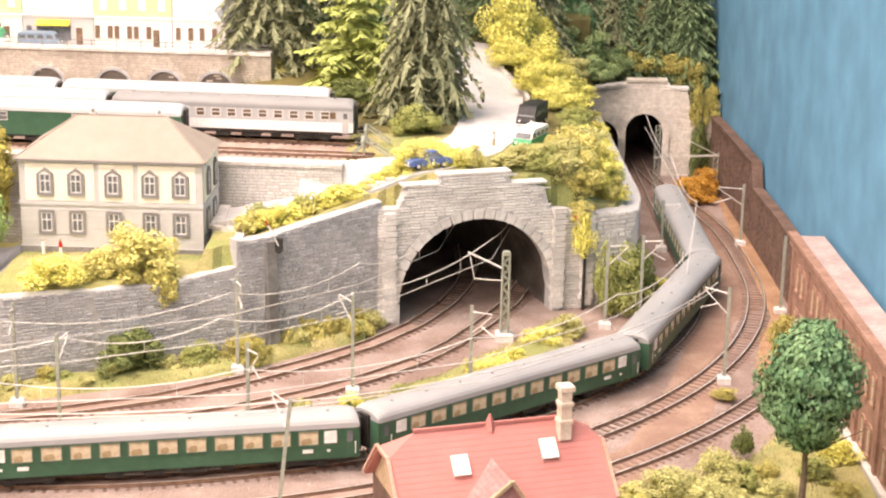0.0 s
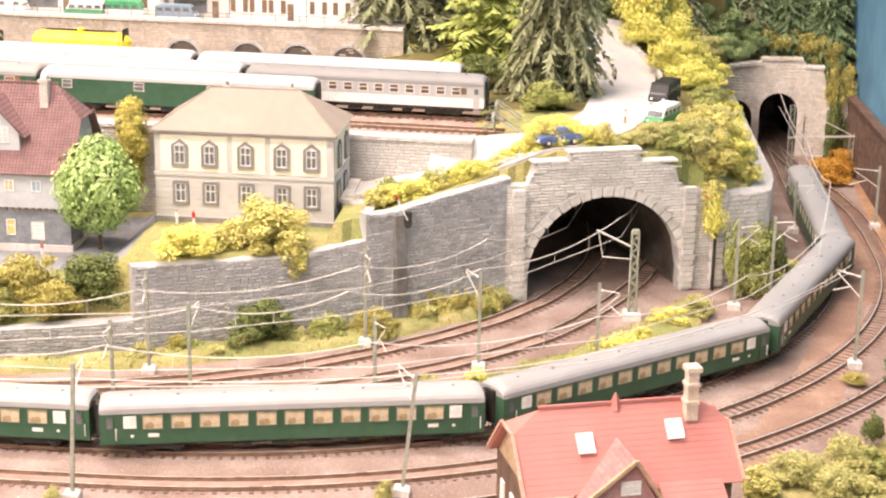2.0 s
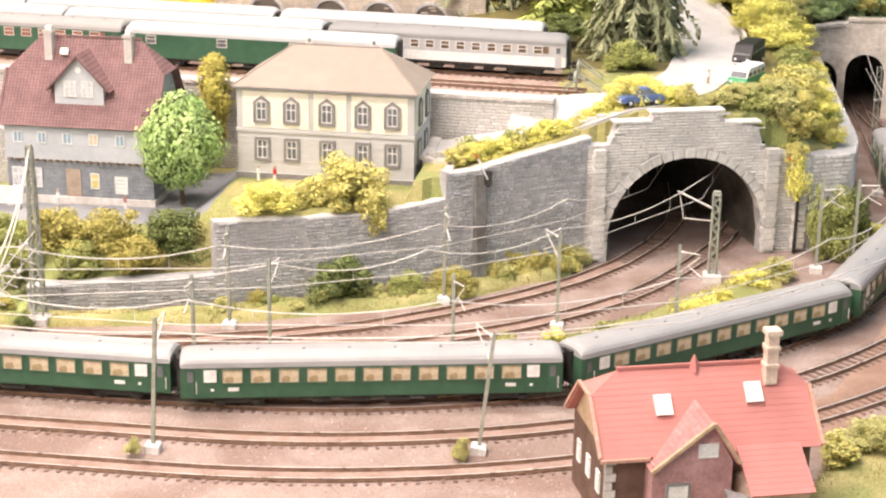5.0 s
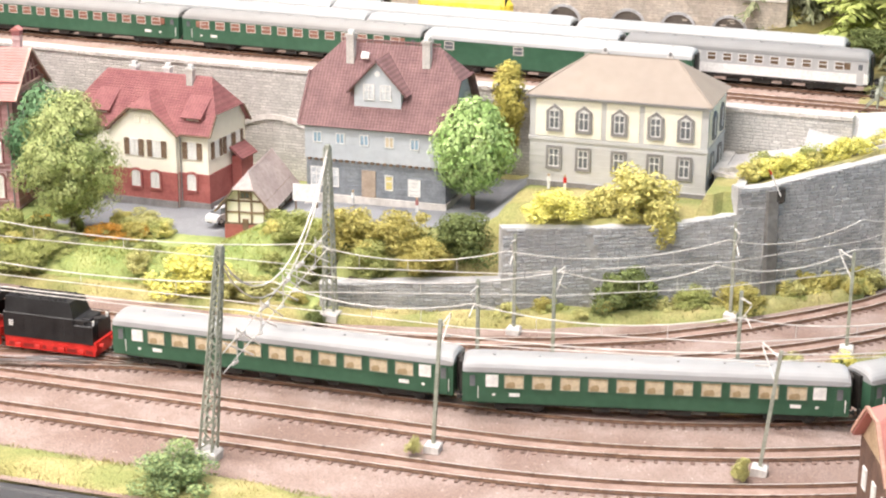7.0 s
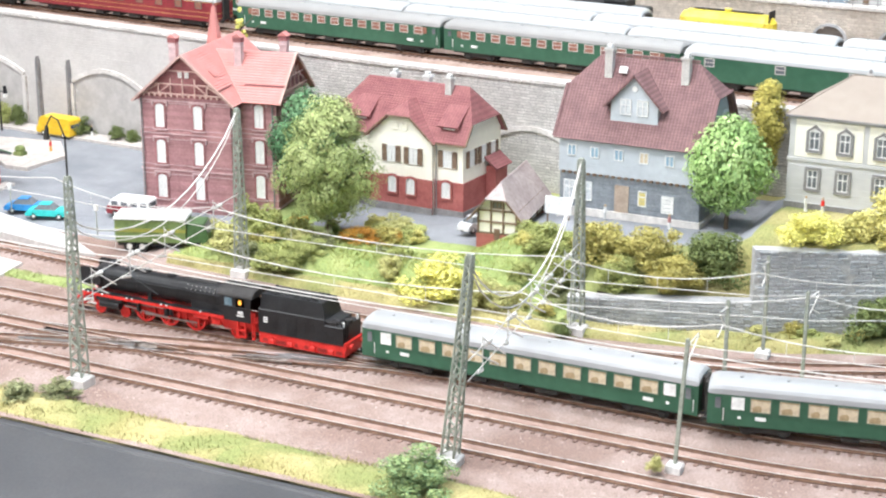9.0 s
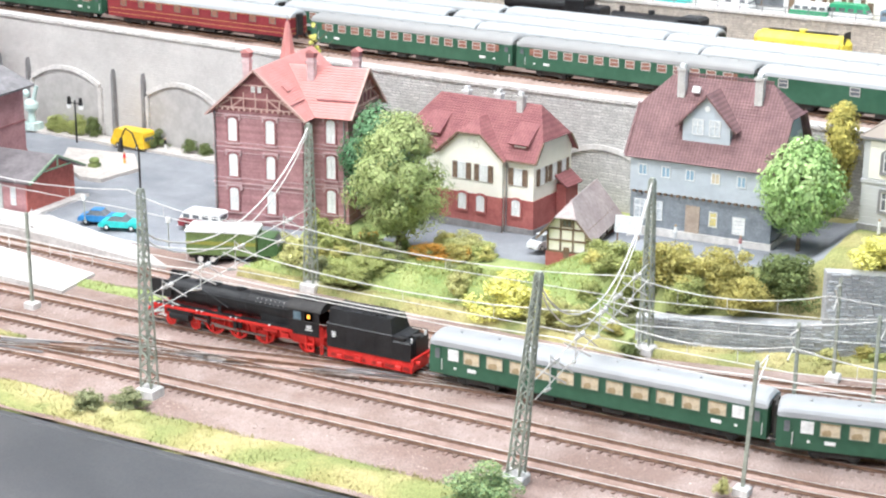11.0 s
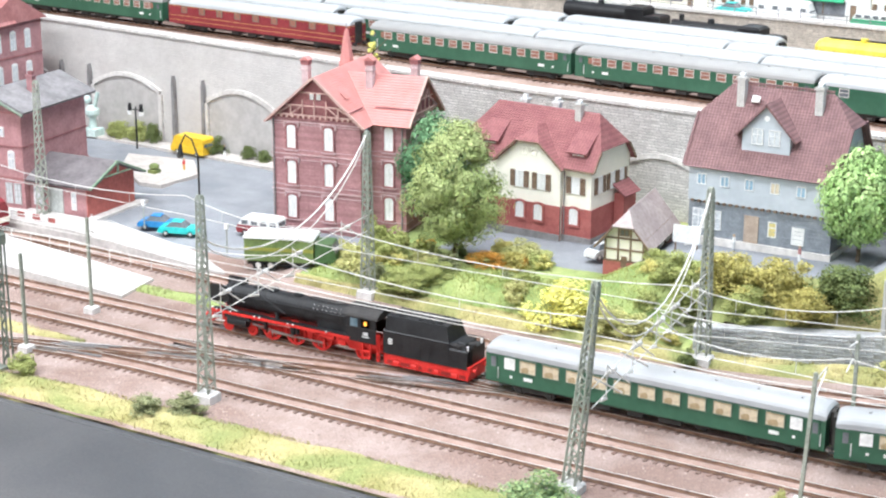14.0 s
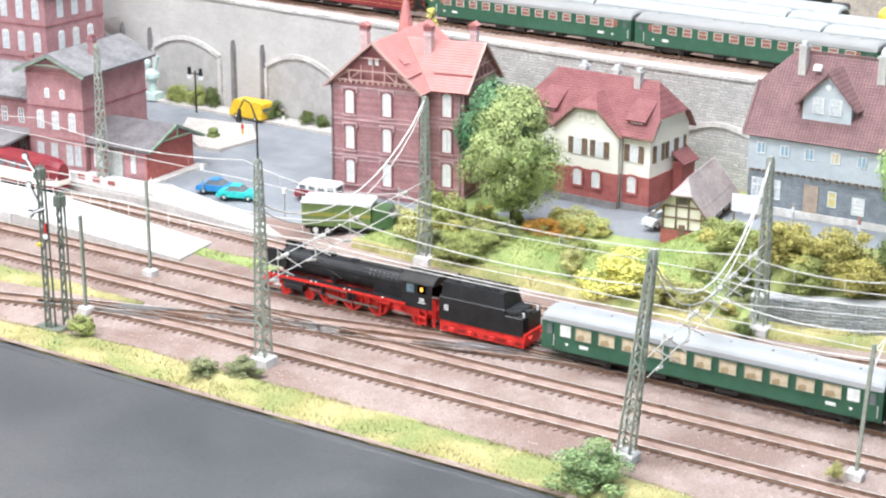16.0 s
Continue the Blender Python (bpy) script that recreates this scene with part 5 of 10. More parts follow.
    part("gutter", Build().beam((b1 + 0.004, -o - 0.001, h - 0.004), (w + o, -o - 0.001, h - 0.004), 0.0016), WOOD, t)
    part("drain_pipe", Build().cyl((b1 + 0.003, -0.002, -0.01), (b1 + 0.003, -0.002, h - 0.004), 0.0008, 6), TRIM, t)
    # bay roof: two steep slopes and a small hip
    br = Build()
    for sg in (-1, 1):
        q = [(bc + sg * 0.045, -0.011, 0.0790), (bc + sg * 0.0150, -0.011, 0.1055), (bc, 0.010, 0.1195), (bc, 0.036, 0.1195), (bc + sg * 0.045, 0.004, 0.0790)]
        br.slab(q if sg < 0 else q[::-1], 0.0022)
    br.slab([(bc - 0.0150, -0.011, 0.1055), (bc + 0.0150, -0.011, 0.1055), (bc, 0.010, 0.1195)], 0.0022)
    part("bay_roof", br, ROOFY, t)
    bv = Build()
    for sg in (-1, 1):
        bv.beam((bc + sg * 0.045, -0.0115, 0.0775), (bc + sg * 0.0150, -0.0115, 0.1040), 0.0018)
    bv.beam((bc - 0.0150, -0.0115, 0.1045), (bc + 0.0150, -0.0115, 0.1045), 0.0016)
    pieces("bay_barge_board", bv, WOOD, t)
    for x in (0.0985, -0.014):
        q = part("roof_dormer", Build().prism([(0.004, 0.092), (0.004, 0.0985), (0.034, 0.119), (0.034, 0.100)], -0.0105, 0.0105, axis="x"), ROOFY, t, "flat shed dormer", at=pose(x, 0, 0))
        part("dormer_roof", Build().slab([(-0.0125, -0.001, 0.0975), (0.0125, -0.001, 0.0975), (0.0125, 0.032, 0.1215), (-0.0125, 0.032, 0.1215)], 0.002), ROOFY, q)
        part("pane", Build().box(-0.007, 0.007, 0.0032, 0.0042, 0.0935, 0.0972), CURTAIN, q)
    for x, y, z1, m_ in ((0.080, d / 2 - 0.006, 0.147, PALE), (0.043, d / 2 + 0.010, 0.143, WHITE), (0.001, d / 2 + 0.010, 0.142, WHITE)):
        chimney(t, x, y, 0.120, z1, 0.0075, m_, WHITE)
    part("side_porch", Build().box(w + 0.0013, w + 0.013, 0.050, 0.078, -0.02, 0.046), BRICKL, t, "small red side porch")
    part("porch_roof", Build().slab([(w + 0.017, 0.046, 0.045), (w + 0.017, 0.082, 0.045), (w, 0.082, 0.058), (w, 0.046, 0.058)], 0.002), ROOFY, t)


yellow_house()


def hut():
    t = thing("half_timbered_hut", "small half-timbered hut with red base and brown roof", "hut", pose(-0.704, 1.5027, 0.02, 0, 0, 8))
    w, d, h, zr, xc = 0.042, 0.100, 0.041, 0.0685, 0.021
    wallbox(t, IVORY, w, d, h)
    part("base", Build().box(-0.001, w + 0.001, -0.001, d + 0.001, -0.03, 0.0155), BRICKL, t, "red brick base")
    pieces("gable", Build().prism([(0, h), (w, h), (xc + 0.0095, 0.0535), (xc - 0.0095, 0.0535)], 0.0, 0.003).prism([(0, h), (w, h), (xc, zr - 0.003)], d - 0.003, d), IVORY, t)
    tb = Build()
    for z in (0.0165, 0.0285, 0.0405):
        tb.box(0, w, -0.0012, 0.0, z - 0.0009, z + 0.0009).box(w, w + 0.0012, 0, d, z - 0.0009, z + 0.0009)
    for x in (0.001, 0.0145, 0.0275, 0.041):
        tb.box(x - 0.0009, x + 0.0009, -0.0014, 0.0, 0.0160, h)
    for y in (0.001, 0.025, 0.050, 0.075, 0.099):
        tb.box(w, w + 0.0014, y - 0.001, y + 0.001, 0.0160, h)
    for x in (0.0145, 0.0275):
        tb.beam((x, -0.0006, h), (x, -0.0006, 0.0530), 0.0016)
    tb.beam((0.011, -0.0006, 0.0525), (0.031, -0.0006, 0.0525), 0.0016)
    pieces("timber", tb, WOOD, t)
    r = Build()
    for sg in (-1, 1):
        x, k = xc + sg * 0.0300, xc + sg * 0.0110
        q = [(x, -0.008, 0.0315), (k, -0.008, 0.0545), (xc, 0.012, zr), (xc, d + 0.006, zr), (x, d + 0.006, 0.0315)]
        r.slab(q if sg < 0 else q[::-1], 0.002)
    part("roof", r, HUTROOF, t)
    part("half_hip", Build().slab([(xc - 0.0115, -0.0090, 0.0543), (xc + 0.0115, -0.0090, 0.0543), (xc, 0.0125, 0.0680)], 0.0018), HUTROOF, t)
    pieces("barge_board", Build().beam((xc - 0.0300, -0.0085, 0.0305), (xc - 0.011, -0.0085, 0.0530), 0.0016).beam((xc + 0.0300, -0.0085, 0.0305), (xc + 0.011, -0.0085, 0.0530), 0.0016), WOOD, t)
    part("hatch", Build().box(0.0180, 0.0240, -0.0016, 0.0, 0.010, 0.0215), WOOD, t, "dark hatch")
    window(t, pose(xc, 0, 0.0430), window_set(0.010, 0.0075, WOOD, 1, 0, None, 0, False, GLASS))


hut()


BANDM = mat("pale_brick_band", (0.48, 0.33, 0.33), (0.58, 0.42, 0.42), 60, 0.85, 0.3)


def red_house():
    """Two brick wings at right angles, three storeys under red roofs."""
    t = thing("brick_house", "three-storey dark red brick house with red cross-gabled roof", "house", pose(-1.1251, 1.5109, 0.008, 0, 0, 10))
    h = 0.126
    wa, da, wb, yb, db = 0.108, 0.150, 0.152, 0.026, 0.095

    def bands(name, x0, x1, y0, y1):
        b = Build()
        for z in np.arange(0.002, h, 0.0042):
            b.box(x0 - 0.0004, x1 + 0.0004, y0 - 0.0004, y1 + 0.0004, z, z + 0.0032)
        part(name, b, MAUVEB, t, kind="stuff")
        for z in (0.0095, 0.0385, 0.0495, 0.0790, 0.0905, 0.1200):
            part("brick_band", Build().box(x0 - 0.0009, x1 + 0.0009, y0 - 0.0009, y1 + 0.0009, z, z + 0.0008), BANDM, t)
        for z in (0.0, 0.0435, 0.0850, 0.1225):
            part("string_course", Build().box(x0 - 0.0016, x1 + 0.0016, y0 - 0.0016, y1 + 0.0016, z, z + 0.0013), BANDM, t)
        part("wall", Build().box(x0, x1, y0, y1, -0.03, h), MAUVEB, t)

    bands("brick_course", 0, wa, 0, da)
    bands("brick_course", wa + 0.0018, wb, yb, yb + db)
    ws = window_set(0.0108, 0.0235, WHITE, 1, 1, BRICK, 0.0016, True, CURTAIN)
    for z in (0.012, 0.052, 0.093):
        for x in (0.024, 0.070):
            window(t, pose(x, -0.0006, z), ws)
        window(t, pose(wa + 0.0006, 0.012, z, 0, 0, 90), ws)
        window(t, pose(wa + 0.024, yb - 0.0006, z), ws)
        for x, y in ((0.024, 0), (0.070, 0), (wa + 0.024, yb)):
            part("window_hood", Build().box(x - 0.0095, x + 0.0095, y - 0.0026, y, z + 0.0285, z + 0.0302).box(x - 0.0095, x - 0.0078, y - 0.0026, y, z + 0.0240, z + 0.0284).box(x + 0.0078, x + 0.0095, y - 0.0026, y, z + 0.0240, z + 0.0284), BANDM, t)
            part("window_sill", Build().box(x - 0.0085, x + 0.0085, y - 0.0028, y, z - 0.0034, z - 0.0018), BANDM, t)
        for y in (yb + 0.025, yb + 0.068):
            window(t, pose(wb + 0.0006, y, z, 0, 0, 90), ws)
        for y in (0.03, 0.075, 0.12):
            window(t, pose(-0.0006, y, z, 0, 0, -90), ws)
    # gabled roofs
    za, zb, o = 0.176, 0.170, 0.007
    r = Build()
    for sg in (-1, 1):
        x = wa / 2 + sg * (wa / 2 + o)
        q = [(x, -o, h - 0.004), (wa / 2, -o, za), (wa / 2, da + o, za), (x, da + o, h - 0.004)]
        tile_roof(r, [q[3], q[0], q[1], q[2]] if sg < 0 else [q[0], q[3], q[2], q[1]], 0.0034, 0.0006)
    part("roof", r, SALMON, t)
    r2 = Build()
    for sg in (-1, 1):
        y = yb + db / 2 + sg * (db / 2 + o)
        q = [(wa / 2, y, h - 0.004), (wb + o, y, h - 0.004), (wb + o, yb + db / 2, zb), (wa / 2, yb + db / 2, zb)]
        tile_roof(r2, q if sg < 0 else [q[1], q[0], q[3], q[2]], 0.0038, 0.0007)
    part("roof", r2, SALMON, t)
    pieces("gable", Build().prism([(0, h), (wa, h), (wa / 2, za - 0.003)], 0.0, 0.003).prism([(0, h), (wa, h), (wa / 2, za - 0.003)], da - 0.003, da), BRICK, t)
    pieces("gable", Build().prism([(yb, h), (yb + db, h), (yb + db / 2, zb - 0.003)], wb - 0.003, wb, axis="x"), BRICK, t)
    tm = Build()
    for dz in (0.132, 0.143):
        k = (za - dz) / (za - h)
        tm.beam((wa / 2 - wa / 2 * k, -0.004, dz), (wa / 2 + wa / 2 * k, -0.004, dz), 0.0014)
    for i in range(-3, 4):
        zt = za - abs(i) * 0.0145 / (wa / 2) * (za - h) - 0.006
        if zt > 0.133:
            tm.beam((wa / 2 + i * 0.0145, -0.004, 0.130), (wa / 2 + i * 0.0145, -0.004, min(zt, 0.150)), 0.0012)
    for a, c in (((wa / 2 - o - wa / 2, h - 0.004), (wa / 2, za)), ((wa + o, h - 0.004), (wa / 2, za))):
        tm.beam((a[0], -0.007, a[1]), (c[0], -0.007, c[1]), 0.0024)
    yc = yb + db / 2
    for sg in (-1, 1):
        tm.beam((wa / 2 + sg * 0.046, -0.004, 0.1325), (wa / 2 + sg * 0.0285, -0.004, 0.1425), 0.0011)
        tm.beam((wa / 2 + sg * 0.0145, -0.004, 0.1435), (wa / 2 + sg * 0.0285, -0.004, 0.1330), 0.0011)
        tm.beam((wb + 0.004, yc + sg * 0.036, 0.1325), (wb + 0.004, yc + sg * 0.014, 0.1455), 0.0011)
        tm.beam((wb + 0.004, yc + sg * 0.002, 0.1470), (wb + 0.004, yc + sg * 0.013, 0.1565), 0.0011)
    tm.beam((wa / 2 - 0.018, -0.004, 0.158), (wa / 2 + 0.018, -0.004, 0.158), 0.0012)
    for i in range(-7, 8):
        tm.beam((wa / 2 + i * 0.0068, -0.0036, 0.1285), (wa / 2 + i * 0.0068, -0.0036, 0.1316), 0.0018)
        if abs(i) < 7:
            tm.beam((wb + 0.0036, yc + i * 0.0062, 0.1285), (wb + 0.0036, yc + i * 0.0062, 0.1316), 0.0018)
    for i in range(-3, 4):
        zt = zb - abs(i) * 0.013 / (db / 2) * (zb - h) - 0.005
        if zt > 0.133:
            tm.beam((wb + 0.004, yc + i * 0.013, 0.130), (wb + 0.004, yc + i * 0.013, zt), 0.0012)
    for dz in (0.132, 0.146):
        k = (zb - dz) / (zb - h) * db / 2
        tm.beam((wb + 0.004, yc - k, dz), (wb + 0.004, yc + k, dz), 0.0013)
    for y in (yb - o, yb + db + o):
        tm.beam((wb + o, y, h - 0.004), (wb + o, yc, zb), 0.0024)
    pieces("gable_timber", tm, mat("pinkish_timber", (0.48, 0.31, 0.27), (0.58, 0.40, 0.35), 80, 0.8), t, "decorative gable timber")
    wg = window_set(0.0045, 0.0065, WHITE, 0, 0, None, 0, False, CURTAIN)
    for x in (-0.004, 0.004):
        window(t, pose(wa / 2 + x, -0.0003, 0.150), wg)
    for x, y, z0, z1 in ((0.003, 0.085, 0.13, 0.182), (0.095, 0.060, 0.150, 0.192), (0.134, 0.100, 0.148, 0.189)):
        c = part("chimney", Build().box(-0.0042, 0.0042, -0.0042, 0.0042, 0, z1 - z0 - 0.010), CHIMB, t, "pale pinkish chimney shaft", at=Matrix.Translation((x, y, z0)))
        part("chimney_collar", Build().box(-0.0052, 0.0052, -0.0052, 0.0052, z1 - z0 - 0.016, z1 - z0 - 0.0145), CHIMB, c)
        part("chimney_head", Build().box(-0.0050, 0.0050, -0.0050, 0.0050, z1 - z0 - 0.010, z1 - z0 - 0.0045), BRICK, c)
        part("chimney_cap", Build().prism([(-0.0062, z1 - z0 - 0.0045), (0.0062, z1 - z0 - 0.0045), (0.0, z1 - z0)], -0.0062, 0.0062), SALMON, c)
    sl_ = math.degrees(math.atan2(za - h + 0.004, wa / 2 + o))
    for x, y in ((0.082, 0.018), (0.034, 0.030)):
        zz = za - abs(x - wa / 2) / (wa / 2 + o) * (za - h + 0.004)
        part("roof_hatch", Build().obox(pose(x, y, zz + 0.0022, 0, sl_ if x > wa / 2 else -sl_), 0.009, 0.010, 0.0014), SALMON, t)
    sp_ = part("spire", Build().cyl((0.040, 0.118, 0.150), (0.040, 0.118, 0.211), 0.0125, 8, 0.0012), SALMON, t, "pointed red turret roof")
    for k in range(9):
        u = k / 9
        part("tile_course", Build().cyl((0.040, 0.118, 0.150 + 0.061 * u), (0.040, 0.118, 0.1555 + 0.061 * u), 0.0135 - 0.0113 * u, 8, 0.0122 - 0.0113 * u), SALMON, sp_)
    part("finial", Build().cyl((0.040, 0.118, 0.211), (0.040, 0.118, 0.218), 0.0006, 6).ball((0.040, 0.118, 0.2135), 0.0012, 8), TRIM, sp_)
    for q, e in (((wa + 0.003, yb + 0.010), (wb + 0.006, yb + 0.010)),):
        zz = h - 0.004 + 0.017 / (db / 2 + o) * (zb - h + 0.004)
        part("snow_guard", Build().beam((q[0], q[1], zz + 0.0022), (e[0], e[1], zz + 0.0022), 0.0013), BRICK, t)
    xs_ = wa - 0.010
    zz = h - 0.004 + (wa + o - xs_) / (wa / 2 + o) * (za - h + 0.004)
    part("snow_guard", Build().beam((xs_, -0.006, zz + 0.0022), (xs_, yb + 0.004, zz + 0.0022), 0.0013), BRICK, t)
    pieces("drain_pipe", Build().cyl((wb - 0.004, yb - 0.002, -0.01), (wb - 0.004, yb - 0.002, h), 0.0009, 6).cyl((0.002, -0.002, -0.01), (0.002, -0.002, h), 0.0009, 6), TRIM, t)


red_house()

# ---- front station building, at the near edge ----
def front_station():
    u = radians(18.0)
    t = thing("station_building", "brick station building with pinkish red roof and front gable", "house", Matrix.Translation((-0.0254, 1.0427, LOW)) @ Matrix.Rotation(u, 4, "Z"))
    L, d, h, rz, o = 0.158, 0.088, 0.058, 0.103, 0.006
    wallbox(t, BROWNB, L - 0.012, d - 0.004, h, z0=-0.01)
    for q in t.children:
        q.matrix_basis = pose(0.006, 0.004, 0)
    sy = lambda z: -0.002 + (d / 2 + 0.002) * (z - h) / (rz - h)
    hz = rz - 0.013
    f = [(0, -0.002, h), (L, -0.002, h), (L, sy(hz), hz), (L - 0.020, d / 2, rz), (0.022, d / 2, rz), (0, sy(hz), hz)]
    r = Build()
    tile_roof(r, (f[0], f[1], f[2], f[5]), 0.0042, 0.00025, 0.00005)
    tile_roof(r, (f[5], f[2], f[3], f[4]), 0.0042, 0.00025, 0.00005)
    g2 = [(x, d - y, z) for x, y, z in f]
    r.slab((g2[1], g2[0], g2[5], g2[2]), 0.002)
    r.slab((g2[2], g2[5], g2[4], g2[3]), 0.002)
    part("roof", r, PINKTILE, t)
    pieces("half_hip", Build().slab((f[2], g2[2], f[3]), 0.002).slab((g2[5], f[5], f[4]), 0.002), PINKTILE, t)
    barge = mat("pink_barge", (0.46, 0.26, 0.20), (0.56, 0.34, 0.27), 80, 0.8)
    for x in (0.0, L):
        for p, q in (((x, -0.002, h + 0.001), (x, sy(hz), hz + 0.001)), ((x, d + 0.002, h + 0.001), (x, d - sy(hz), hz + 0.001))):
            pieces("barge_board", Build().beam(p, q, 0.0026), barge, t)
    pieces("barge_board", Build().beam((0, sy(hz), hz + 0.001), (0, d - sy(hz), hz + 0.001), 0.0022), barge, t)
    part("gutter", Build().beam((0, -0.003, h - 0.001), (0.035, -0.003, h - 0.001), 0.0022), barge, t)
    part("ridge", Build().beam((0.022, d / 2, rz + 0.0015), (L - 0.02, d / 2, rz + 0.0015), 0.0022), PINKTILE, t)
    gb = Build()
    for x in (0.006, L - 0.009):
        gb.prism([(0.004, h), (d - 0.004, h), (d - sy(hz) - 0.002, hz - 0.001), (sy(hz) + 0.002, hz - 0.001)], x, x + 0.003, axis="x")
    pieces("gable", gb, TAN, t, "tan timbered gable")
    wl = window_set(0.010, 0.014, TRIM, 1, 1, None, 0, False, GLASS)
    window(t, pose(0.006, d / 2 - 0.012, 0.062, 0, 0, -90), wl)
    for y in (0.02, 0.045, 0.07):
        window(t, pose(0.006, y, 0.024, 0, 0, -90), window_set(0.009, 0.016, WHITE, 1, 1, None, 0, False, CURTAIN))
    # front gable with its own roof
    x0, x1, yf, za = 0.034, 0.090, -0.012, 0.086
    xc = (x0 + x1) / 2 + 0.012
    fb = Build().box(x0, x1, yf, 0.006, -0.01, 0.056)
    fb.prism([(x0 + 0.004, 0.056), (x1, 0.056), (xc, za - 0.003)], yf, 0.03)
    fg = part("front_bay", fb, mat("mauve_brick", (0.38, 0.20, 0.20), (0.48, 0.28, 0.28), 60, 0.85, 0.4), t, "mauve brick front gable")
    br = Build()
    ql = [(x0 - 0.002, yf - 0.004, 0.053), (xc, yf - 0.004, za), (xc, 0.032, za), (x0 - 0.002, 0.004, 0.053)]
    qr = [(x1 + 0.004, yf - 0.004, 0.056), (xc, yf - 0.004, za), (xc, 0.032, za), (x1 + 0.004, 0.004, 0.056)]
    br.slab(ql, 0.0022).slab(qr[::-1], 0.0022)
    part("bay_roof", br, REDTILE, fg)
    vv = Build().beam(ql[0], ql[1], 0.0024).beam(qr[0], qr[1], 0.0024)
    pieces("barge_board", vv, TAN, fg)
    window(fg, pose(xc - 0.002, yf, 0.060), window_set(0.014, 0.010, WHITE, 2, 1, None, 0, False, CURTAIN))
    window(fg, pose(x0 + 0.018, yf, 0.022), window_set(0.014, 0.019, WHITE, 1, 1, TRIM, 0.0016, False, CURTAIN))
    # lower wing
    wx0, wx1, wy = 0.096, 0.142, -0.034
    wg = part("wing", Build().box(wx0 + 0.002, wx1 - 0.002, wy + 0.004, 0.004, -0.01, 0.040), mat("pale_brick", (0.48, 0.34, 0.27), (0.58, 0.44, 0.36), 60, 0.85, 0.4), t, "pale brick wing")
    wr = Build()
    zf = h - (h - 0.040) * 1.0
    tile_roof(wr, ((wx0, wy, 0.0395), (wx1, wy, 0.0395), (wx1, 0.0, 0.0615), (wx0, 0.0, 0.0615)), 0.0042, 0.00025, 0.00005)
    part("wing_roof", wr, PINKTILE, wg)
    for x in (0.108, 0.121, 0.133):
        window(wg, pose(x, wy + 0.004, 0.014), window_set(0.0075, 0.015, WHITE, 1, 1, None, 0, False, CURTAIN))
    part("porch_roof", Build().slab([(0.085, -0.05, 0.022), (0.10, -0.05, 0.022), (0.10, -0.028, 0.036), (0.085, -0.012, 0.036)], 0.0025), TRIM, t, "dark porch roof")
    for x, y in ((0.050, 0.022), (0.116, 0.026)):
        ang = math.degrees(math.atan2(rz - h, d / 2))
        part("skylight", Build().obox(pose(x, y, h + (rz - h) * (y + 0.002) / (d / 2 + 0.002) + 0.0035, ang), 0.0120, 0.015, 0.002), WHITE, t, "white skylight")
    chm = mat("pale_chimney", (0.60, 0.48, 0.38), (0.72, 0.60, 0.50), 60, 0.8)
    ch = part("chimney", Build().box(-0.00425, 0.00425, -0.00425, 0.00425, 0, 0.012), chm, t, "tall pale stepped chimney", at=pose(0.130, d / 2 - 0.010, 0.092))
    z = 0.012
    for w, hh, nm in ((0.0100, 0.003, "collar"), (0.0080, 0.010, "shaft"), (0.0100, 0.003, "collar"), (0.0078, 0.008, "shaft"), (0.0108, 0.004, "cap")):
        part(nm, Build().box(-w / 2, w / 2, -w / 2, w / 2, z, z + hh, c=0.0004), chm, ch)
        z += hh
    part("finial", Build().cyl((0.078, d / 2, 0.100), (0.078, d / 2, 0.112), 0.006, 4, 0.0005), PINKTILE, t)
    # corner stones
    q = Build()
    for k in range(9):
        q.box(0.005, 0.0105 if k % 2 else 0.013, 0.0025, 0.0045, 0.002 + k * 0.0062, 0.0075 + k * 0.0062)
    pieces("quoin", q, PALE, t)


front_station()


def works_building():
    t = thing("brick_works", "long red-brown brick works with arched windows and flat roof", "building", pose(0.350, 1.632, LOW))
    y0 = -0.62
    part("wall", Build().box(0, 0.004, y0, 0, -0.004, 0.100), WORKSB, t)
    part("wall", Build().box(0.004, 0.030, -0.004, 0, -0.004, 0.100), WORKSB, t)
    part("roof", Build().box(0.0, 0.030, y0, 0.0, 0.100, 0.104), mat("pinkish_felt", (0.36, 0.28, 0.26), (0.47, 0.38, 0.355), 40, 0.85), t, "pale flat roof")
    part("cornice", Build().box(-0.004, 0.002, y0, 0.0, 0.0955, 0.1005), WORKSB, t)
    part("parapet", Build().box(-0.006, 0.003, y0, 0.002, 0.104, 0.108), WORKSB, t)
    pb = Build()
    for k in range(9):
        y = -0.012 - 0.072 * k
        part("pilaster", Build().box(-0.0025, 0.0, y - 0.004, y + 0.004, 0, 0.0955), WORKSB, t)
    part("plinth", Build().box(-0.006, 0.0, y0, 0.0, -0.004, 0.008), COPING, t, "pale plinth")
    ws = window_set(0.011, 0.021, TAN, 1, 2, WORKSB, 0.002, True, PANEG)
    for k in range(8):
        for dy in (-0.036, -0.058):
            for z in (0.014, 0.058):
                window(t, pose(0, -0.012 - 0.072 * k + dy + 0.012, z, 0, 0, -90), ws)
    part("vent", Build().box(0.008, 0.030, -0.40, -0.36, 0.104, 0.135, c=0.002), PALE, t)


works_building()


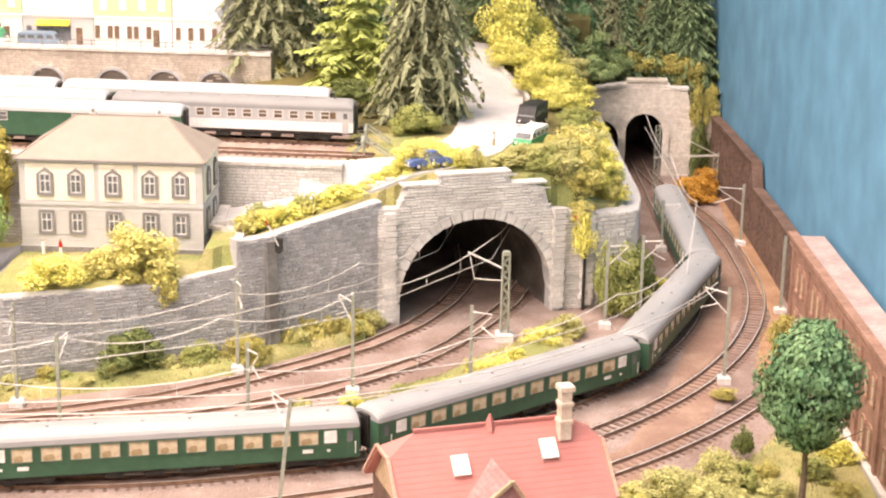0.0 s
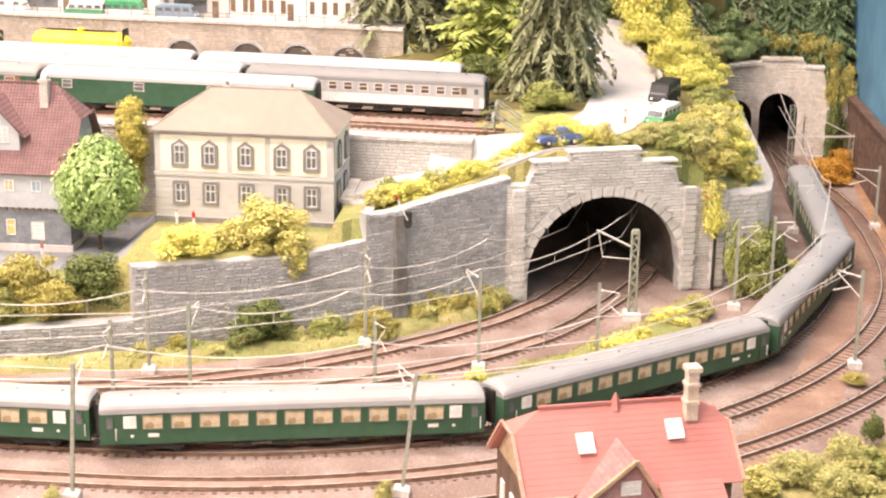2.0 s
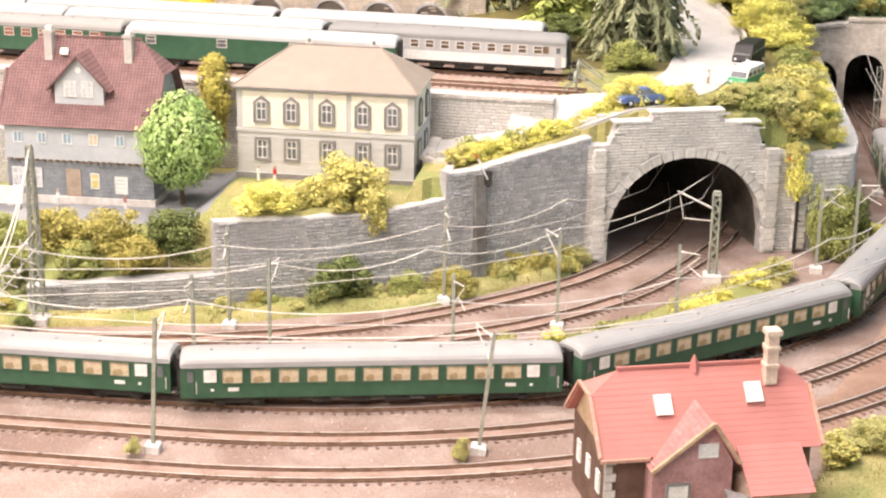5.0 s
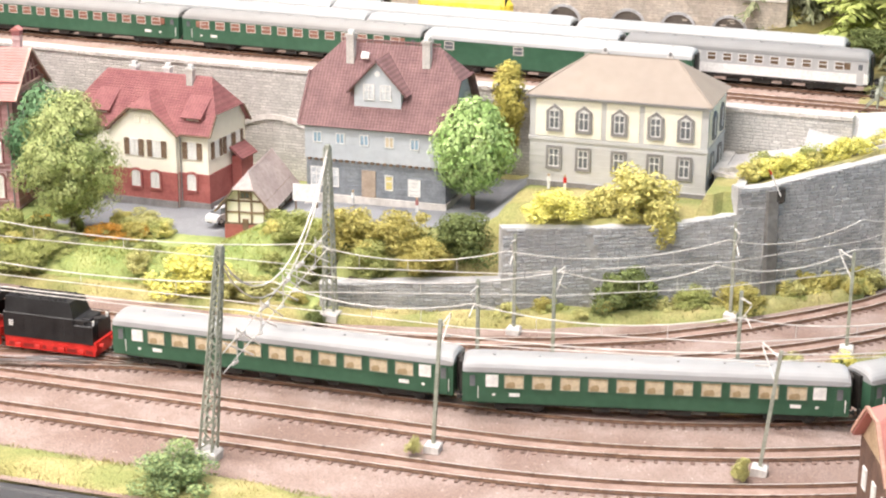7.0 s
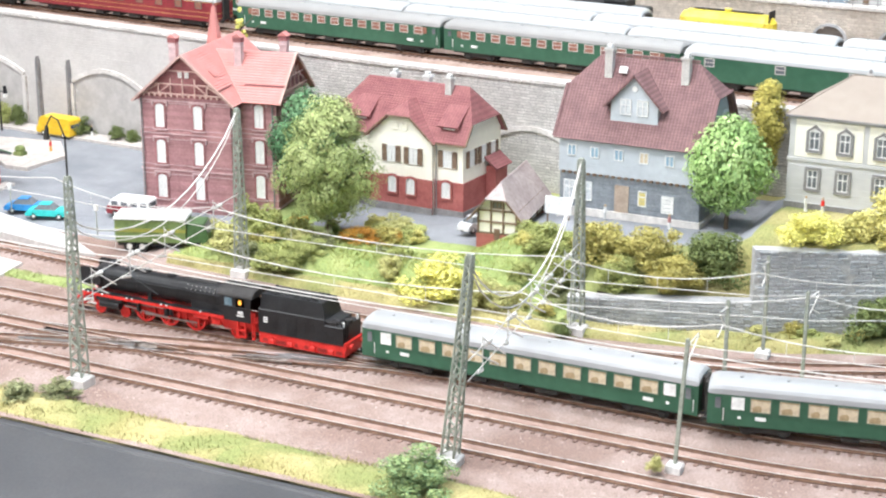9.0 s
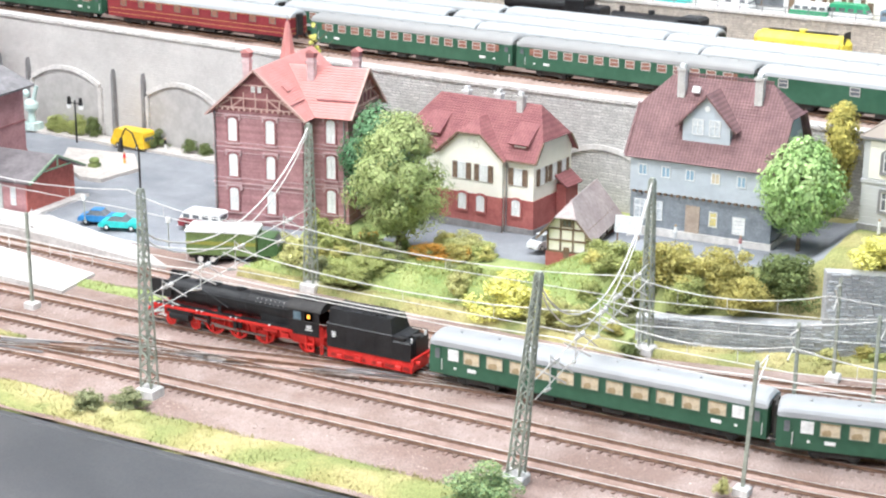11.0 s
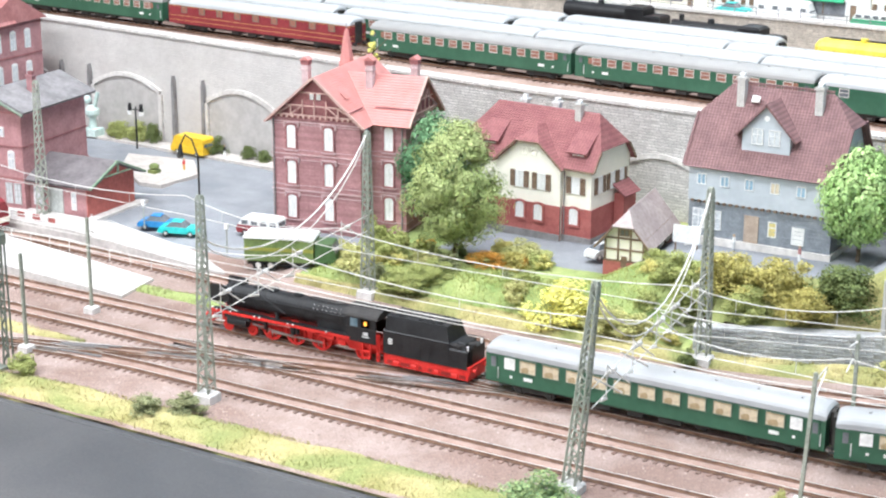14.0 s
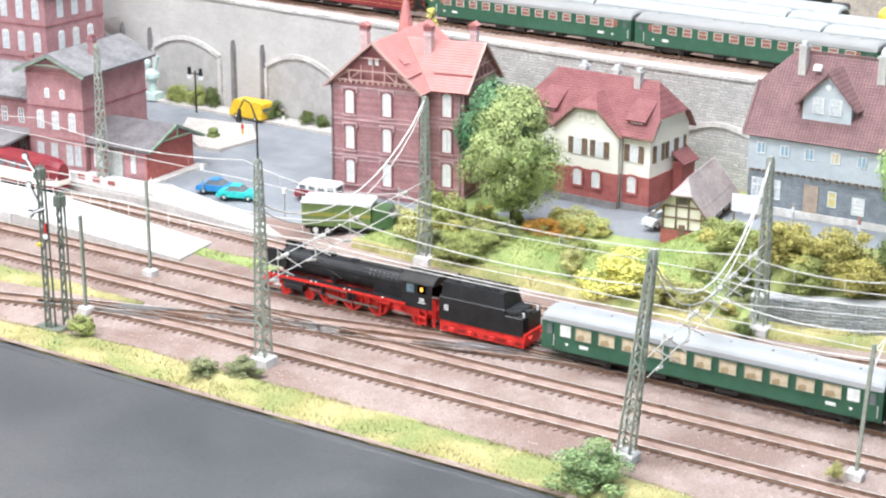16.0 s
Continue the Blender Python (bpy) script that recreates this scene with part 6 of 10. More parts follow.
def brick_station():
    t = thing("country_station", "red brick station house with grey gabled roof by the platform", "house", pose(-1.492, 1.397, 0.004, 0, 0, 8))
    w, d, h = 0.080, 0.130, 0.1235
    wallbox(t, MAUVEB, w, d, h)
    b = Build()
    for z in (0.040, 0.078, 0.1185):
        b.box(-0.001, w + 0.001, -0.001, d + 0.001, z, z + 0.0018)
    part("string_course", b, BRICK, t)
    ws = window_set(0.0095, 0.020, WHITE, 1, 1, None, 0, True, PANEG)
    for x in (0.018, 0.040, 0.064):
        window(t, pose(x, 0, 0.052), ws)
    for x in (0.030, 0.052):
        window(t, pose(x, 0, 0.090), window_set(0.007, 0.010, WHITE, 0, 0, None, 0, True, PANEG))
    for x in (0.016, 0.036, 0.058, 0.070):
        window(t, pose(x, 0, 0.010), window_set(0.0095, 0.025, GREYP, 1, 2, None, 0, False, PANEG))
    o, rz = 0.011, 0.1425
    r = Build()
    for sg in (-1, 1):
        x = w / 2 + sg * (w / 2 + o)
        q = [(x, -0.010, h - 0.003), (w / 2, -0.010, rz), (w / 2, d + 0.008, rz), (x, d + 0.008, h - 0.003)]
        r.slab(q if sg > 0 else q[::-1], 0.003)
    part("roof", r, GREYROOF, t)
    pieces("gable", Build().prism([(0, h), (w, h), (w / 2, rz - 0.003)], 0, 0.003).prism([(0, h), (w, h), (w / 2, rz - 0.003)], d - 0.003, d), MAUVEB, t)
    gt = Build()
    for sg in (-1, 1):
        gt.beam((w / 2 + sg * (w / 2 + o), -0.010, h - 0.004), (w / 2, -0.010, rz - 0.001), 0.0026)
    gt.beam((w / 2 - 0.02, -0.009, rz - 0.012), (w / 2 + 0.02, -0.009, rz - 0.012), 0.0018)
    pieces("barge_board", gt, mat("grey_green_timber", (0.20, 0.26, 0.20), (0.3, 0.36, 0.29), 60, 0.8), t, "grey-green barge boards")
    chimney(t, 0.062, 0.05, 0.128, 0.160, 0.008, MAUVEB, BRICK)
    # left wing
    lw = part("left_wing", Build().box(-0.26, -0.0005, 0.012, 0.11, -0.02, 0.086), MAUVEB, t)
    part("wing_roof", Build().slab([(-0.26, 0.002, 0.086), (-0.0005, 0.002, 0.086), (-0.0005, 0.062, 0.112), (-0.26, 0.062, 0.112)], 0.003).slab([(-0.0005, 0.062, 0.112), (-0.0005, 0.118, 0.086), (-0.26, 0.118, 0.086), (-0.26, 0.062, 0.112)][::-1], 0.003), GREYROOF, lw)
    for x in (-0.02, -0.045, -0.07, -0.10):
        window(lw, pose(x, 0.012, 0.052), window_set(0.008, 0.018, WHITE, 1, 1, None, 0, False, GLASS))
        window(lw, pose(x, 0.012, 0.012), window_set(0.008, 0.020, WHITE, 1, 1, None, 0, False, GLASS))
    part("platform_roof", Build().slab([(-0.24, -0.05, 0.040), (0.0, -0.05, 0.040), (0.0, 0.012, 0.046), (-0.24, 0.012, 0.046)], 0.003), GREYROOF, t, "flat grey platform canopy")
    for x in (-0.01, -0.09, -0.17):
        part("canopy_post", Build().cyl((x, -0.044, 0), (x, -0.044, 0.040), 0.0015, 6), MAST, t)
    chimney(t, -0.03, 0.05, 0.10, 0.128, 0.009, MAUVEB, BRICK)


brick_station()


def goods_annex():
    t = thing("brick_annex", "low red brick annex with grey roof and open timber gable", "house", pose(-1.413, 1.4165, 0.004, 0, 0, 3.2))
    w, d, h = 0.084, 0.088, 0.044
    wallbox(t, MAUVEB, w, d, h)
    part("end_wall", Build().box(w, w + 0.0012, 0, d, -0.02, h), REDPL, t, "bright red rendered end wall")
    yc, rz = d / 2, 0.064
    r = Build()
    for sg in (-1, 1):
        y = yc + sg * (d / 2 + 0.008)
        q = [(-0.004, y, h - 0.003), (w + 0.014, y, h - 0.003), (w + 0.014, yc, rz), (-0.004, yc, rz)]
        r.slab(q if sg < 0 else q[::-1], 0.003)
    part("roof", r, ANNEXR, t)
    pieces("gable", Build().prism([(0, h), (d, h), (yc, rz - 0.003)], w - 0.003, w + 0.0012, axis="x"), REDPL, t)
    g = Build()
    for sg in (-1, 1):
        g.beam((w + 0.013, yc + sg * (d / 2 + 0.008), h - 0.004), (w + 0.013, yc, rz - 0.001), 0.0024)
    g.beam((w + 0.013, yc - 0.024, h + 0.005), (w + 0.013, yc + 0.024, h + 0.005), 0.0018).beam((w + 0.013, yc, h + 0.005), (w + 0.013, yc, rz), 0.0018)
    pieces("barge_board", g, mat("moss_timber", (0.16, 0.24, 0.15), (0.26, 0.34, 0.24), 60, 0.8), t, "mossy green gable boards")
    part("gate", Build().box(0.028, 0.050, -0.0012, 0.0, 0.002, 0.034), mat("grey_gate", (0.42, 0.44, 0.42), (0.55, 0.57, 0.55), 60, 0.7), t, "grey panelled double door")
    for x in (0.010, 0.018, 0.066):
        window(t, pose(x, 0, 0.010), window_set(0.007, 0.022, WHITE, 1, 2, None, 0, False, PANEG))
    part("step", Build().box(w, w + 0.014, -0.006, d + 0.01, -0.008, 0.0035), COPING, t, "pale stone step")


goods_annex()


def pink_block():
    t = thing("apartment_block", "tall mauve brick block with red gabled roof behind the station", "building", pose(-1.93, 1.60, 0.004, 0, 0, 4))
    w, d, h = 0.248, 0.12, 0.166
    wallbox(t, MAUVEB, w, d, h)
    ws = window_set(0.0115, 0.024, WHITE, 1, 1, None, 0, True, PANEG)
    for z in (0.038, 0.083, 0.128):
        for k in range(8):
            window(t, pose(w - 0.016 - 0.028 * k, 0, z), ws)
        for y in (0.03, 0.06, 0.09):
            window(t, pose(w, y, z, 0, 0, 90), ws)
    for z in (0.030, 0.073, 0.118, 0.160):
        part("string_course", Build().box(-0.001, w + 0.001, -0.001, d + 0.001, z, z + 0.002), BRICK, t)
    x0, x1, xc, zt = w - 0.086, w + 0.008, w - 0.039, 0.206
    part("cross_gable", Build().prism([(x0 + 0.006, h), (x1 - 0.006, h), (xc, zt - 0.004)], -0.001, 0.06), MAUVEB, t)
    part("main_roof", Build().prism([(-0.008, h), (d + 0.008, h), (d / 2, 0.204)], -0.006, w + 0.006, axis="x"), REDTILE, t, "red tiled roof")
    for sg, x in ((-1, x0), (1, x1)):
        q = [(x, -0.008, h - 0.002), (xc, -0.008, zt), (xc, 0.06, zt), (x, 0.06, h - 0.002)]
        part("gable_roof", Build().slab(q if sg > 0 else q[::-1], 0.003), REDTILE, t)
    window(t, pose(xc, -0.001, h + 0.008), window_set(0.006, 0.010, WHITE, 0, 0, None, 0, True, PANEG))


pink_block()


def town_house(x, w, m, m2, shop=None, roof_m=None, label="", awning=None, door_x=0.8, h=0.135):
    t = thing("row_house", label, "house", pose(x, 2.165 - 0.05 * (x + 0.4), STREET_Z, 0, 0, -3), group="street houses")
    wallbox(t, m, w, 0.07, 0.038)
    b = part("upper_storey", Build().box(0, w, 0.0006, 0.07, 0.038, h), m2, t)
    part("cornice", Build().box(-0.0005, w + 0.0005, -0.0015, 0.001, 0.037, 0.040), m, t)
    part("roof", Build().prism([(-0.004, h), (0.074, h), (0.035, h + 0.04)], 0, w, axis="x"), roof_m or DARKTILE, t)
    ws = window_set(0.0095, 0.016, WHITE, 1, 1, None, 0, False, CURTAIN)
    n = max(int(w / 0.024), 2)
    for k in range(n):
        xx = w * (k + 0.5) / n
        for z in (0.048, 0.078, 0.108):
            window(t, pose(xx, 0.0006, z), ws)
        if shop is None and abs(xx - door_x * w) > 0.012:
            shutters(t, ws, xx, 0, 0.012, 0.0095, 0.016)
    if shop:
        part("shop_window", Build().box(shop[0], shop[1], -0.0012, 0.0004, 0.008, 0.027), GLASS, t, "dark shop window")
        part("shop_post", Build().box((shop[0] + shop[1]) / 2 - 0.0006, (shop[0] + shop[1]) / 2 + 0.0006, -0.002, 0.0, 0.008, 0.027), WOOD, t)
        part("awning", Build().slab([(shop[0], -0.010, 0.028), (shop[1], -0.010, 0.028), (shop[1], 0, 0.034), (shop[0], 0, 0.034)], 0.0015), awning, t, "bright awning")
        window(t, pose(shop[0] - 0.010, 0, 0.010), window_set(0.007, 0.014, TRIM, 0, 0, None, 0, True, GLASS))
    part("door", Build().box(door_x * w - 0.004, door_x * w + 0.004, -0.001, 0.0005, 0.001, 0.024), WOOD, t, "dark house door")
    return t


PALEBLUE = mat("pale_blue_plaster", (0.60, 0.66, 0.72), (0.70, 0.75, 0.80), 40, 0.85)
OCHRE = mat("ochre_plaster", (0.78, 0.66, 0.33), (0.85, 0.75, 0.44), 40, 0.85)
town_house(-0.352, 0.092, WHITE, PALEBLUE, None, GREYROOF, "white and pale blue town house on the street")
town_house(-0.4535, 0.1005, WHITE, OCHRE, None, DARKTILE, "yellow town house with white ground floor on the street")
town_house(-0.546, 0.0915, GREYP, WHITE, (0.018, 0.062), GREYROOF, "grey town house with a small shop on the street", LEMON)
town_house(-0.650, 0.103, CREAM, OCHRE, None, DARKTILE, "cream and yellow town house on the street")
town_house(-0.765, 0.114, WHITE, WHITE, (0.02, 0.08), GREYROOF, "plain white town house with a green awning", MIDGREEN)
town_house(-0.880, 0.114, WHITE, PALEBLUE, None, DARKTILE, "white town house with shutters on the street")
town_house(-1.010, 0.128, IVORY, BRICKL, (0.03, 0.09), DARKTILE, "red and ivory town house with a green awning", MIDGREEN)

# ---- trains ----
def wheel(b, x, y, z, r, spokes=8, m_rim=0, hub=0.0014):
    """A spoked wheel in the x-z plane."""
    n = 20
    for k in range(n):
        a, c = 2 * math.pi * k / n, 2 * math.pi * (k + 1) / n
        vs = []
        for yy in (y - 0.0008, y + 0.0008):
            for rr, an in ((r, a), (r, c), (r - 0.0024, c), (r - 0.0024, a)):
                vs.append((x + rr * math.cos(an), yy, z + rr * math.sin(an)))
        b.add(vs, [(0, 1, 2, 3), (7, 6, 5, 4), (0, 4, 5, 1), (2, 6, 7, 3)], m_rim)
    for k in range(spokes):
        a = 2 * math.pi * k / spokes
        b.beam((x, y, z), (x + (r - 0.001) * math.cos(a), y, z + (r - 0.001) * math.sin(a)), 0.0011, mi=m_rim)
    b.cyl((x, y - 0.0012, z), (x, y + 0.0012, z), hub, 8, mi=m_rim)
    if r > 0.01:
        arc = [(x + (r - 0.0015) * math.cos(a), z + (r - 0.0015) * math.sin(a)) for a in np.linspace(0.7, 2.4, 7)]
        b.prism(arc, y - 0.0013, y + 0.0013, m_rim)


def axle(parent, x, r, spokes, m):
    b = Build()
    for y in (-0.0085, 0.0085):
        wheel(b, x, y, r, r, spokes)
    b.cyl((x, -0.0085, r), (x, 0.0085, r), 0.001, 6)
    return part("wheelset", b, m, parent)


def bars(parent, x, y, z, w, h, m, n=2, side=-1, name="lettering"):
    """Unreadable writing as short bars."""
    for k in range(n):
        part(name, Build().box(x - w / 2, x + w / 2, min(y, y + side * 0.0003), max(y, y + side * 0.0003), z - k * h * 1.6, z - k * h * 1.6 + h), m, parent)


def loco(at):
    t = thing("steam_locomotive", "black express steam locomotive with red frame and spoked wheels", "locomotive", at)
    bl = Build()
    bl.cyl((0.016, 0, 0.0345), (0.138, 0, 0.0345), 0.0118, 24)
    bl.cyl((0.0145, 0, 0.0345), (0.016, 0, 0.0345), 0.0105, 24)
    bl.cyl((0.0125, 0, 0.0345), (0.0145, 0, 0.0345), 0.0040, 16)
    for x in (0.046, 0.066, 0.086, 0.106, 0.122):
        bl.cyl((x, 0, 0.0345), (x + 0.0012, 0, 0.0345), 0.01205, 24)
    part("boiler", bl, LOCO, t, smooth=False)
    part("chimney", Build().cyl((0.028, 0, 0.044), (0.028, 0, 0.0505), 0.0034, 14, 0.0038), LOCO, t)
    part("steam_dome", Build().cyl((0.060, 0, 0.044), (0.060, 0, 0.0478), 0.0052, 16, 0.0046).ball((0.060, 0, 0.0475), 0.0046, 12, 0.35), LOCO, t)
    part("sand_dome", Build().cyl((0.084, 0, 0.044), (0.084, 0, 0.0475), 0.005, 16, 0.0042).ball((0.084, 0, 0.0472), 0.0042, 12, 0.35), LOCO, t)
    part("feed_dome", Build().box(0.042, 0.052, -0.004, 0.004, 0.044, 0.0485, c=0.001), LOCO, t)
    part("top_walkway", Build().box(0.096, 0.128, -0.003, 0.003, 0.0455, 0.0468, c=0.0004), LOCOT, t)
    pp = Build()
    for y in (-0.0122, 0.0122):
        pp.cyl((0.020, y, 0.0385), (0.138, y, 0.0385), 0.0005, 6).cyl((0.050, y * 0.9, 0.043), (0.078, y * 1.03, 0.030), 0.0009, 6)
        pp.cyl((0.030, y * 1.02, 0.030), (0.046, y * 0.85, 0.0425), 0.0010, 6).cyl((0.070, y * 1.06, 0.024), (0.070, y * 1.06, 0.030), 0.0018, 8)
    pieces("pipework", pp, LOCO, t)
    for y in (-0.0155, 0.0145):
        part("smoke_deflector", Build().prism([(0.0035, 0.0325), (0.0055, 0.0300), (0.0220, 0.0300), (0.0240, 0.0320), (0.0240, 0.0445), (0.0220, 0.0465), (0.0060, 0.0465), (0.0035, 0.0445)], y, y + 0.001), LOCO, t)
    rb = Build()
    for y0, y1 in ((-0.0168, -0.0115), (0.0115, 0.0168)):
        rb.box(0.008, 0.141, y0, y1, 0.0226, 0.0236)
    pieces("running_board", rb, LOCO, t)
    for y0, y1 in ((-0.0170, -0.0162), (0.0162, 0.0170)):
        part("valance", Build().box(0.006, 0.142, y0, y1, 0.0198, 0.0226), RED, t, "red running-board edge")
    fr = Build().box(0.010, 0.178, -0.0062, 0.0062, 0.0085, 0.0195)
    fr.box(0.128, 0.180, -0.0145, 0.0145, 0.0150, 0.0196)
    part("frame", fr, RED, t, "red plate frame")
    part("firebox", Build().box(0.108, 0.140, -0.0110, 0.0110, 0.019, 0.034), LOCO, t)
    bb = Build().box(0.0035, 0.0070, -0.0162, 0.0162, 0.0095, 0.0170)
    part("buffer_beam", bb, RED, t)
    for y in (-0.0105, 0.0105):
        part("buffer", Build().cyl((-0.0015, y, 0.0125), (0.0035, y, 0.0125), 0.0016, 10).cyl((-0.0022, y, 0.0125), (-0.0015, y, 0.0125), 0.0030, 14), RED, t)
        part("lamp", Build().cyl((0.0020, y * 0.95, 0.0195), (0.0055, y * 0.95, 0.0195), 0.0019, 12), LAMPW, t, "white headlamp")
    part("apron", Build().slab([(0.005, -0.014, 0.0172), (0.005, 0.014, 0.0172), (0.016, 0.013, 0.0236), (0.016, -0.013, 0.0236)], 0.001), RED, t)
    for x, r, sp in ((0.0215, 0.0057, 8), (0.0500, 0.0057, 8), (0.0731, 0.0118, 14), (0.1000, 0.0118, 14), (0.1290, 0.0118, 14), (0.1745, 0.0072, 10)):
        axle(t, x, r, sp, RED)
    for sg in (-1, 1):
        y = sg * 0.0132
        part("cylinder", Build().cyl((0.022, y, 0.0128), (0.041, y, 0.0128), 0.0042, 14).box(0.023, 0.040, min(y - 0.0035, y + 0.0035), max(y - 0.0035, y + 0.0035), 0.0155, 0.0215), LOCO, t)
        rd = Build().beam((0.0625, sg * 0.0105, 0.0085), (0.1125, sg * 0.0105, 0.0085), 0.0009, 0.0016)
        rd.beam((0.044, sg * 0.0116, 0.0128), (0.0875, sg * 0.0116, 0.0085), 0.0009, 0.0014).beam((0.046, sg * 0.0122, 0.0165), (0.085, sg * 0.0122, 0.0175), 0.0007, 0.0010)
        rd.beam((0.041, sg * 0.0116, 0.0148), (0.058, sg * 0.0116, 0.0148), 0.0008, 0.0010)
        pieces("coupling_rod", rd, STEEL, t)
    cb = Build()
    cb.box(0.138, 0.172, -0.0165, -0.0158, 0.0196, 0.0335).box(0.138, 0.172, 0.0158, 0.0165, 0.0196, 0.0335)
    cb.box(0.138, 0.1395, -0.0158, 0.0158, 0.0196, 0.0440)
    for a, c in ((0.138, 0.1425), (0.152, 0.1555), (0.1655, 0.172)):
        cb.box(a, c, -0.0165, -0.0158, 0.0335, 0.0415).box(a, c, 0.0158, 0.0165, 0.0335, 0.0415)
    cb.box(0.138, 0.172, -0.0165, -0.0158, 0.0415, 0.0430).box(0.138, 0.172, 0.0158, 0.0165, 0.0415, 0.0430)
    part("cab", cb, LOCO, t)
    rf = Build()
    pts = [(-0.0172, 0.0425)] + [(0.0172 * math.sin(radians(a)), 0.0425 + 0.0075 * math.cos(radians(a))) for a in range(-80, 81, 16)] + [(0.0172, 0.0425)]
    rf.prism(pts, 0.136, 0.176, axis="x")
    part("cab_roof", rf, LOCOT, t)
    part("roof_vent", Build().box(0.147, 0.163, -0.006, 0.006, 0.0495, 0.0510, c=0.0005), LOCOT, t)
    part("cab_pane", Build().box(0.143, 0.1515, -0.0163, -0.0160, 0.0335, 0.0412), mat("cab_pane_blue", (0.10, 0.16, 0.20), (0.22, 0.30, 0.34), 60, 0.15, 0), t)
    part("cab_glow", Build().box(0.1580, 0.1610, -0.0155, -0.0150, 0.0355, 0.0392), plain_glow("amber_cab_light", (1.0, 0.42, 0.05), 1.6), t, "amber lit cab window")
    bars(t, 0.1605, -0.0165, 0.0285, 0.0055, 0.0010, LAMPW, 2)
    bars(t, 0.1605, -0.0165, 0.0248, 0.0085, 0.0009, LAMPW, 1)
    for x in (0.012, 0.026, 0.050, 0.055, 0.083, 0.088, 0.120):
        part("handrail_lamp", Build().ball((x, -0.0172, 0.0228), 0.0009, 8), LAMPW, t)
    part("ladder", Build().box(0.173, 0.1745, -0.0162, -0.0150, 0.004, 0.030).box(0.178, 0.1795, -0.0162, -0.0150, 0.004, 0.030).box(0.173, 0.1795, -0.0160, -0.0145, 0.0045, 0.0056).box(0.173, 0.1795, -0.0160, -0.0145, 0.010, 0.011), RED, t)
    # pumps, tanks, brake gear and rivets
    for y in (-0.0142, 0.0142):
        part("air_pump", Build().cyl((0.086, y, 0.0120), (0.086, y, 0.0196), 0.0022, 10).cyl((0.0905, y, 0.0130), (0.0905, y, 0.0196), 0.0017, 10), LOCO, t)
        part("air_tank", Build().cyl((0.113, y, 0.0172), (0.126, y, 0.0172), 0.0022, 12), RED, t)
        part("slide_bar", Build().box(0.0415, 0.0600, y - 0.0012, y + 0.0012, 0.0155, 0.0166).box(0.0585, 0.0605, y - 0.0016, y + 0.0016, 0.0110, 0.0196), LOCO, t)
        part("steam_chest", Build().cyl((0.0195, y, 0.0178), (0.0440, y, 0.0178), 0.0026, 12), LOCO, t)
        part("injector", Build().box(0.1300, 0.1370, y - 0.0015, y + 0.0015, 0.0125, 0.0180, c=0.0006), RED, t)
        part("cab_steps", Build().box(0.1560, 0.1575, y - 0.0018, y + 0.0002, 0.0045, 0.0190).box(0.1640, 0.1655, y - 0.0018, y + 0.0002, 0.0045, 0.0190).box(0.1560, 0.1655, y - 0.0026, y + 0.0002, 0.0050, 0.0060).box(0.1560, 0.1655, y - 0.0026, y + 0.0002, 0.0110, 0.0120), RED, t)
        part("ash_pan", Build().box(0.1380, 0.1560, y * 0.55 - 0.003, y * 0.55 + 0.003, 0.0090, 0.0150, c=0.001), RED, t)
    for x in (0.062, 0.0865, 0.1145):
        for y in (-0.0108, 0.0108):
            part("brake_shoe", Build().box(x - 0.0008, x + 0.0008, y - 0.0012, y + 0.0012, 0.0040, 0.0130), RED, t)
    for k in range(8):
        for y, z in ((-0.0085, 0.0432), (-0.0105, 0.0402)):
            part("washout_plug", Build().ball((0.1040 + 0.0042 * k, y, z), 0.00055, 6), STEEL, t)
    for x in (0.0200, 0.0560, 0.0940, 0.1300):
        part("boiler_band", Build().cyl((x, 0, 0.0345), (x + 0.0007, 0, 0.0345), 0.0122, 24), LOCOT, t)
    part("cab_beading", Build().box(0.1378, 0.1722, -0.0168, -0.0165, 0.0325, 0.0332), LOCOT, t)
    part("whistle", Build().cyl((0.1335, 0.003, 0.0455), (0.1335, 0.003, 0.0500), 0.0007, 6), STEEL, t)
    # tender
    tn = part("tender", Build().prism([(-0.0160, 0.0138), (0.0160, 0.0138), (0.0160, 0.0350), (0.0145, 0.0362), (-0.0145, 0.0362), (-0.0160, 0.0350)], 0.188, 0.264, axis="x"), LOCO, t, "black tender body")
    part("water_tank", Build().prism([(-0.0160, 0.0138), (0.0160, 0.0138), (0.0160, 0.0298), (0.0150, 0.0308), (-0.0150, 0.0308), (-0.0160, 0.0298)], 0.2641, 0.285, axis="x"), LOCO, tn)
    part("tank_lid", Build().prism([(0.264, 0.0350), (0.264, 0.0308), (0.276, 0.0308)], -0.0150, 0.0150), LOCO, tn)
    for y in (-0.0125, 0.0125):
        part("tail_lamp", Build().cyl((0.2835, y, 0.0308), (0.2835, y, 0.0345), 0.0013, 8), LAMPW, tn)
    part("coal_bunker", Build().add([(0.190, -0.0152, 0.0352), (0.264, -0.0152, 0.0352), (0.264, 0.0152, 0.0352), (0.190, 0.0152, 0.0352), (0.190, -0.0126, 0.0490), (0.260, -0.0126, 0.0490), (0.260, 0.0126, 0.0490), (0.190, 0.0126, 0.0490)], [(0, 1, 5, 4), (1, 2, 6, 5), (2, 3, 7, 6), (3, 0, 4, 7), (4, 5, 6, 7)]), LOCO, tn)
    cl = Build()
    r = random.Random(3)
    for _ in range(260):
        cl.ball((r.uniform(0.193, 0.255), r.uniform(-0.0105, 0.0105), 0.0486 + r.uniform(0, 0.0012)), r.uniform(0.0008, 0.0016), 6)
    part("coal", cl, COAL, tn, kind="stuff")
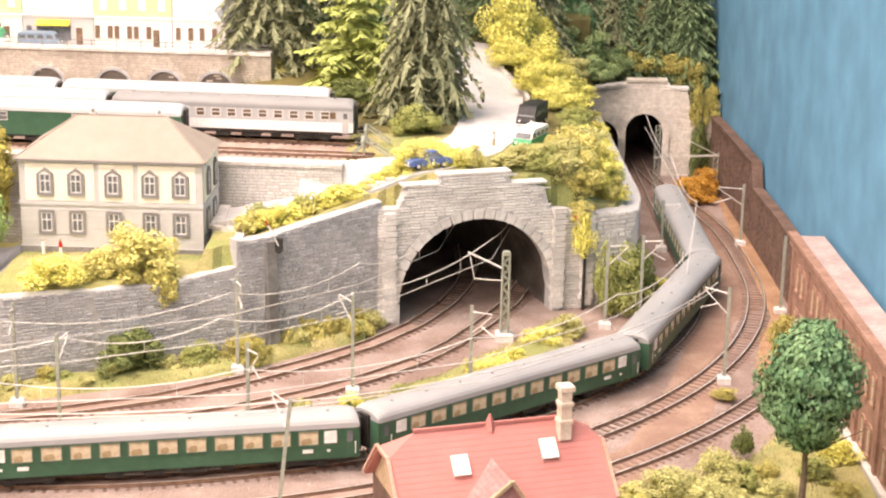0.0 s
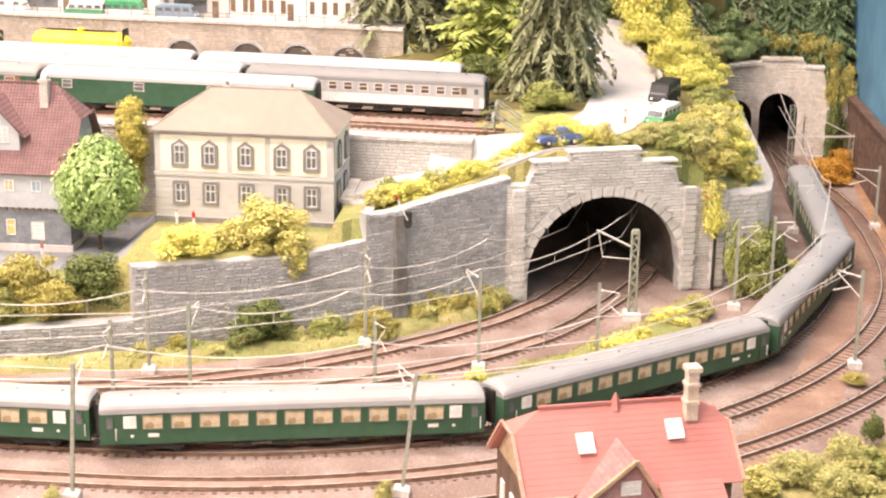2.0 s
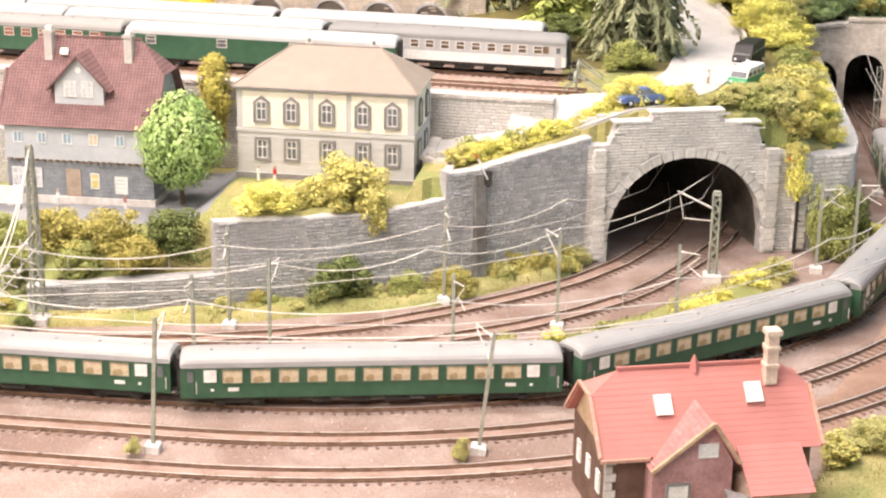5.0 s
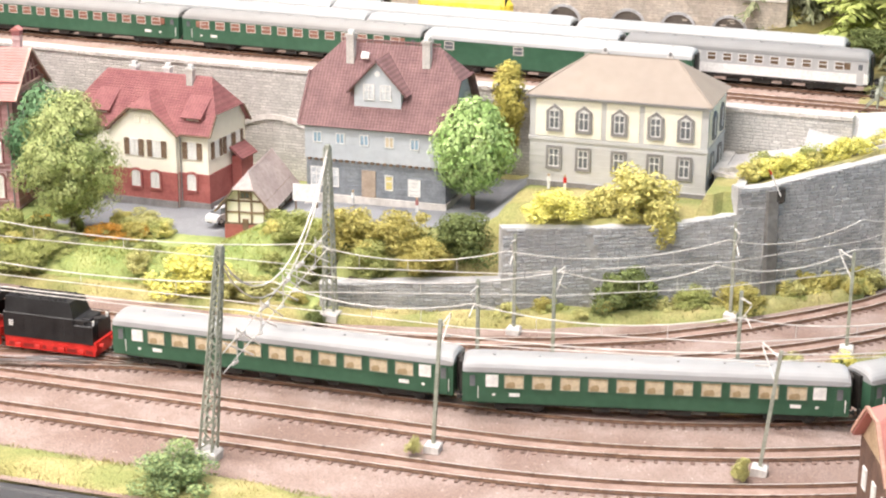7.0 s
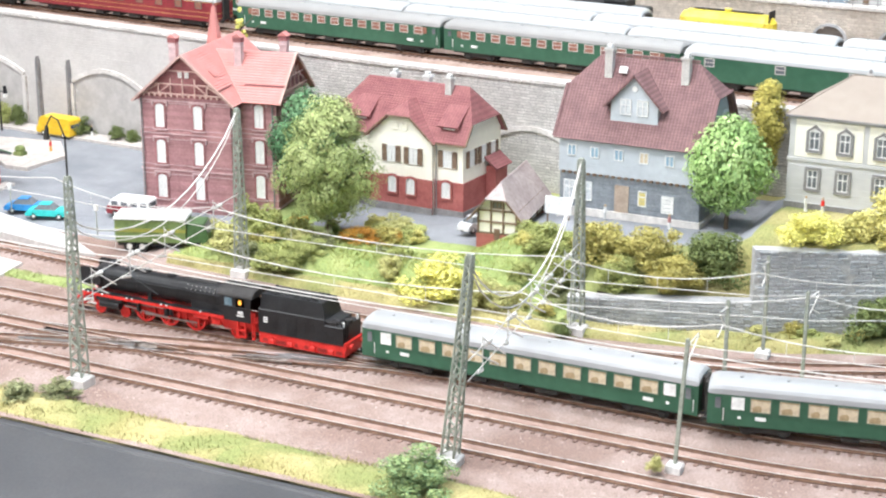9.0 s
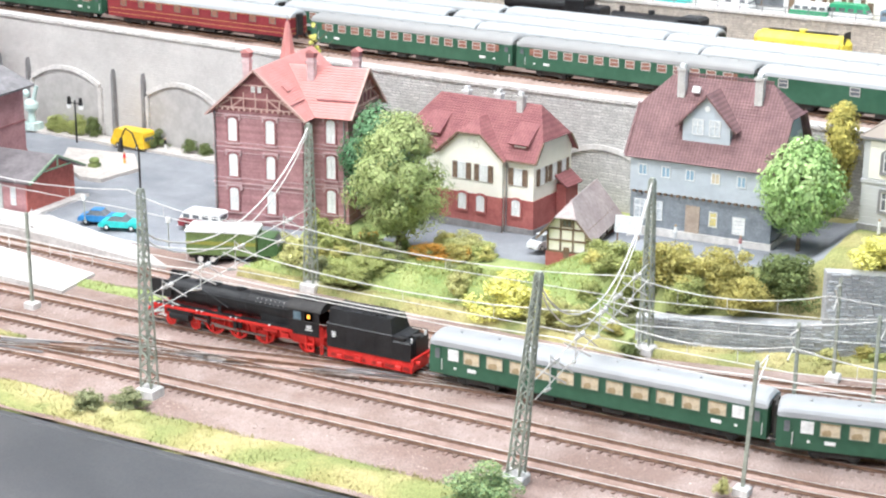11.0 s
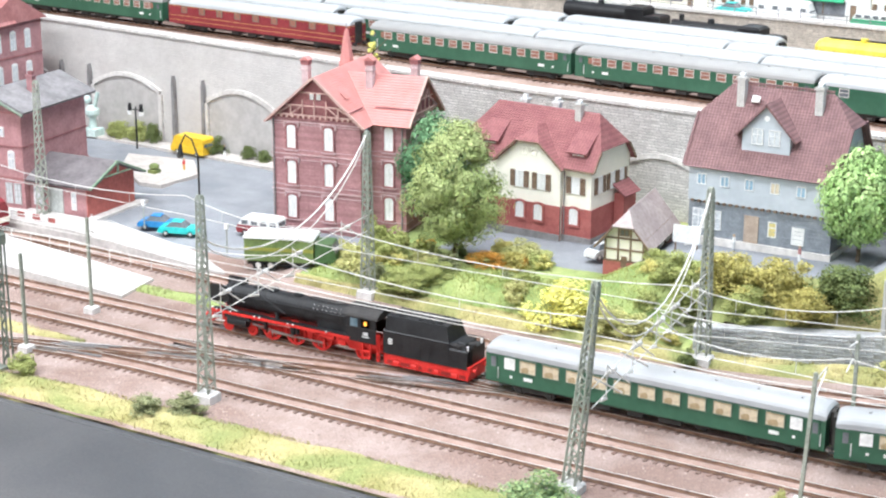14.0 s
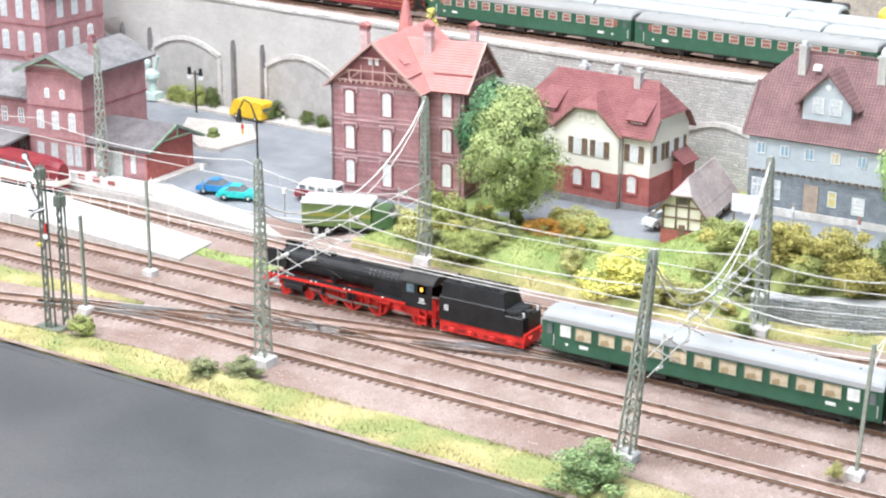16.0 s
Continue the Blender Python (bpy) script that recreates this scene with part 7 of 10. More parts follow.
    part("tender_hatch", Build().box(0.268, 0.278, -0.008, 0.008, 0.0308, 0.0345, c=0.0006), LOCO, tn)
    part("tender_frame", Build().box(0.188, 0.286, -0.0150, 0.0150, 0.0032, 0.0136), RED, tn, "red tender frame")
    for y in (-0.0151, 0.0151):
        for x0, x1 in ((0.1915, 0.1985), (0.2075, 0.2195), (0.2285, 0.2330), (0.2395, 0.2455), (0.2545, 0.2665), (0.2755, 0.2835)):
            # the frame is solid; dark red patches paint the shade of its openings
            part("frame_opening", Build().prism([(x0, 0.0048), (x1, 0.0048), (x1 - 0.0012, 0.0080), (x0 + 0.0012, 0.0080)], y - 0.0002, y + 0.0002), REDDK, tn)
        for x in (0.203, 0.224, 0.250, 0.271):
            part("leaf_spring", Build().prism([(x - 0.0065, 0.0100), (x, 0.0084), (x + 0.0065, 0.0100), (x, 0.0112)], y - 0.0007, y + 0.0007), RED, tn)
    part("tool_box", Build().box(0.2660, 0.2760, -0.0148, -0.0095, 0.0309, 0.0338, c=0.0005), LOCOT, tn)
    part("tool_box", Build().box(0.2660, 0.2760, 0.0095, 0.0148, 0.0309, 0.0338, c=0.0005), LOCOT, tn)
    part("water_filler", Build().cyl((0.2815, 0, 0.0306), (0.2815, 0, 0.0338), 0.0040, 12), LOCOT, tn)
    for y in (-0.0152, 0.0152):
        part("tank_handrail", Build().cyl((0.2660, y, 0.0350), (0.2840, y, 0.0350), 0.0004, 5).cyl((0.2840, y, 0.0306), (0.2840, y, 0.0350), 0.0004, 5), LOCOT, tn)
    for k in range(9):
        part("rivet_strip", Build().box(0.1885 + 0.0108 * k, 0.1890 + 0.0108 * k, -0.01615, -0.0160, 0.0145, 0.0340 if k < 7 else 0.0290), LOCO, tn)
    for x in (0.203, 0.224, 0.250, 0.271):
        for y in (-0.0156, 0.0156):
            part("axle_box", Build().box(x - 0.003, x + 0.003, y - 0.0010, y + 0.0010, 0.0042, 0.0082, c=0.0006), RED, tn)
    for x in (0.2152, 0.2338, 0.2571, 0.2759):
        axle(tn, x, 0.0057, 8, UNDER)
    part("rear_beam", Build().box(0.2855, 0.2885, -0.0160, 0.0160, 0.0095, 0.0165), RED, tn)
    for y in (-0.0105, 0.0105):
        part("buffer", Build().cyl((0.2885, y, 0.0125), (0.292, y, 0.0125), 0.0016, 10).cyl((0.292, y, 0.0125), (0.2928, y, 0.0125), 0.0030, 14), RED, tn)
    bars(tn, 0.1965, -0.0161, 0.0275, 0.0048, 0.0012, LAMPW, 3)
    part("tail_ladder", Build().box(0.2852, 0.2862, -0.0125, -0.0115, 0.018, 0.034).box(0.2852, 0.2862, -0.0085, -0.0075, 0.018, 0.034), LOCO, tn)
    # a longer engine and a shorter tender than first drawn
    for ob in t.children_recursive:
        if not ob.name.startswith("wheelset"):
            for v in ob.data.vertices:
                v.co.x = lerp(v.co.x, [(-0.01, -0.01), (0.0, 0.0), (0.138, 0.1615), (0.172, 0.194), (0.188, 0.2017), (0.285, 0.2885), (0.2885, 0.2915), (0.30, 0.303)])
    return t


loco(pose(-0.981, 1.220, 0))


def coach(label, m_body, m_roof, m_win, n_win, length=0.303, name="passenger_coach", stripe=None, win=(0.0092, 0.0075), frame_m=None, doors=True, group="green coaches", lit=False, inset=0.030):
    """A bogie coach about its middle, x along the track."""
    t = thing(name, label, "railway coach", group=group)
    L, W, zs, zt = length / 2, 0.0167, 0.0102, 0.0362
    b = Build()
    b.prism([(-W, zs), (W, zs), (W, zt), (-W, zt)], -L, L, axis="x")
    part("body", b, m_body, t)
    part("solebar", Build().box(-L + 0.012, L - 0.012, -W + 0.0022, W - 0.0022, zs - 0.0022, zs - 0.0001), UNDER, t)
    r = Build()
    prof = [(W * math.sin(radians(a)) * 1.03, zt - 0.0003 + 0.0105 * max(math.cos(radians(a)), 0) ** 0.75) for a in range(-90, 91, 15)]
    for x, sc in ((-L + 0.0, 0.62), (-L + 0.002, 0.84), (-L + 0.006, 0.96), (-L + 0.012, 1.0), (L - 0.012, 1.0), (L - 0.006, 0.96), (L - 0.002, 0.84), (L - 0.0, 0.62)):
        r.v += [(x, y * (0.97 if sc < 0.95 else 1.0), zt - 0.0003 + (z - zt + 0.0003) * sc) for y, z in prof]
    n = len(prof)
    for k in range(7):
        for i in range(n - 1):
            r.f.append((k * n + i, k * n + i + 1, (k + 1) * n + i + 1, (k + 1) * n + i))
            r.m.append(0)
    r.f += [tuple(range(n)), tuple(reversed(range(7 * n, 8 * n)))]
    r.m += [0, 0]
    part("roof", r, m_roof, t)
    for k in range(8):
        x = -L * 0.84 + k * L * 0.24
        part("roof_vent", Build().cyl((x, -0.0035, zt + 0.0088), (x, -0.0035, zt + 0.0110), 0.0013, 8), m_roof, t)
    part("gutter", Build().box(-L + 0.001, L - 0.001, -W - 0.0006, -W + 0.0004, zt - 0.0005, zt + 0.0003).box(-L + 0.001, L - 0.001, W - 0.0004, W + 0.0006, zt - 0.0005, zt + 0.0003), m_roof, t)
    if stripe:
        for z0, z1, m in stripe:
            part("stripe", Build().box(-L - 0.0002, L + 0.0002, -W - 0.0003, W + 0.0003, z0, z1), m, t)
    ww, wh = win
    zw = zt - 0.0022 - wh
    wm = Build().box(-ww / 2, ww / 2, -0.0005, 0.0, 0, wh).mesh("window", m_win)
    e = 0.0007
    f = Build()
    f.box(-ww / 2 - e, ww / 2 + e, -0.0009, -0.0001, -e, 0).box(-ww / 2 - e, ww / 2 + e, -0.0009, -0.0001, wh, wh + e)
    f.box(-ww / 2 - e, -ww / 2, -0.0009, -0.0001, 0, wh).box(ww / 2, ww / 2 + e, -0.0009, -0.0001, 0, wh)
    if frame_m:
        f.box(-ww / 2, ww / 2, -0.0009, -0.0001, wh * 0.55 - e / 2, wh * 0.55 + e / 2)
    fm = f.mesh("window_frame", frame_m or RIMGREY)
    seats = []
    if lit:
        for v in range(3):
            q = random.Random(v + 40)
            sb = Build()
            x = -ww / 2 + q.uniform(0.0006, 0.0030)
            e2 = x + ww * q.uniform(0.42, 0.58)
            sb.prism([(x, 0.0003), (e2, 0.0003), (e2, wh * 0.34), (e2 - 0.0016, wh * 0.52), (x + 0.0022, wh * 0.46), (x, wh * 0.30)], -0.0007, -0.0004)
            # no seat: a strip in the seat colour darkens the pane head
            sb.box(-ww / 2 + 0.0003, ww / 2 - 0.0003, -0.0007, -0.0004, wh - 0.0013, wh - 0.0002)
            seats.append(sb.mesh("seat", SEAT))
    x0, x1 = -L + inset, L - inset
    for i in range(n_win):
        x = x0 + (x1 - x0) * i / (n_win - 1)
        for a, y in ((0, -W), (180, W)):
            w = part("window", wm, None, t, at=pose(x, y, zw, 0, 0, a))
            part("window_frame", fm, None, w)
            if lit and a == 0:
                part("seat", seats[(i * 2 + 1) % 3], None, w, "brown seats at the pane and a darker band painted along its head")
    if doors:
        for sg in (-1, 1):
            for y, a in ((-W, 0), (W, 180)):
                part("door", Build().box(-0.0036, 0.0036, -0.0006, 0.0, zs + 0.001, zt - 0.0015), m_body, t, at=pose(sg * (L - 0.0080), y, 0, 0, 0, a))
                part("door_pane", Build().box(-0.0022, 0.0022, -0.0009, 0.0, zw + 0.001, zt - 0.003), GLASS, t, at=pose(sg * (L - 0.0080), y, 0, 0, 0, a))
                part("handrail", Build().cyl((0.0046, -0.0010, zs + 0.004), (0.0046, -0.0010, zs + 0.014), 0.0004, 5), LAMPW, t, at=pose(sg * (L - 0.0080), y, 0, 0, 0, a))
                part("toilet_window", Build().box(-0.0050, 0.0050, -0.0007, 0.0, zw + 0.0006, zt - 0.0022), LAMPW if lit else m_win, t, "white frosted window" if lit else "end window", at=pose(sg * (L - 0.0235), y, 0, 0, 0, a))
                part("number_plate", Build().box(-0.0042, 0.0042, -0.0005, 0.0, zs + 0.0058, zs + 0.0088), LAMPW, t, at=pose(sg * (L - 0.0415), y, 0, 0, 0, a))
                part("small_plate", Build().box(-0.0012, 0.0012, -0.0005, 0.0, zs + 0.0060, zs + 0.0080), LAMPW, t, at=pose(sg * (L - 0.0250), y, 0, 0, 0, a))
    for sg in (-1, 1):
        part("gangway", Build().box(sg * (L + 0.0012) - 0.0018, sg * (L + 0.0012) + 0.0018, -0.006, 0.006, 0.012, 0.040), UNDER, t)
        bg = Build()
        cx = sg * (L - 0.045)
        bg.box(cx - 0.020, cx + 0.020, -0.0125, -0.0108, 0.004, 0.0085, c=0.001).box(cx - 0.020, cx + 0.020, 0.0108, 0.0125, 0.004, 0.0085, c=0.001)
        bg.box(cx - 0.006, cx + 0.006, -0.0108, 0.0108, 0.005, 0.0085)
        for q in (-0.0145, 0.0145):
            bg.box(cx + q - 0.0028, cx + q + 0.0028, -0.0136, -0.0124, 0.0035, 0.0075, c=0.0008)
            for y in (-0.0085, 0.0085):
                bg.cyl((cx + q, y - 0.001, 0.0055), (cx + q, y + 0.001, 0.0055), 0.0055, 14)
        part("bogie", bg, UNDER, t)
        for y in (-0.010, 0.010):
            part("buffer", Build().cyl((sg * L, y, 0.0115), (sg * (L + 0.004), y, 0.0115), 0.0014, 8).cyl((sg * (L + 0.004), y, 0.0115), (sg * (L + 0.0048), y, 0.0115), 0.0028, 12), UNDER, t)
    for x0, x1, hw in ((-0.048, -0.034, 0.0135), (-0.018, -0.004, 0.0140), (0.010, 0.030, 0.0135), (0.042, 0.052, 0.0120)):
        part("underframe_box", Build().box(x0, x1, -hw, hw, 0.0042, 0.0080, c=0.0008), UNDER, t)
    return t


def on_run(run, s, length, z=0.0):
    """The pose of a vehicle whose bogies stand on the line about s."""
    (p, _), (q, _) = run.at(s - length * 0.35), run.at(s + length * 0.35)
    d = q - p
    c = (p + q) / 2
    return Matrix.Translation((c.x, c.y, z)) @ Matrix.Rotation(math.atan2(d.y, d.x), 4, "Z")


first = coach("dark green express coach with pale grey roof, on the curve", GREEN, ROOFE, CWIN, 11, win=(0.0150, 0.0108), inset=0.041, lit=True)
S0 = -0.674 + 2.2 + 0.1525
first.matrix_basis = on_run(T_L, S0, 0.303)
for k in range(1, 5):
    copy_thing(first, on_run(T_L, S0 + 0.3095 * k, 0.303))

# yard trains
def yard_at(k, x0, x1):
    return Matrix.Translation(((x0 + x1) / 2, yard_y(k, (x0 + x1) / 2), YARD_Z)) @ Matrix.Rotation(math.atan(-0.083), 4, "Z")


YT = []
for k in range(6):
    YT.append(track("yard_track", "reddish brown yard track on the upper level", [(-2.24, yard_y(k, -2.24)), (-0.075 if k < 2 else -0.12, yard_y(k, -0.075))], YARD_Z, "yard tracks"))
frame_w = mat("pale_window_frame", (0.55, 0.50, 0.46), (0.66, 0.62, 0.58), 60, 0.5)
yc = coach("green coach with pale roof and framed brown windows in the yard", GREEN, ROOFN, RWIN, 13, win=(0.0105, 0.0080), frame_m=frame_w, group="yard coaches")
yc.matrix_basis = yard_at(0, -0.885, -0.582)
for x in (-1.193, -1.865, -2.17):
    copy_thing(yc, yard_at(0, x - 0.0, x + 0.303))
bag = coach("green baggage van with pale roof and louvred doors in the yard", GREEN, ROOFW, GLASS, 4, name="baggage_van", win=(0.010, 0.0080), frame_m=frame_w, group="", doors=False)
bag.matrix_basis = yard_at(0, -0.578, -0.275)
red = coach("carmine dining coach with gold lines in the yard", CARMINE, ROOFW, RWIN, 9, length=0.325, name="dining_coach", stripe=((0.0212, 0.0216, GOLD), (0.0345, 0.0349, GOLD), (0.0150, 0.0154, GOLD)), group="", doors=False)
red.matrix_basis = yard_at(0, -1.550, -1.225)
sil = coach("silver-grey coach with dark grey roof at the buffer stop", PEWTER, ROOFG, BROWNPANE, 13, length=0.264, name="silver_coach", win=(0.0086, 0.0078), frame_m=WHITE, stripe=((0.0103, 0.0122, UNDER), (0.0124, 0.0228, WHITE)), group="")
sil.matrix_basis = yard_at(1, -0.362, -0.098)
yw = coach("green coach with very pale roof in the back rows", GREEN, ROOFW, RWIN, 13, win=(0.0105, 0.0080), frame_m=frame_w, group="yard coaches")
yw.matrix_basis = yard_at(2, -1.67, -1.367)
for k, spans in ((1, ((-0.67, -0.37), (-0.975, -0.675), (-1.28, -0.98), (-1.60, -1.30))), (2, ((-0.43, -0.13), (-0.74, -0.44), (-1.045, -0.745), (-1.36, -1.06)))):
    for a, c in spans:
        q = copy_thing(yw, yard_at(k, a, c))
        q["label"] = "green coach with very pale roof in the back rows"
for a, c in ((-1.0, -0.70), (-1.31, -1.01)):
    q = copy_thing(yw, yard_at(3, a, c))
    q["label"] = "green coach with very pale roof in the back rows"


def tank_wagon(at):
    t = thing("tank_wagon", "bright yellow tank wagon in the yard", "railway wagon", at)
    part("tank", Build().cyl((-0.052, 0, 0.0275), (0.052, 0, 0.0275), 0.0135, 18).ball((-0.052, 0, 0.0275), 0.0125, 10).ball((0.052, 0, 0.0275), 0.0125, 10), LEMON, t)
    part("dome", Build().cyl((0, 0, 0.040), (0, 0, 0.0445), 0.005, 12), LEMON, t)
    part("walkway", Build().box(-0.045, 0.045, -0.003, 0.003, 0.0415, 0.0425).box(0.056, 0.0575, -0.01, 0.01, 0.012, 0.046), UNDER, t)
    part("frame", Build().box(-0.060, 0.060, -0.012, 0.012, 0.010, 0.0145), UNDER, t)
    for x in (-0.04, 0.04):
        axle(t, x, 0.0055, 8, UNDER)


tank_wagon(yard_at(4, -0.672, -0.552))


def dark_loco(at, label):
    t = thing("tank_locomotive", label, "locomotive", at)
    part("boiler", Build().cyl((-0.07, 0, 0.033), (0.03, 0, 0.033), 0.011, 18), LOCO, t)
    part("cab", Build().box(0.030, 0.060, -0.0155, 0.0155, 0.016, 0.046, c=0.003), LOCO, t)
    part("bunker", Build().box(0.060, 0.085, -0.015, 0.015, 0.016, 0.036, c=0.002), LOCO, t)
    part("chimney", Build().cyl((-0.058, 0, 0.042), (-0.058, 0, 0.051), 0.0035, 12), LOCO, t)
    part("dome", Build().cyl((-0.015, 0, 0.042), (-0.015, 0, 0.049), 0.0048, 12, 0.004), LOCO, t)
    part("frame", Build().box(-0.080, 0.085, -0.0145, 0.0145, 0.010, 0.020), LOCO, t)
    for x in (-0.05, -0.02, 0.012, 0.055):
        axle(t, x, 0.0085, 10, UNDER)


dark_loco(yard_at(4, -0.89, -0.72), "plain black tank locomotive in the back of the yard")
dark_loco(yard_at(5, -1.08, -0.92), "plain black tank locomotive in the back of the yard")


def buffer_stop(at):
    t = thing("buffer_stop", "grey-green steel buffer stop at the track end", "buffer stop", at, group="buffer stops")
    for y in (-0.009, 0.009):
        part("frame", Build().beam((0, y, 0), (0, y, 0.018), 0.0018).beam((0, y, 0.017), (0.026, y, 0), 0.0018).beam((-0.012, y, 0.0), (0, y, 0.012), 0.0016), MAST, t)
    part("beam", Build().box(-0.003, 0.0, -0.014, 0.014, 0.0095, 0.0165), MAST, t)
    for y in (-0.010, 0.010):
        part("buffer", Build().cyl((-0.008, y, 0.013), (-0.003, y, 0.013), 0.002, 10), UNDER, t)


for k in (0, 1):
    buffer_stop(Matrix.Translation((-0.085, yard_y(k, -0.085), YARD_Z)))


def railcar(at):
    t = thing("diesel_railcar", "rounded red and cream diesel railcar at the platform", "railcar", at)
    prof = lambda s: [(-0.0165 * s, 0.006), (0.0165 * s, 0.006), (0.0168 * s, 0.026), (0.0135 * s, 0.036 * (0.7 + 0.3 * s)), (0.006 * s, 0.0405 * (0.72 + 0.28 * s)), (-0.006 * s, 0.0405 * (0.72 + 0.28 * s)), (-0.0135 * s, 0.036 * (0.7 + 0.3 * s)), (-0.0168 * s, 0.026)]
    b = Build()
    xs = [(-0.26, 1.0), (-0.02, 1.0), (-0.006, 0.94), (0.006, 0.78), (0.013, 0.5)]
    for x, s in xs:
        b.v += [(x, y, z) for y, z in prof(s)]
    for k in range(len(xs) - 1):
        for i in range(8):
            b.f.append((k * 8 + i, k * 8 + (i + 1) % 8, (k + 1) * 8 + (i + 1) % 8, (k + 1) * 8 + i))
    b.f += [tuple(range(8)), tuple(reversed(range(len(xs) * 8 - 8, len(xs) * 8)))]
    b.m = [0] * len(b.f)
    part("body", b, CARMINE, t)
    part("cream_band", Build().box(-0.255, -0.012, -0.0172, 0.0172, 0.0100, 0.0245), CREAM, t, "cream band")
    for i in range(12):
        part("window", Build().box(-0.0065, 0.0065, -0.0174, 0.0174, 0.0262, 0.0325), GLASS, t, at=pose(-0.035 - 0.018 * i, 0, 0))
    part("underframe", Build().box(-0.25, 0.0, -0.012, 0.012, 0.0005, 0.006), UNDER, t)
    part("nose_band", Build().slab([(x, y, 0.0165) for x, y in ((-0.012, -0.0172), (-0.0055, -0.0163), (0.0065, -0.0135), (0.0138, -0.0088), (0.0138, 0.0088), (0.0065, 0.0135), (-0.0055, 0.0163), (-0.012, 0.0172))], 0.006), CREAM, t, "cream band round the nose")
    for y in (-0.0085, 0.0085):
        part("headlight", Build().ball((0.0110, y, 0.0190), 0.0016, 8), LAMPW, t)


railcar(Matrix.Translation((-1.402, 1.348, 0)) @ Matrix.Rotation(radians(-1), 4, "Z"))

# ---- overhead line ----
def mast(x, y, h=0.095, arm=0.0, arm_to=(0, 1), lean=0.0, label="slim grey-green catenary mast on a pale concrete foot"):
    """A slim H-section mast; arm is the reach of its bracket."""
    t = thing("catenary_mast", label, "mast", pose(x, y, LOW, 0, lean, 0), group="catenary masts")
    part("foot", Build().box(-0.006, 0.006, -0.0055, 0.0055, -0.002, 0.007, c=0.0012), CONCRETE, t, "pale concrete foot")
    part("pole", Build().box(-0.0014, 0.0014, -0.0013, -0.0008, 0.006, h).box(-0.0014, 0.0014, 0.0008, 0.0013, 0.006, h).box(-0.0004, 0.0004, -0.0008, 0.0008, 0.006, h), MAST, t)
    if arm:
        d = Vector((*arm_to, 0)).normalized() * arm
        b = Build().cyl((0, 0, h - 0.006), (d.x, d.y, h - 0.004), 0.0006, 6).cyl((0, 0, h - 0.026), (d.x, d.y, h - 0.006), 0.0006, 6)
        b.cyl((d.x * 0.45, d.y * 0.45, h - 0.017), (d.x * 1.15, d.y * 1.15, h - 0.024), 0.0006, 6)
        part("bracket", b, WIRE, t, "pale steady bracket")
        part("insulator", Build().cyl((d.x * 0.12, d.y * 0.12, h - 0.0058), (d.x * 0.2, d.y * 0.2, h - 0.0056), 0.0012, 8), WIRE, t)
    return t


def lattice(x, y, h, w0=0.0108, w1=0.0042, wide=1.0, lean=0.0):
    t = thing("lattice_mast", "tall grey-green lattice mast tapering to its top", "mast", pose(x, y, LOW, 0, lean, 0), group="lattice masts")
    part("foot", Build().box(-0.009, 0.009, -0.008, 0.008, -0.002, 0.009, c=0.0015), CONCRETE, t, "pale concrete foot")
    b = Build()
    cor = lambda sx, sy, z: (sx * (w0 + (w1 - w0) * z / h) / 2 * wide, sy * (w0 + (w1 - w0) * z / h) / 2, z)
    for sx in (-1, 1):
        for sy in (-1, 1):
            part("leg", Build().beam(cor(sx, sy, 0.006), cor(sx, sy, h), 0.0016), MAST, t)
    br = Build()
    z, k = 0.010, 0
    while z < h - 0.006:
        dz = 0.0085 - 0.003 * z / h
        s = 1 if k % 2 else -1
        for sy in (-1, 1):
            br.beam(cor(s, sy, z), cor(-s, sy, z + dz), 0.0011)
        for sx in (-1, 1):
            br.beam(cor(sx, s, z), cor(sx, -s, z + dz), 0.0011)
        z += dz
        k += 1
    part("lacing", br, MAST, t, kind="stuff")
    part("cap", Build().box(-w1 / 2, w1 / 2, -w1 / 2, w1 / 2, h - 0.002, h + 0.002), MAST, t)
    return t


mast(-0.3117, 1.300, 0.098, 0.018, (0.3, 1))
mast(-0.3645, 1.2545, 0.097, 0.022, (0, -1))
mast(-0.1563, 1.2952, 0.096, 0.020, (0.6, -1))
mast(-0.079, 1.4358, 0.093, 0.022, (-0.8, 1))
mast(0.0265, 1.4132, 0.094, 0.022, (1, -0.8))
mast(0.2637, 1.4855, 0.093, 0.024, (-1, 0.6))
mast(-0.189, 1.489, 0.094, 0.024, (0.3, -1))
mast(-0.370, 1.390, 0.095, 0.014, (0, -1))
mast(-0.1197, 1.1633, 0.100, 0.024, (-0.5, 0.6), 6)
mast(-0.3616, 1.126, 0.108, 0.026, (0, 1), 3)
mast(-1.113, 1.189, 0.098, 0.026, (-0.6, 1))
mast(-1.0887, 1.0735, 0.095)
mast(0.1661, 1.6408, 0.092, 0.02, (1, 0))
mast(0.205, 1.671, 0.090, 0.02, (1, -0.2))
mast(0.3573, 1.966, 0.076, 0.03, (-1, 0))
mast(0.2583, 1.934, 0.062, 0.02, (1, 0))
mast(0.356, 1.70, 0.085)
tunnel_mast = lattice(0.0624, 1.5948, 0.090, 0.0075, 0.0065)
part("bracket", Build().cyl((-0.002, 0, 0.074), (-0.038, -0.002, 0.091), 0.0011, 6), WIRE, tunnel_mast, "pale cantilever bracket")
part("bracket", Build().cyl((-0.002, 0, 0.062), (-0.031, -0.002, 0.064), 0.0007, 6), WIRE, tunnel_mast)
part("bracket", Build().cyl((-0.031, -0.002, 0.064), (-0.036, -0.002, 0.089), 0.0006, 6), WIRE, tunnel_mast)
lattice(-0.5185, 1.0600, 0.170, lean=5.5)
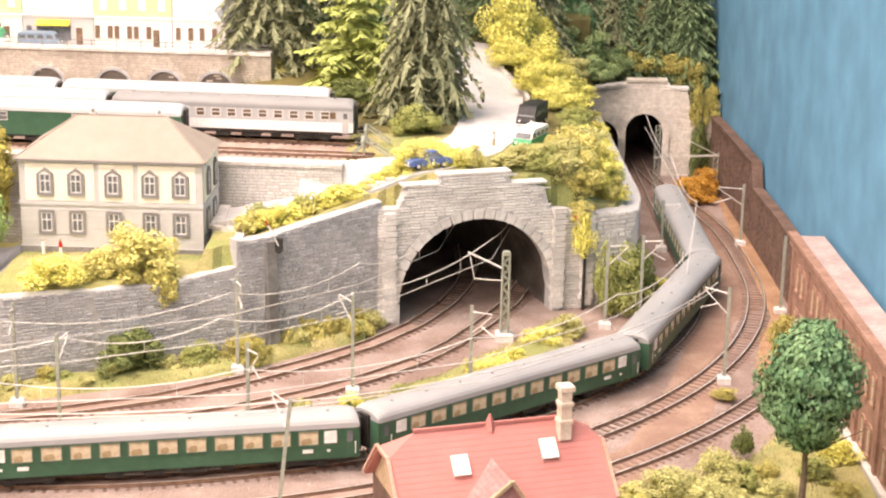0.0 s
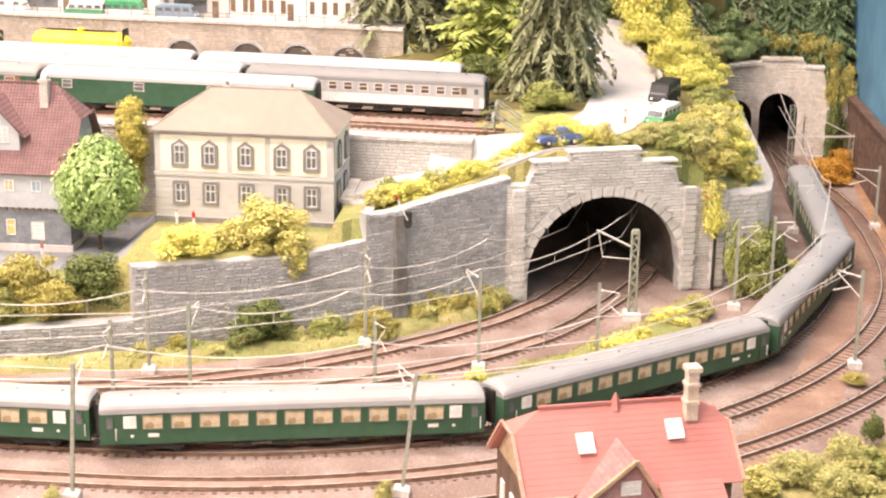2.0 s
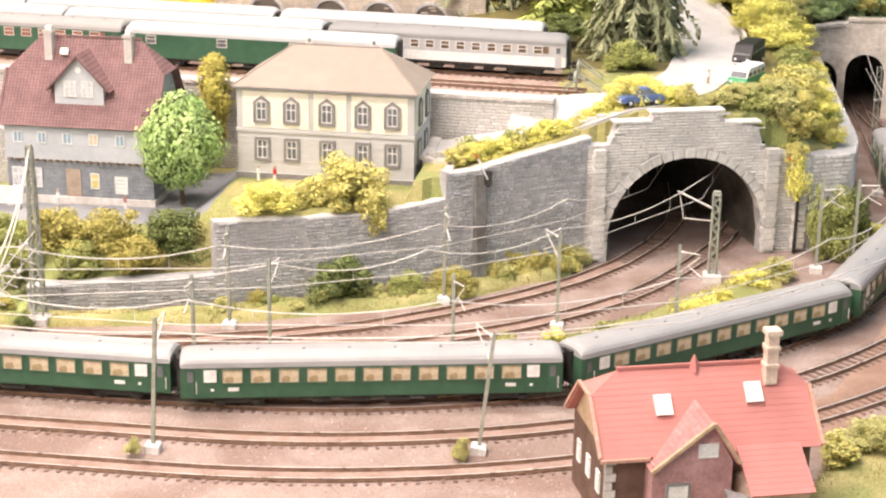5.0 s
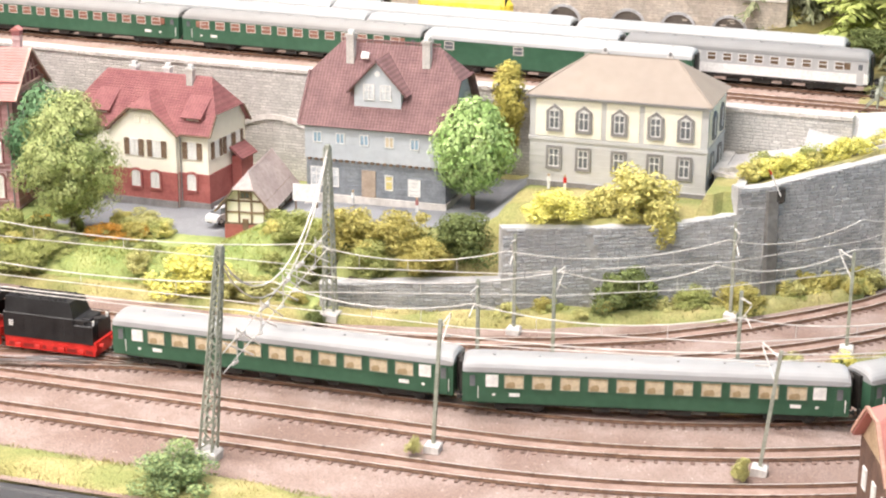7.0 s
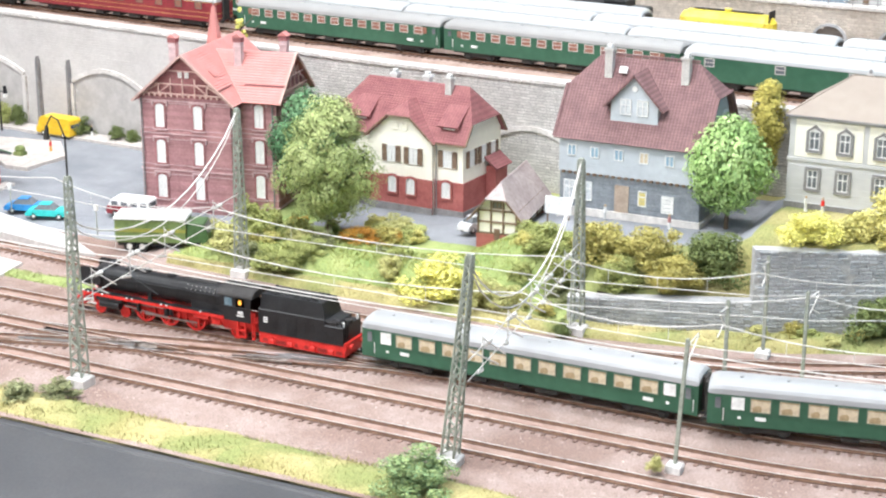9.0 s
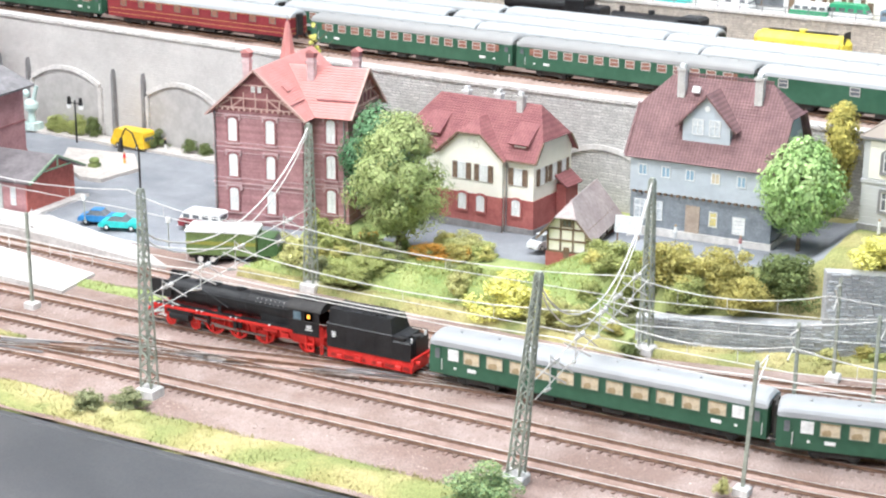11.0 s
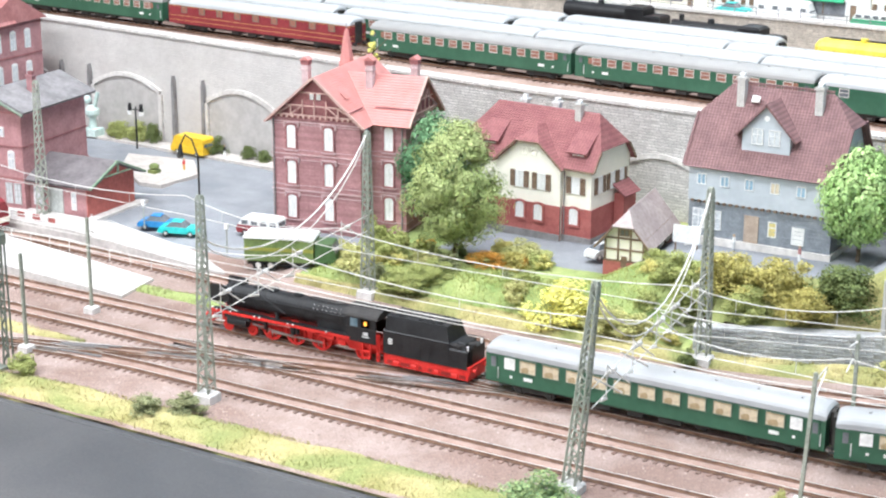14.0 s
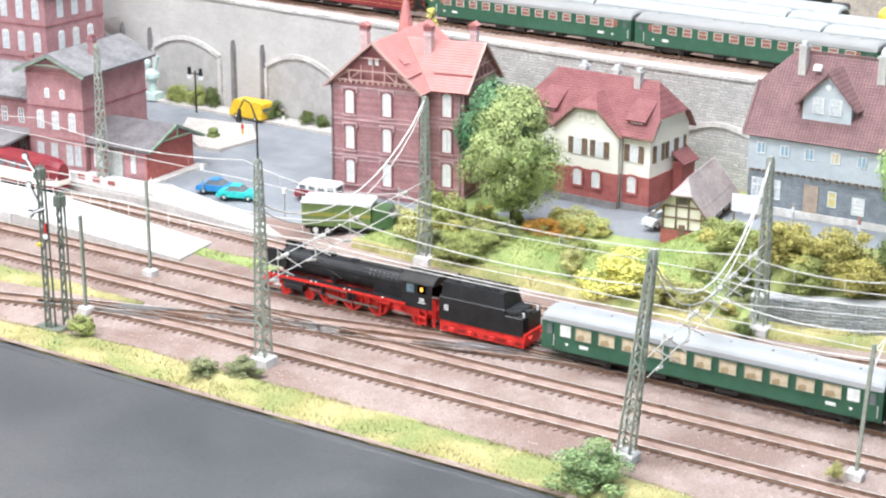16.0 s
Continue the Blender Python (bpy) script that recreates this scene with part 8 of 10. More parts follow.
lattice(-0.540, 1.3700, 0.165)
lamp_mast = lattice(-0.868, 1.0625, 0.182)
part("lamp_hook", Build().cyl((0, 0, 0.180), (0, 0, 0.216), 0.0009, 6).cyl((0, 0, 0.216), (-0.006, 0, 0.230), 0.0007, 6).cyl((-0.006, 0, 0.230), (-0.013, 0, 0.233), 0.0006, 6).cyl((-0.013, 0, 0.233), (-0.018, 0, 0.224), 0.0006, 6), UNDER, lamp_mast, "black lamp hook")
part("lamp_head", Build().cyl((-0.019, 0, 0.213), (-0.018, 0, 0.224), 0.0026, 8, 0.0014), UNDER, lamp_mast)
lattice(-0.906, 1.3720, 0.172)
lattice(-1.3825, 1.4055, 0.168)
gantry = thing("catenary_gantry", "pale green lattice gantry in front of the tall portal", "gantry")
for gx, gy, gh in ((0.284, 2.2214, 0.09), (0.366, 2.238, 0.052)):
    b = Build()
    for sx in (-1, 1):
        b.beam((gx + sx * 0.003, gy, 0), (gx + sx * 0.003, gy, gh), 0.0012)
    for k in range(int(gh / 0.008)):
        b.beam((gx - 0.003, gy, k * 0.008), (gx + 0.003, gy, k * 0.008 + 0.008), 0.0008)
    part("post", b, MAST, gantry)
part("cross_beam", Build().beam((0.280, 2.2214, 0.046), (0.370, 2.238, 0.047), 0.0022), WIRE, gantry)
part("stay", Build().cyl((0.284, 2.2214, 0.090), (0.366, 2.238, 0.048), 0.0007, 6), WIRE, gantry)

WR = 0.00054


def catenary(name, pts, zc=0.063, zm=0.084, sag=0.012, droppers=3, label="pale double overhead wire with droppers"):
    """Contact wire and messenger over a chain of supports."""
    t = thing(name, label, "overhead wire", group="overhead wires")
    hang, touch = [], []
    for (x0, y0), (x1, y1) in zip(pts, pts[1:]):
        p, q = Vector((x0, y0, 0)), Vector((x1, y1, 0))
        n = 8
        for i in range(n if (x1, y1) != tuple(pts[-1]) else n + 1):
            u = i / n
            hang.append(p.lerp(q, u) + Vector((0, 0, zm - sag * 4 * u * (1 - u))))
        touch.append(p + Vector((0, 0, zc)))
        for i in range(1, droppers + 1):
            u = i / (droppers + 1)
            g = p.lerp(q, u)
            part("dropper", Build().cyl(g + Vector((0, 0, zc)), g + Vector((0, 0, zm - sag * 4 * u * (1 - u))), WR * 0.5, 4), WIRE, t)
    touch.append(Vector((*pts[-1], zc)))
    part("messenger", Build().pipe(hang, WR), WIRE, t)
    part("contact_wire", Build().pipe(touch, WR * 0.8), WIRE, t)


def along(run, ss):
    out = []
    for s in ss:
        p, _ = run.at(s)
        out.append((p.x, p.y))
    return out


XF = [-1.9, -1.45, -1.11, -0.89, -0.53, -0.36, -0.13]
catenary("overhead_wire", [(x, lerp(x, [(p.x, p.y) for p in T_M.p])) for x in XF] + [(0.03, 1.265), (0.17, 1.395), (0.26, 1.53)], 0.074, 0.081, 0.004, 0)
catenary("overhead_wire", [(x, lerp(x, [(p.x, p.y) for p in T_L.p[:24]])) for x in XF[1:-1]] + [(-0.155, 1.255), (0.026, 1.343), (0.16, 1.475), (0.243, 1.62), (0.281, 1.83), (0.281, 2.05), (0.28, 2.34)])
catenary("overhead_wire", [(x, lerp(x, [(p.x, p.y) for p in T_B1.p])) for x in (-1.9, -1.43, -1.11, -0.905, -0.54, -0.37, -0.19, -0.08, -0.005)] + [(0.03, 1.9)])
catenary("overhead_wire", [(x, lerp(x, [(p.x, p.y) for p in T_B2.p])) for x in (-0.54, -0.31, -0.19, -0.08, 0.05)] + [(0.095, 1.9)])


def head_span(x0, y0, h0, x1, y1, h1, tracks):
    """Cross cables between two tall masts with hanging wires over the tracks."""
    t = thing("head_span", "pale cross-span cables with insulators between lattice masts", "overhead wire", group="head spans")
    p, q = Vector((x0, y0, h0)), Vector((x1, y1, h1))
    for k, (low, r) in enumerate(((0.095, 0.0008), (0.088, 0.0006))):
        line = []
        for i in range(13):
            u = i / 12
            m = p.lerp(q, u)
            m.z = m.z - (min(h0, h1) - low) * (1 - (2 * u - 1) ** 2) ** 0.9 - 0.004 * k
            line.append(m)
        part("cross_cable", Build().pipe(line, r), WIRE, t)
    for zz in (0.084, 0.068):
        part("cross_wire", Build().cyl((x0, y0, zz), (x1, y1, zz), 0.0005, 5), WIRE, t)
    for y in tracks:
        u = (y - y0) / (y1 - y0)
        x = x0 + (x1 - x0) * u
        part("hanger", Build().cyl((x, y, 0.064), (x, y, 0.092), 0.0005, 5), WIRE, t)
        part("insulator", Build().cyl((x, y + 0.004, 0.0835), (x, y + 0.014, 0.0840), 0.0019, 8), WIRE, t)
        part("pull_off", Build().cyl((x, y, 0.090), (x + 0.010, y + 0.020, 0.072), 0.0006, 5), WIRE, t)
        part("pull_off", Build().cyl((x - 0.006, y - 0.010, 0.082), (x + 0.008, y + 0.012, 0.066), 0.0007, 5), WIRE, t)
        part("clamp", Build().ball((x, y, 0.0835), 0.0019, 8), WIRE, t)
        part("steady_arm", Build().cyl((x, y, 0.064), (x + 0.004, y - 0.018, 0.069), 0.0013, 6), WIRE, t)


head_span(-0.503, 1.060, 0.160, -0.540, 1.370, 0.160, (1.094, 1.157, 1.22, 1.262, 1.322))
head_span(-0.871, 1.060, 0.146, -0.906, 1.372, 0.168, (1.094, 1.157, 1.22, 1.316))

# ---- plants ----
def leaf_quad(b, c, n, up, s, asp=0.6):
    """A bent leaf of length s at c, facing n."""
    n = n.normalized()
    side = n.cross(up)
    side = (side if side.length > 1e-4 else Vector((1, 0, 0))).normalized()
    fwd = side.cross(n)
    k = len(b.v)
    w = s * asp / 2
    for p in (c - fwd * s * 0.5, c + side * w + n * s * 0.08, c + fwd * s * 0.5, c - side * w + n * s * 0.08):
        b.v.append((p.x, p.y, p.z))
    b.f += [(k, k + 1, k + 2, k + 3)]
    b.m += [0]


def rand_dir(r):
    while True:
        v = Vector((r.uniform(-1, 1), r.uniform(-1, 1), r.uniform(-1, 1)))
        if 0.05 < v.length < 1:
            return v.normalized()


SHRUBS = {}


def shrub_mesh(m, variant, fine=False):
    """Shrub of unit width and height: clumps of small leaves over a dome, with hollows between."""
    key = (m.name, variant, fine)
    leaf_s, n = (0.034, 8500) if fine else (0.052, 3600)
    if key not in SHRUBS:
        r = random.Random(hash_of(m.name) + variant)
        b = Build()
        clumps = []
        for k in range(34):
            d = rand_dir(r)
            q = r.uniform(0.16, 0.40) if k % 3 else r.uniform(0.0, 0.2)
            up = abs(d.z)
            clumps.append((Vector((d.x * q, d.y * q, 0.10 + up * (0.38 + q) * r.uniform(0.7, 1.0))), r.uniform(0.09, 0.17)))
        for _ in range(n):
            c, rad = r.choice(clumps)
            d = rand_dir(r)
            p = c + Vector((d.x * rad, d.y * rad, d.z * rad * 1.1)) * r.uniform(0.72, 1.1)
            if p.z < 0.0:
                p.z = abs(p.z) * 0.3
            leaf_quad(b, p, d + rand_dir(r) * 0.7, rand_dir(r), leaf_s * r.uniform(0.5, 1.5), 0.75)
        SHRUBS[key] = b.mesh("shrub", m)
    return SHRUBS[key]


def hash_of(s):
    return sum(ord(c) * (i + 3) for i, c in enumerate(s)) % 1000


WORDS = {}
COUNT = [0]


def bush(x, y, z, w, h, m):
    COUNT[0] += 1
    kind = WORDS[m.name]
    zz = max(z, land(x, y) if y > 1.37 else LOW)
    if abs(zz - z) > 0.03:
        zz = z
    at = Matrix.Translation((x, y, zz - 0.001)) @ Matrix.Rotation(COUNT[0] * 1.3, 4, "Z") @ Matrix.Diagonal((w * 1.04, w * 1.04, h * 1.12, 1))
    return single("shrub", shrub_mesh(m, COUNT[0] % 3, w > 0.05), None, kind, "shrub", at, group="shrubs")


L_GOLD = leaf("leaf_gold", (0.50, 0.46, 0.13), (0.74, 0.68, 0.27))
L_HAY = leaf("leaf_hay", (0.40, 0.40, 0.14), (0.62, 0.59, 0.27))
L_DEEP2 = leaf("leaf_blue_green", (0.11, 0.23, 0.12), (0.40, 0.46, 0.18))
L_MOSS = leaf("leaf_moss", (0.28, 0.35, 0.12), (0.50, 0.56, 0.25))
L_POPLAR = leaf("leaf_old_gold", (0.42, 0.37, 0.08), (0.66, 0.58, 0.17))
L_DRY = leaf("leaf_dry", (0.16, 0.19, 0.09), (0.38, 0.38, 0.20))
for m_, w_ in ((L_YELLOW, "bright yellow flowering shrub of loose foliage"), (L_GOLD, "golden yellow loose shrub with fine leaves"), (L_OLIVE, "olive green shrub of fine foliage"), (L_MUSTARD, "mustard brown-green shrub of fine foliage"), (L_DARK, "dark green dense low shrub"), (L_HAY, "pale hay-coloured low grass shrub"), (L_DEEP, "deep green leafy shrub at the forest edge"), (L_DEEP2, "blue-green shrub with olive tips at the edge"), (L_ORANGE, "orange autumn ground shrub"), (L_DRY, "dry grey-green tangled low shrub")):
    WORDS[m_.name] = w_
bush(-0.358, 1.479, 0.080, 0.073, 0.035, L_YELLOW)
bush(-0.290, 1.522, 0.078, 0.098, 0.052, L_GOLD)
bush(-0.262, 1.512, 0.052, 0.050, 0.052, L_GOLD)
bush(-0.325, 1.512, 0.078, 0.050, 0.030, L_GOLD)
sl = random.Random(61)
for i in range(26):
    x, y = sl.uniform(0.135, 0.197), 1.815 + 0.49 * (i + sl.random()) / 26
    w = sl.uniform(0.030, 0.050)
    bush(x, y, 0.0, w, w * sl.uniform(0.34, 0.52), (L_YELLOW, L_GOLD, L_HAY, L_OLIVE, L_YELLOW)[i % 5]).location.z = land(x, y) - 0.002
for i in range(20):
    x, y = 0.120 + 0.078 * (i + sl.random()) / 12, sl.uniform(1.738, 1.82)
    w = sl.uniform(0.026, 0.044)
    bush(x, y, 0.0, w, w * sl.uniform(0.36, 0.55), (L_GOLD, L_OLIVE, L_YELLOW, L_HAY)[i % 4]).location.z = land(x, y) - 0.002
hd = random.Random(5)
for i in range(17):
    x = -0.190 + 0.218 * i / 16
    y = lerp(x, FRONT) + 0.040 + hd.uniform(-0.003, 0.004) if x > -0.195 else 1.580
    w = hd.uniform(0.034, 0.046)
    bush(x, y, lerp(x, [(-0.2, 0.103), (-0.1, 0.117), (-0.055, 0.127), (0.0, 0.142), (0.03, 0.148)]), w * 0.92, w * hd.uniform(0.42, 0.56) * (1.3 if i > 10 else 1.0), L_YELLOW if i % 4 else L_GOLD)
bush(-0.178, 1.605, 0.098, 0.048, 0.026, L_OLIVE)
bush(-0.140, 1.630, 0.106, 0.042, 0.024, L_OLIVE)
bush(-0.285, 1.475, 0.000, 0.080, 0.050, L_DARK)
bush(-0.228, 1.500, 0.000, 0.053, 0.024, L_OLIVE)
bush(-0.183, 1.512, 0.000, 0.056, 0.027, L_MUSTARD)
for i in range(11):
    x = -0.150 + 0.085 * (i + 0.5) / 11
    bush(x, lerp(x, FRONT) - 0.014 - 0.010 * (i % 2), LOW, 0.030, 0.022 + 0.004 * (i % 3), (L_GOLD, L_HAY, L_MUSTARD)[i % 3])
bush(-0.281, 1.277, 0.000, 0.088, 0.019, L_HAY)
bush(-0.161, 1.296, 0.000, 0.037, 0.039, L_YELLOW)
bush(-0.121, 1.314, 0.000, 0.047, 0.033, L_OLIVE)
bush(-0.083, 1.325, 0.000, 0.040, 0.035, L_DARK)
bush(0.050, 1.451, 0.000, 0.076, 0.036, L_YELLOW)
bush(-0.009, 1.387, 0.000, 0.059, 0.026, L_HAY)
bush(0.100, 1.580, 0.000, 0.046, 0.020, L_YELLOW)
bush(0.128, 1.612, 0.000, 0.040, 0.022, L_HAY)
bush(0.170, 1.681, 0.000, 0.035, 0.081, L_OLIVE)
bush(0.209, 1.717, 0.000, 0.048, 0.075, L_DARK)
bush(0.146, 1.698, 0.056, 0.028, 0.058, L_YELLOW)
bush(0.085, 1.735, 0.146, 0.065, 0.020, L_HAY)
bush(0.122, 1.748, 0.144, 0.078, 0.030, L_HAY)
bush(0.138, 1.775, 0.140, 0.075, 0.044, L_GOLD)
bush(0.165, 1.770, 0.118, 0.062, 0.042, L_YELLOW)
bush(0.176, 1.762, 0.098, 0.046, 0.026, L_GOLD)
bush(0.150, 1.900, 0.146, 0.050, 0.022, L_OLIVE)
bush(0.158, 1.848, 0.144, 0.045, 0.020, L_YELLOW)
bush(0.160, 2.150, 0.140, 0.070, 0.028, L_YELLOW)
bush(0.125, 2.090, 0.158, 0.085, 0.046, L_YELLOW)
bush(0.145, 1.800, 0.146, 0.070, 0.032, L_HAY)
bush(0.148, 1.728, 0.112, 0.050, 0.040, L_GOLD)
bush(0.105, 1.722, 0.122, 0.050, 0.026, L_OLIVE)
bush(0.128, 1.722, 0.112, 0.050, 0.040, L_HAY)
bush(0.142, 1.728, 0.120, 0.060, 0.044, L_GOLD)
bush(0.142, 1.706, 0.090, 0.034, 0.030, L_GOLD)
bush(0.190, 1.700, 0.000, 0.075, 0.072, L_OLIVE)
bush(0.062, 1.722, 0.147, 0.045, 0.014, L_HAY)
bush(-0.024, 1.748, 0.148, 0.080, 0.022, L_YELLOW)
bush(-0.034, 1.854, 0.150, 0.081, 0.036, L_OLIVE)
bush(0.118, 2.075, 0.162, 0.075, 0.040, L_YELLOW)
bush(0.085, 2.200, 0.168, 0.080, 0.050, L_YELLOW)
bush(0.122, 2.140, 0.166, 0.085, 0.050, L_YELLOW)
bush(0.078, 2.230, 0.185, 0.085, 0.110, L_YELLOW)
bush(0.165, 2.230, 0.150, 0.085, 0.030, L_HAY)
bush(0.118, 2.270, 0.175, 0.090, 0.050, L_YELLOW)
bush(0.205, 2.290, 0.140, 0.075, 0.032, L_DEEP2)
bush(0.196, 2.372, 0.150, 0.100, 0.052, L_DEEP2)
bush(0.160, 2.352, 0.160, 0.090, 0.054, L_DEEP2)
bush(0.172, 2.395, 0.170, 0.085, 0.080, L_DEEP)
bush(0.205, 2.415, 0.160, 0.080, 0.085, L_DEEP)
bush(0.240, 2.372, 0.132, 0.070, 0.040, L_DEEP2)
bush(0.128, 2.020, 0.150, 0.080, 0.032, L_YELLOW)
bush(0.158, 2.035, 0.146, 0.050, 0.026, L_YELLOW)
bush(0.152, 1.960, 0.146, 0.050, 0.020, L_OLIVE)
bush(0.142, 2.140, 0.160, 0.077, 0.040, L_GOLD)
bush(0.220, 2.395, 0.130, 0.082, 0.060, L_DEEP)
bush(0.275, 2.400, 0.128, 0.085, 0.050, L_MUSTARD)
bush(0.325, 2.385, 0.122, 0.070, 0.045, L_MUSTARD)
bush(0.352, 2.312, 0.000, 0.034, 0.100, L_DARK)
bush(0.372, 2.324, 0.000, 0.026, 0.090, L_DARK)
bush(0.371, 2.330, 0.072, 0.030, 0.062, L_MUSTARD)
bush(0.350, 2.318, 0.070, 0.036, 0.062, L_MUSTARD)
bush(0.345, 2.375, 0.105, 0.055, 0.055, L_MUSTARD)
bush(-0.231, 2.143, 0.150, 0.101, 0.038, L_MUSTARD)
bush(-0.113, 1.972, 0.160, 0.079, 0.035, L_DARK)
bush(0.328, 2.174, 0.000, 0.080, 0.034, L_ORANGE)
bush(0.350, 2.215, 0.000, 0.060, 0.034, L_ORANGE)
bush(0.257, 1.438, 0.000, 0.032, 0.012, L_MUSTARD)
bush(0.176, 1.215, 0.000, 0.060, 0.028, L_HAY)
bush(0.150, 1.185, 0.000, 0.050, 0.022, L_GOLD)
bush(0.205, 1.190, 0.000, 0.060, 0.028, L_HAY)
bush(0.240, 1.235, 0.000, 0.040, 0.026, L_OLIVE)
bush(0.222, 1.234, 0.000, 0.052, 0.034, L_HAY)
bush(0.262, 1.262, 0.000, 0.034, 0.013, L_MUSTARD)
bush(0.226, 1.272, 0.000, 0.038, 0.017, L_HAY)
bush(0.300, 1.262, 0.000, 0.042, 0.021, L_OLIVE)
bush(0.196, 1.232, 0.000, 0.034, 0.013, L_MUSTARD)
bush(0.262, 1.222, 0.000, 0.038, 0.017, L_HAY)
bush(0.318, 1.330, 0.000, 0.042, 0.021, L_OLIVE)
bush(0.318, 1.225, 0.000, 0.034, 0.013, L_MUSTARD)
bush(0.230, 1.205, 0.000, 0.038, 0.017, L_HAY)
bush(0.251, 1.301, 0.000, 0.024, 0.031, L_DARK)
bush(0.329, 1.294, 0.000, 0.043, 0.024, L_YELLOW)
bush(0.328, 1.551, 0.000, 0.033, 0.053, L_MUSTARD)
bush(-0.640, 1.490, 0.026, 0.040, 0.018, L_OLIVE)
bush(-0.548, 1.452, 0.038, 0.083, 0.042, L_MUSTARD)
bush(-0.600, 1.450, 0.036, 0.068, 0.036, L_OLIVE)
bush(-0.575, 1.425, 0.026, 0.060, 0.034, L_OLIVE)
bush(-0.520, 1.428, 0.028, 0.060, 0.036, L_OLIVE)
bush(-0.470, 1.432, 0.030, 0.060, 0.040, L_MUSTARD)
bush(-0.499, 1.458, 0.040, 0.076, 0.044, L_MUSTARD)
bush(-0.441, 1.463, 0.038, 0.088, 0.056, L_DARK)
bush(-0.690, 1.390, 0.004, 0.098, 0.038, L_YELLOW)
bush(-0.640, 1.385, 0.004, 0.060, 0.030, L_HAY)
bush(-0.868, 1.385, 0.008, 0.062, 0.030, L_OLIVE)
bush(-0.800, 1.510, 0.018, 0.060, 0.024, L_HAY)
bush(-0.775, 1.490, 0.018, 0.044, 0.020, L_OLIVE)
bush(-0.826, 1.470, 0.016, 0.056, 0.018, L_ORANGE)
bush(-0.795, 1.482, 0.016, 0.040, 0.016, L_ORANGE)
bush(-0.905, 1.480, 0.014, 0.034, 0.018, L_ORANGE)
bush(-0.962, 1.470, 0.010, 0.046, 0.046, L_OLIVE)
bush(-0.985, 1.440, 0.008, 0.044, 0.026, L_HAY)
bush(-0.930, 1.470, 0.012, 0.044, 0.034, L_OLIVE)
bush(-0.850, 1.415, 0.010, 0.060, 0.020, L_OLIVE)
bush(-0.516, 1.008, 0.000, 0.074, 0.030, L_DEEP2)
bush(-0.373, 1.114, 0.000, 0.015, 0.014, L_HAY)
bush(-0.130, 1.147, 0.000, 0.019, 0.018, L_HAY)
bush(-0.547, 1.353, 0.000, 0.021, 0.017, L_DARK)
bush(-0.893, 1.012, 0.000, 0.038, 0.017, L_DRY)
bush(-0.865, 1.032, 0.000, 0.041, 0.015, L_DRY)
bush(-1.045, 1.025, 0.000, 0.036, 0.021, L_OLIVE)
bush(-0.938, 1.402, 0.012, 0.050, 0.030, L_HAY)
bush(-0.913, 1.439, 0.012, 0.050, 0.036, L_OLIVE)

for x, w, h in ((-1.545, 0.045, 0.028), (-1.585, 0.050, 0.026), (-1.515, 0.030, 0.034), (-1.405, 0.040, 0.026), (-1.345, 0.028, 0.022), (-1.318, 0.026, 0.020)):
    bush(x, wall_y(x) - 0.016, 0.0078, w, h, L_OLIVE if w > 0.04 else L_DARK)
br_ = random.Random(31)
for i in range(34):
    x, u = -0.955 + 0.385 * (i + br_.random()) / 34, br_.random()
    y = 1.385 + 0.085 * u + (0.05 * br_.random() if x < -0.74 else 0)
    if -0.745 < x < -0.635 and y > 1.40 or -0.63 < x < -0.575 and y > 1.46:
        continue
    w = br_.uniform(0.020, 0.042)
    bush(x, y, land(x, y), w, w * br_.uniform(0.4, 0.75), (L_HAY, L_OLIVE, L_MUSTARD, L_DRY, L_GOLD, L_OLIVE)[i % 6])
for i in range(15):
    x = -0.395 + 0.33 * (i + br_.random()) / 15
    y = lerp(x, FRONT) - br_.uniform(0.016, 0.045)
    w = br_.uniform(0.016, 0.034)
    bush(x, y, LOW + 0.004, w, w * br_.uniform(0.4, 0.7), (L_HAY, L_MUSTARD, L_OLIVE)[i % 3])
for i in range(14):
    x = -0.36 + 0.44 * (i + br_.random()) / 14
    y = lerp(x, [(-0.40, 1.252), (-0.30, 1.275), (-0.15, 1.325), (0.0, 1.432), (0.08, 1.53)]) + br_.uniform(-0.012, 0.012)
    w = br_.uniform(0.018, 0.038)
    bush(x, y, LOW + 0.004, w, w * br_.uniform(0.4, 0.7), (L_HAY, L_YELLOW, L_OLIVE, L_HAY)[i % 4])


def trunk_mesh(h, r0, r1, limbs, seed, m=BARK):
    r = random.Random(seed)
    b = Build()
    prev, pr = Vector((0, 0, -0.004)), r0 * 1.3
    for k in range(1, 5):
        p = Vector((r.uniform(-1, 1) * r0 * 0.4, r.uniform(-1, 1) * r0 * 0.4, h * k / 4))
        rr = r0 + (r1 - r0) * k / 4
        b.cyl(prev, p, pr, 8, rr)
        prev, pr = p, rr
    for k in range(limbs):
        a = 2.4 * k + r.uniform(-0.4, 0.4)
        z = h * r.uniform(0.35, 0.9)
        q = Vector((math.cos(a), math.sin(a), 0.7)) * h * r.uniform(0.25, 0.45)
        b.cyl((0, 0, z), q + Vector((0, 0, z)), r1 * 0.9, 6, r1 * 0.25)
    return b


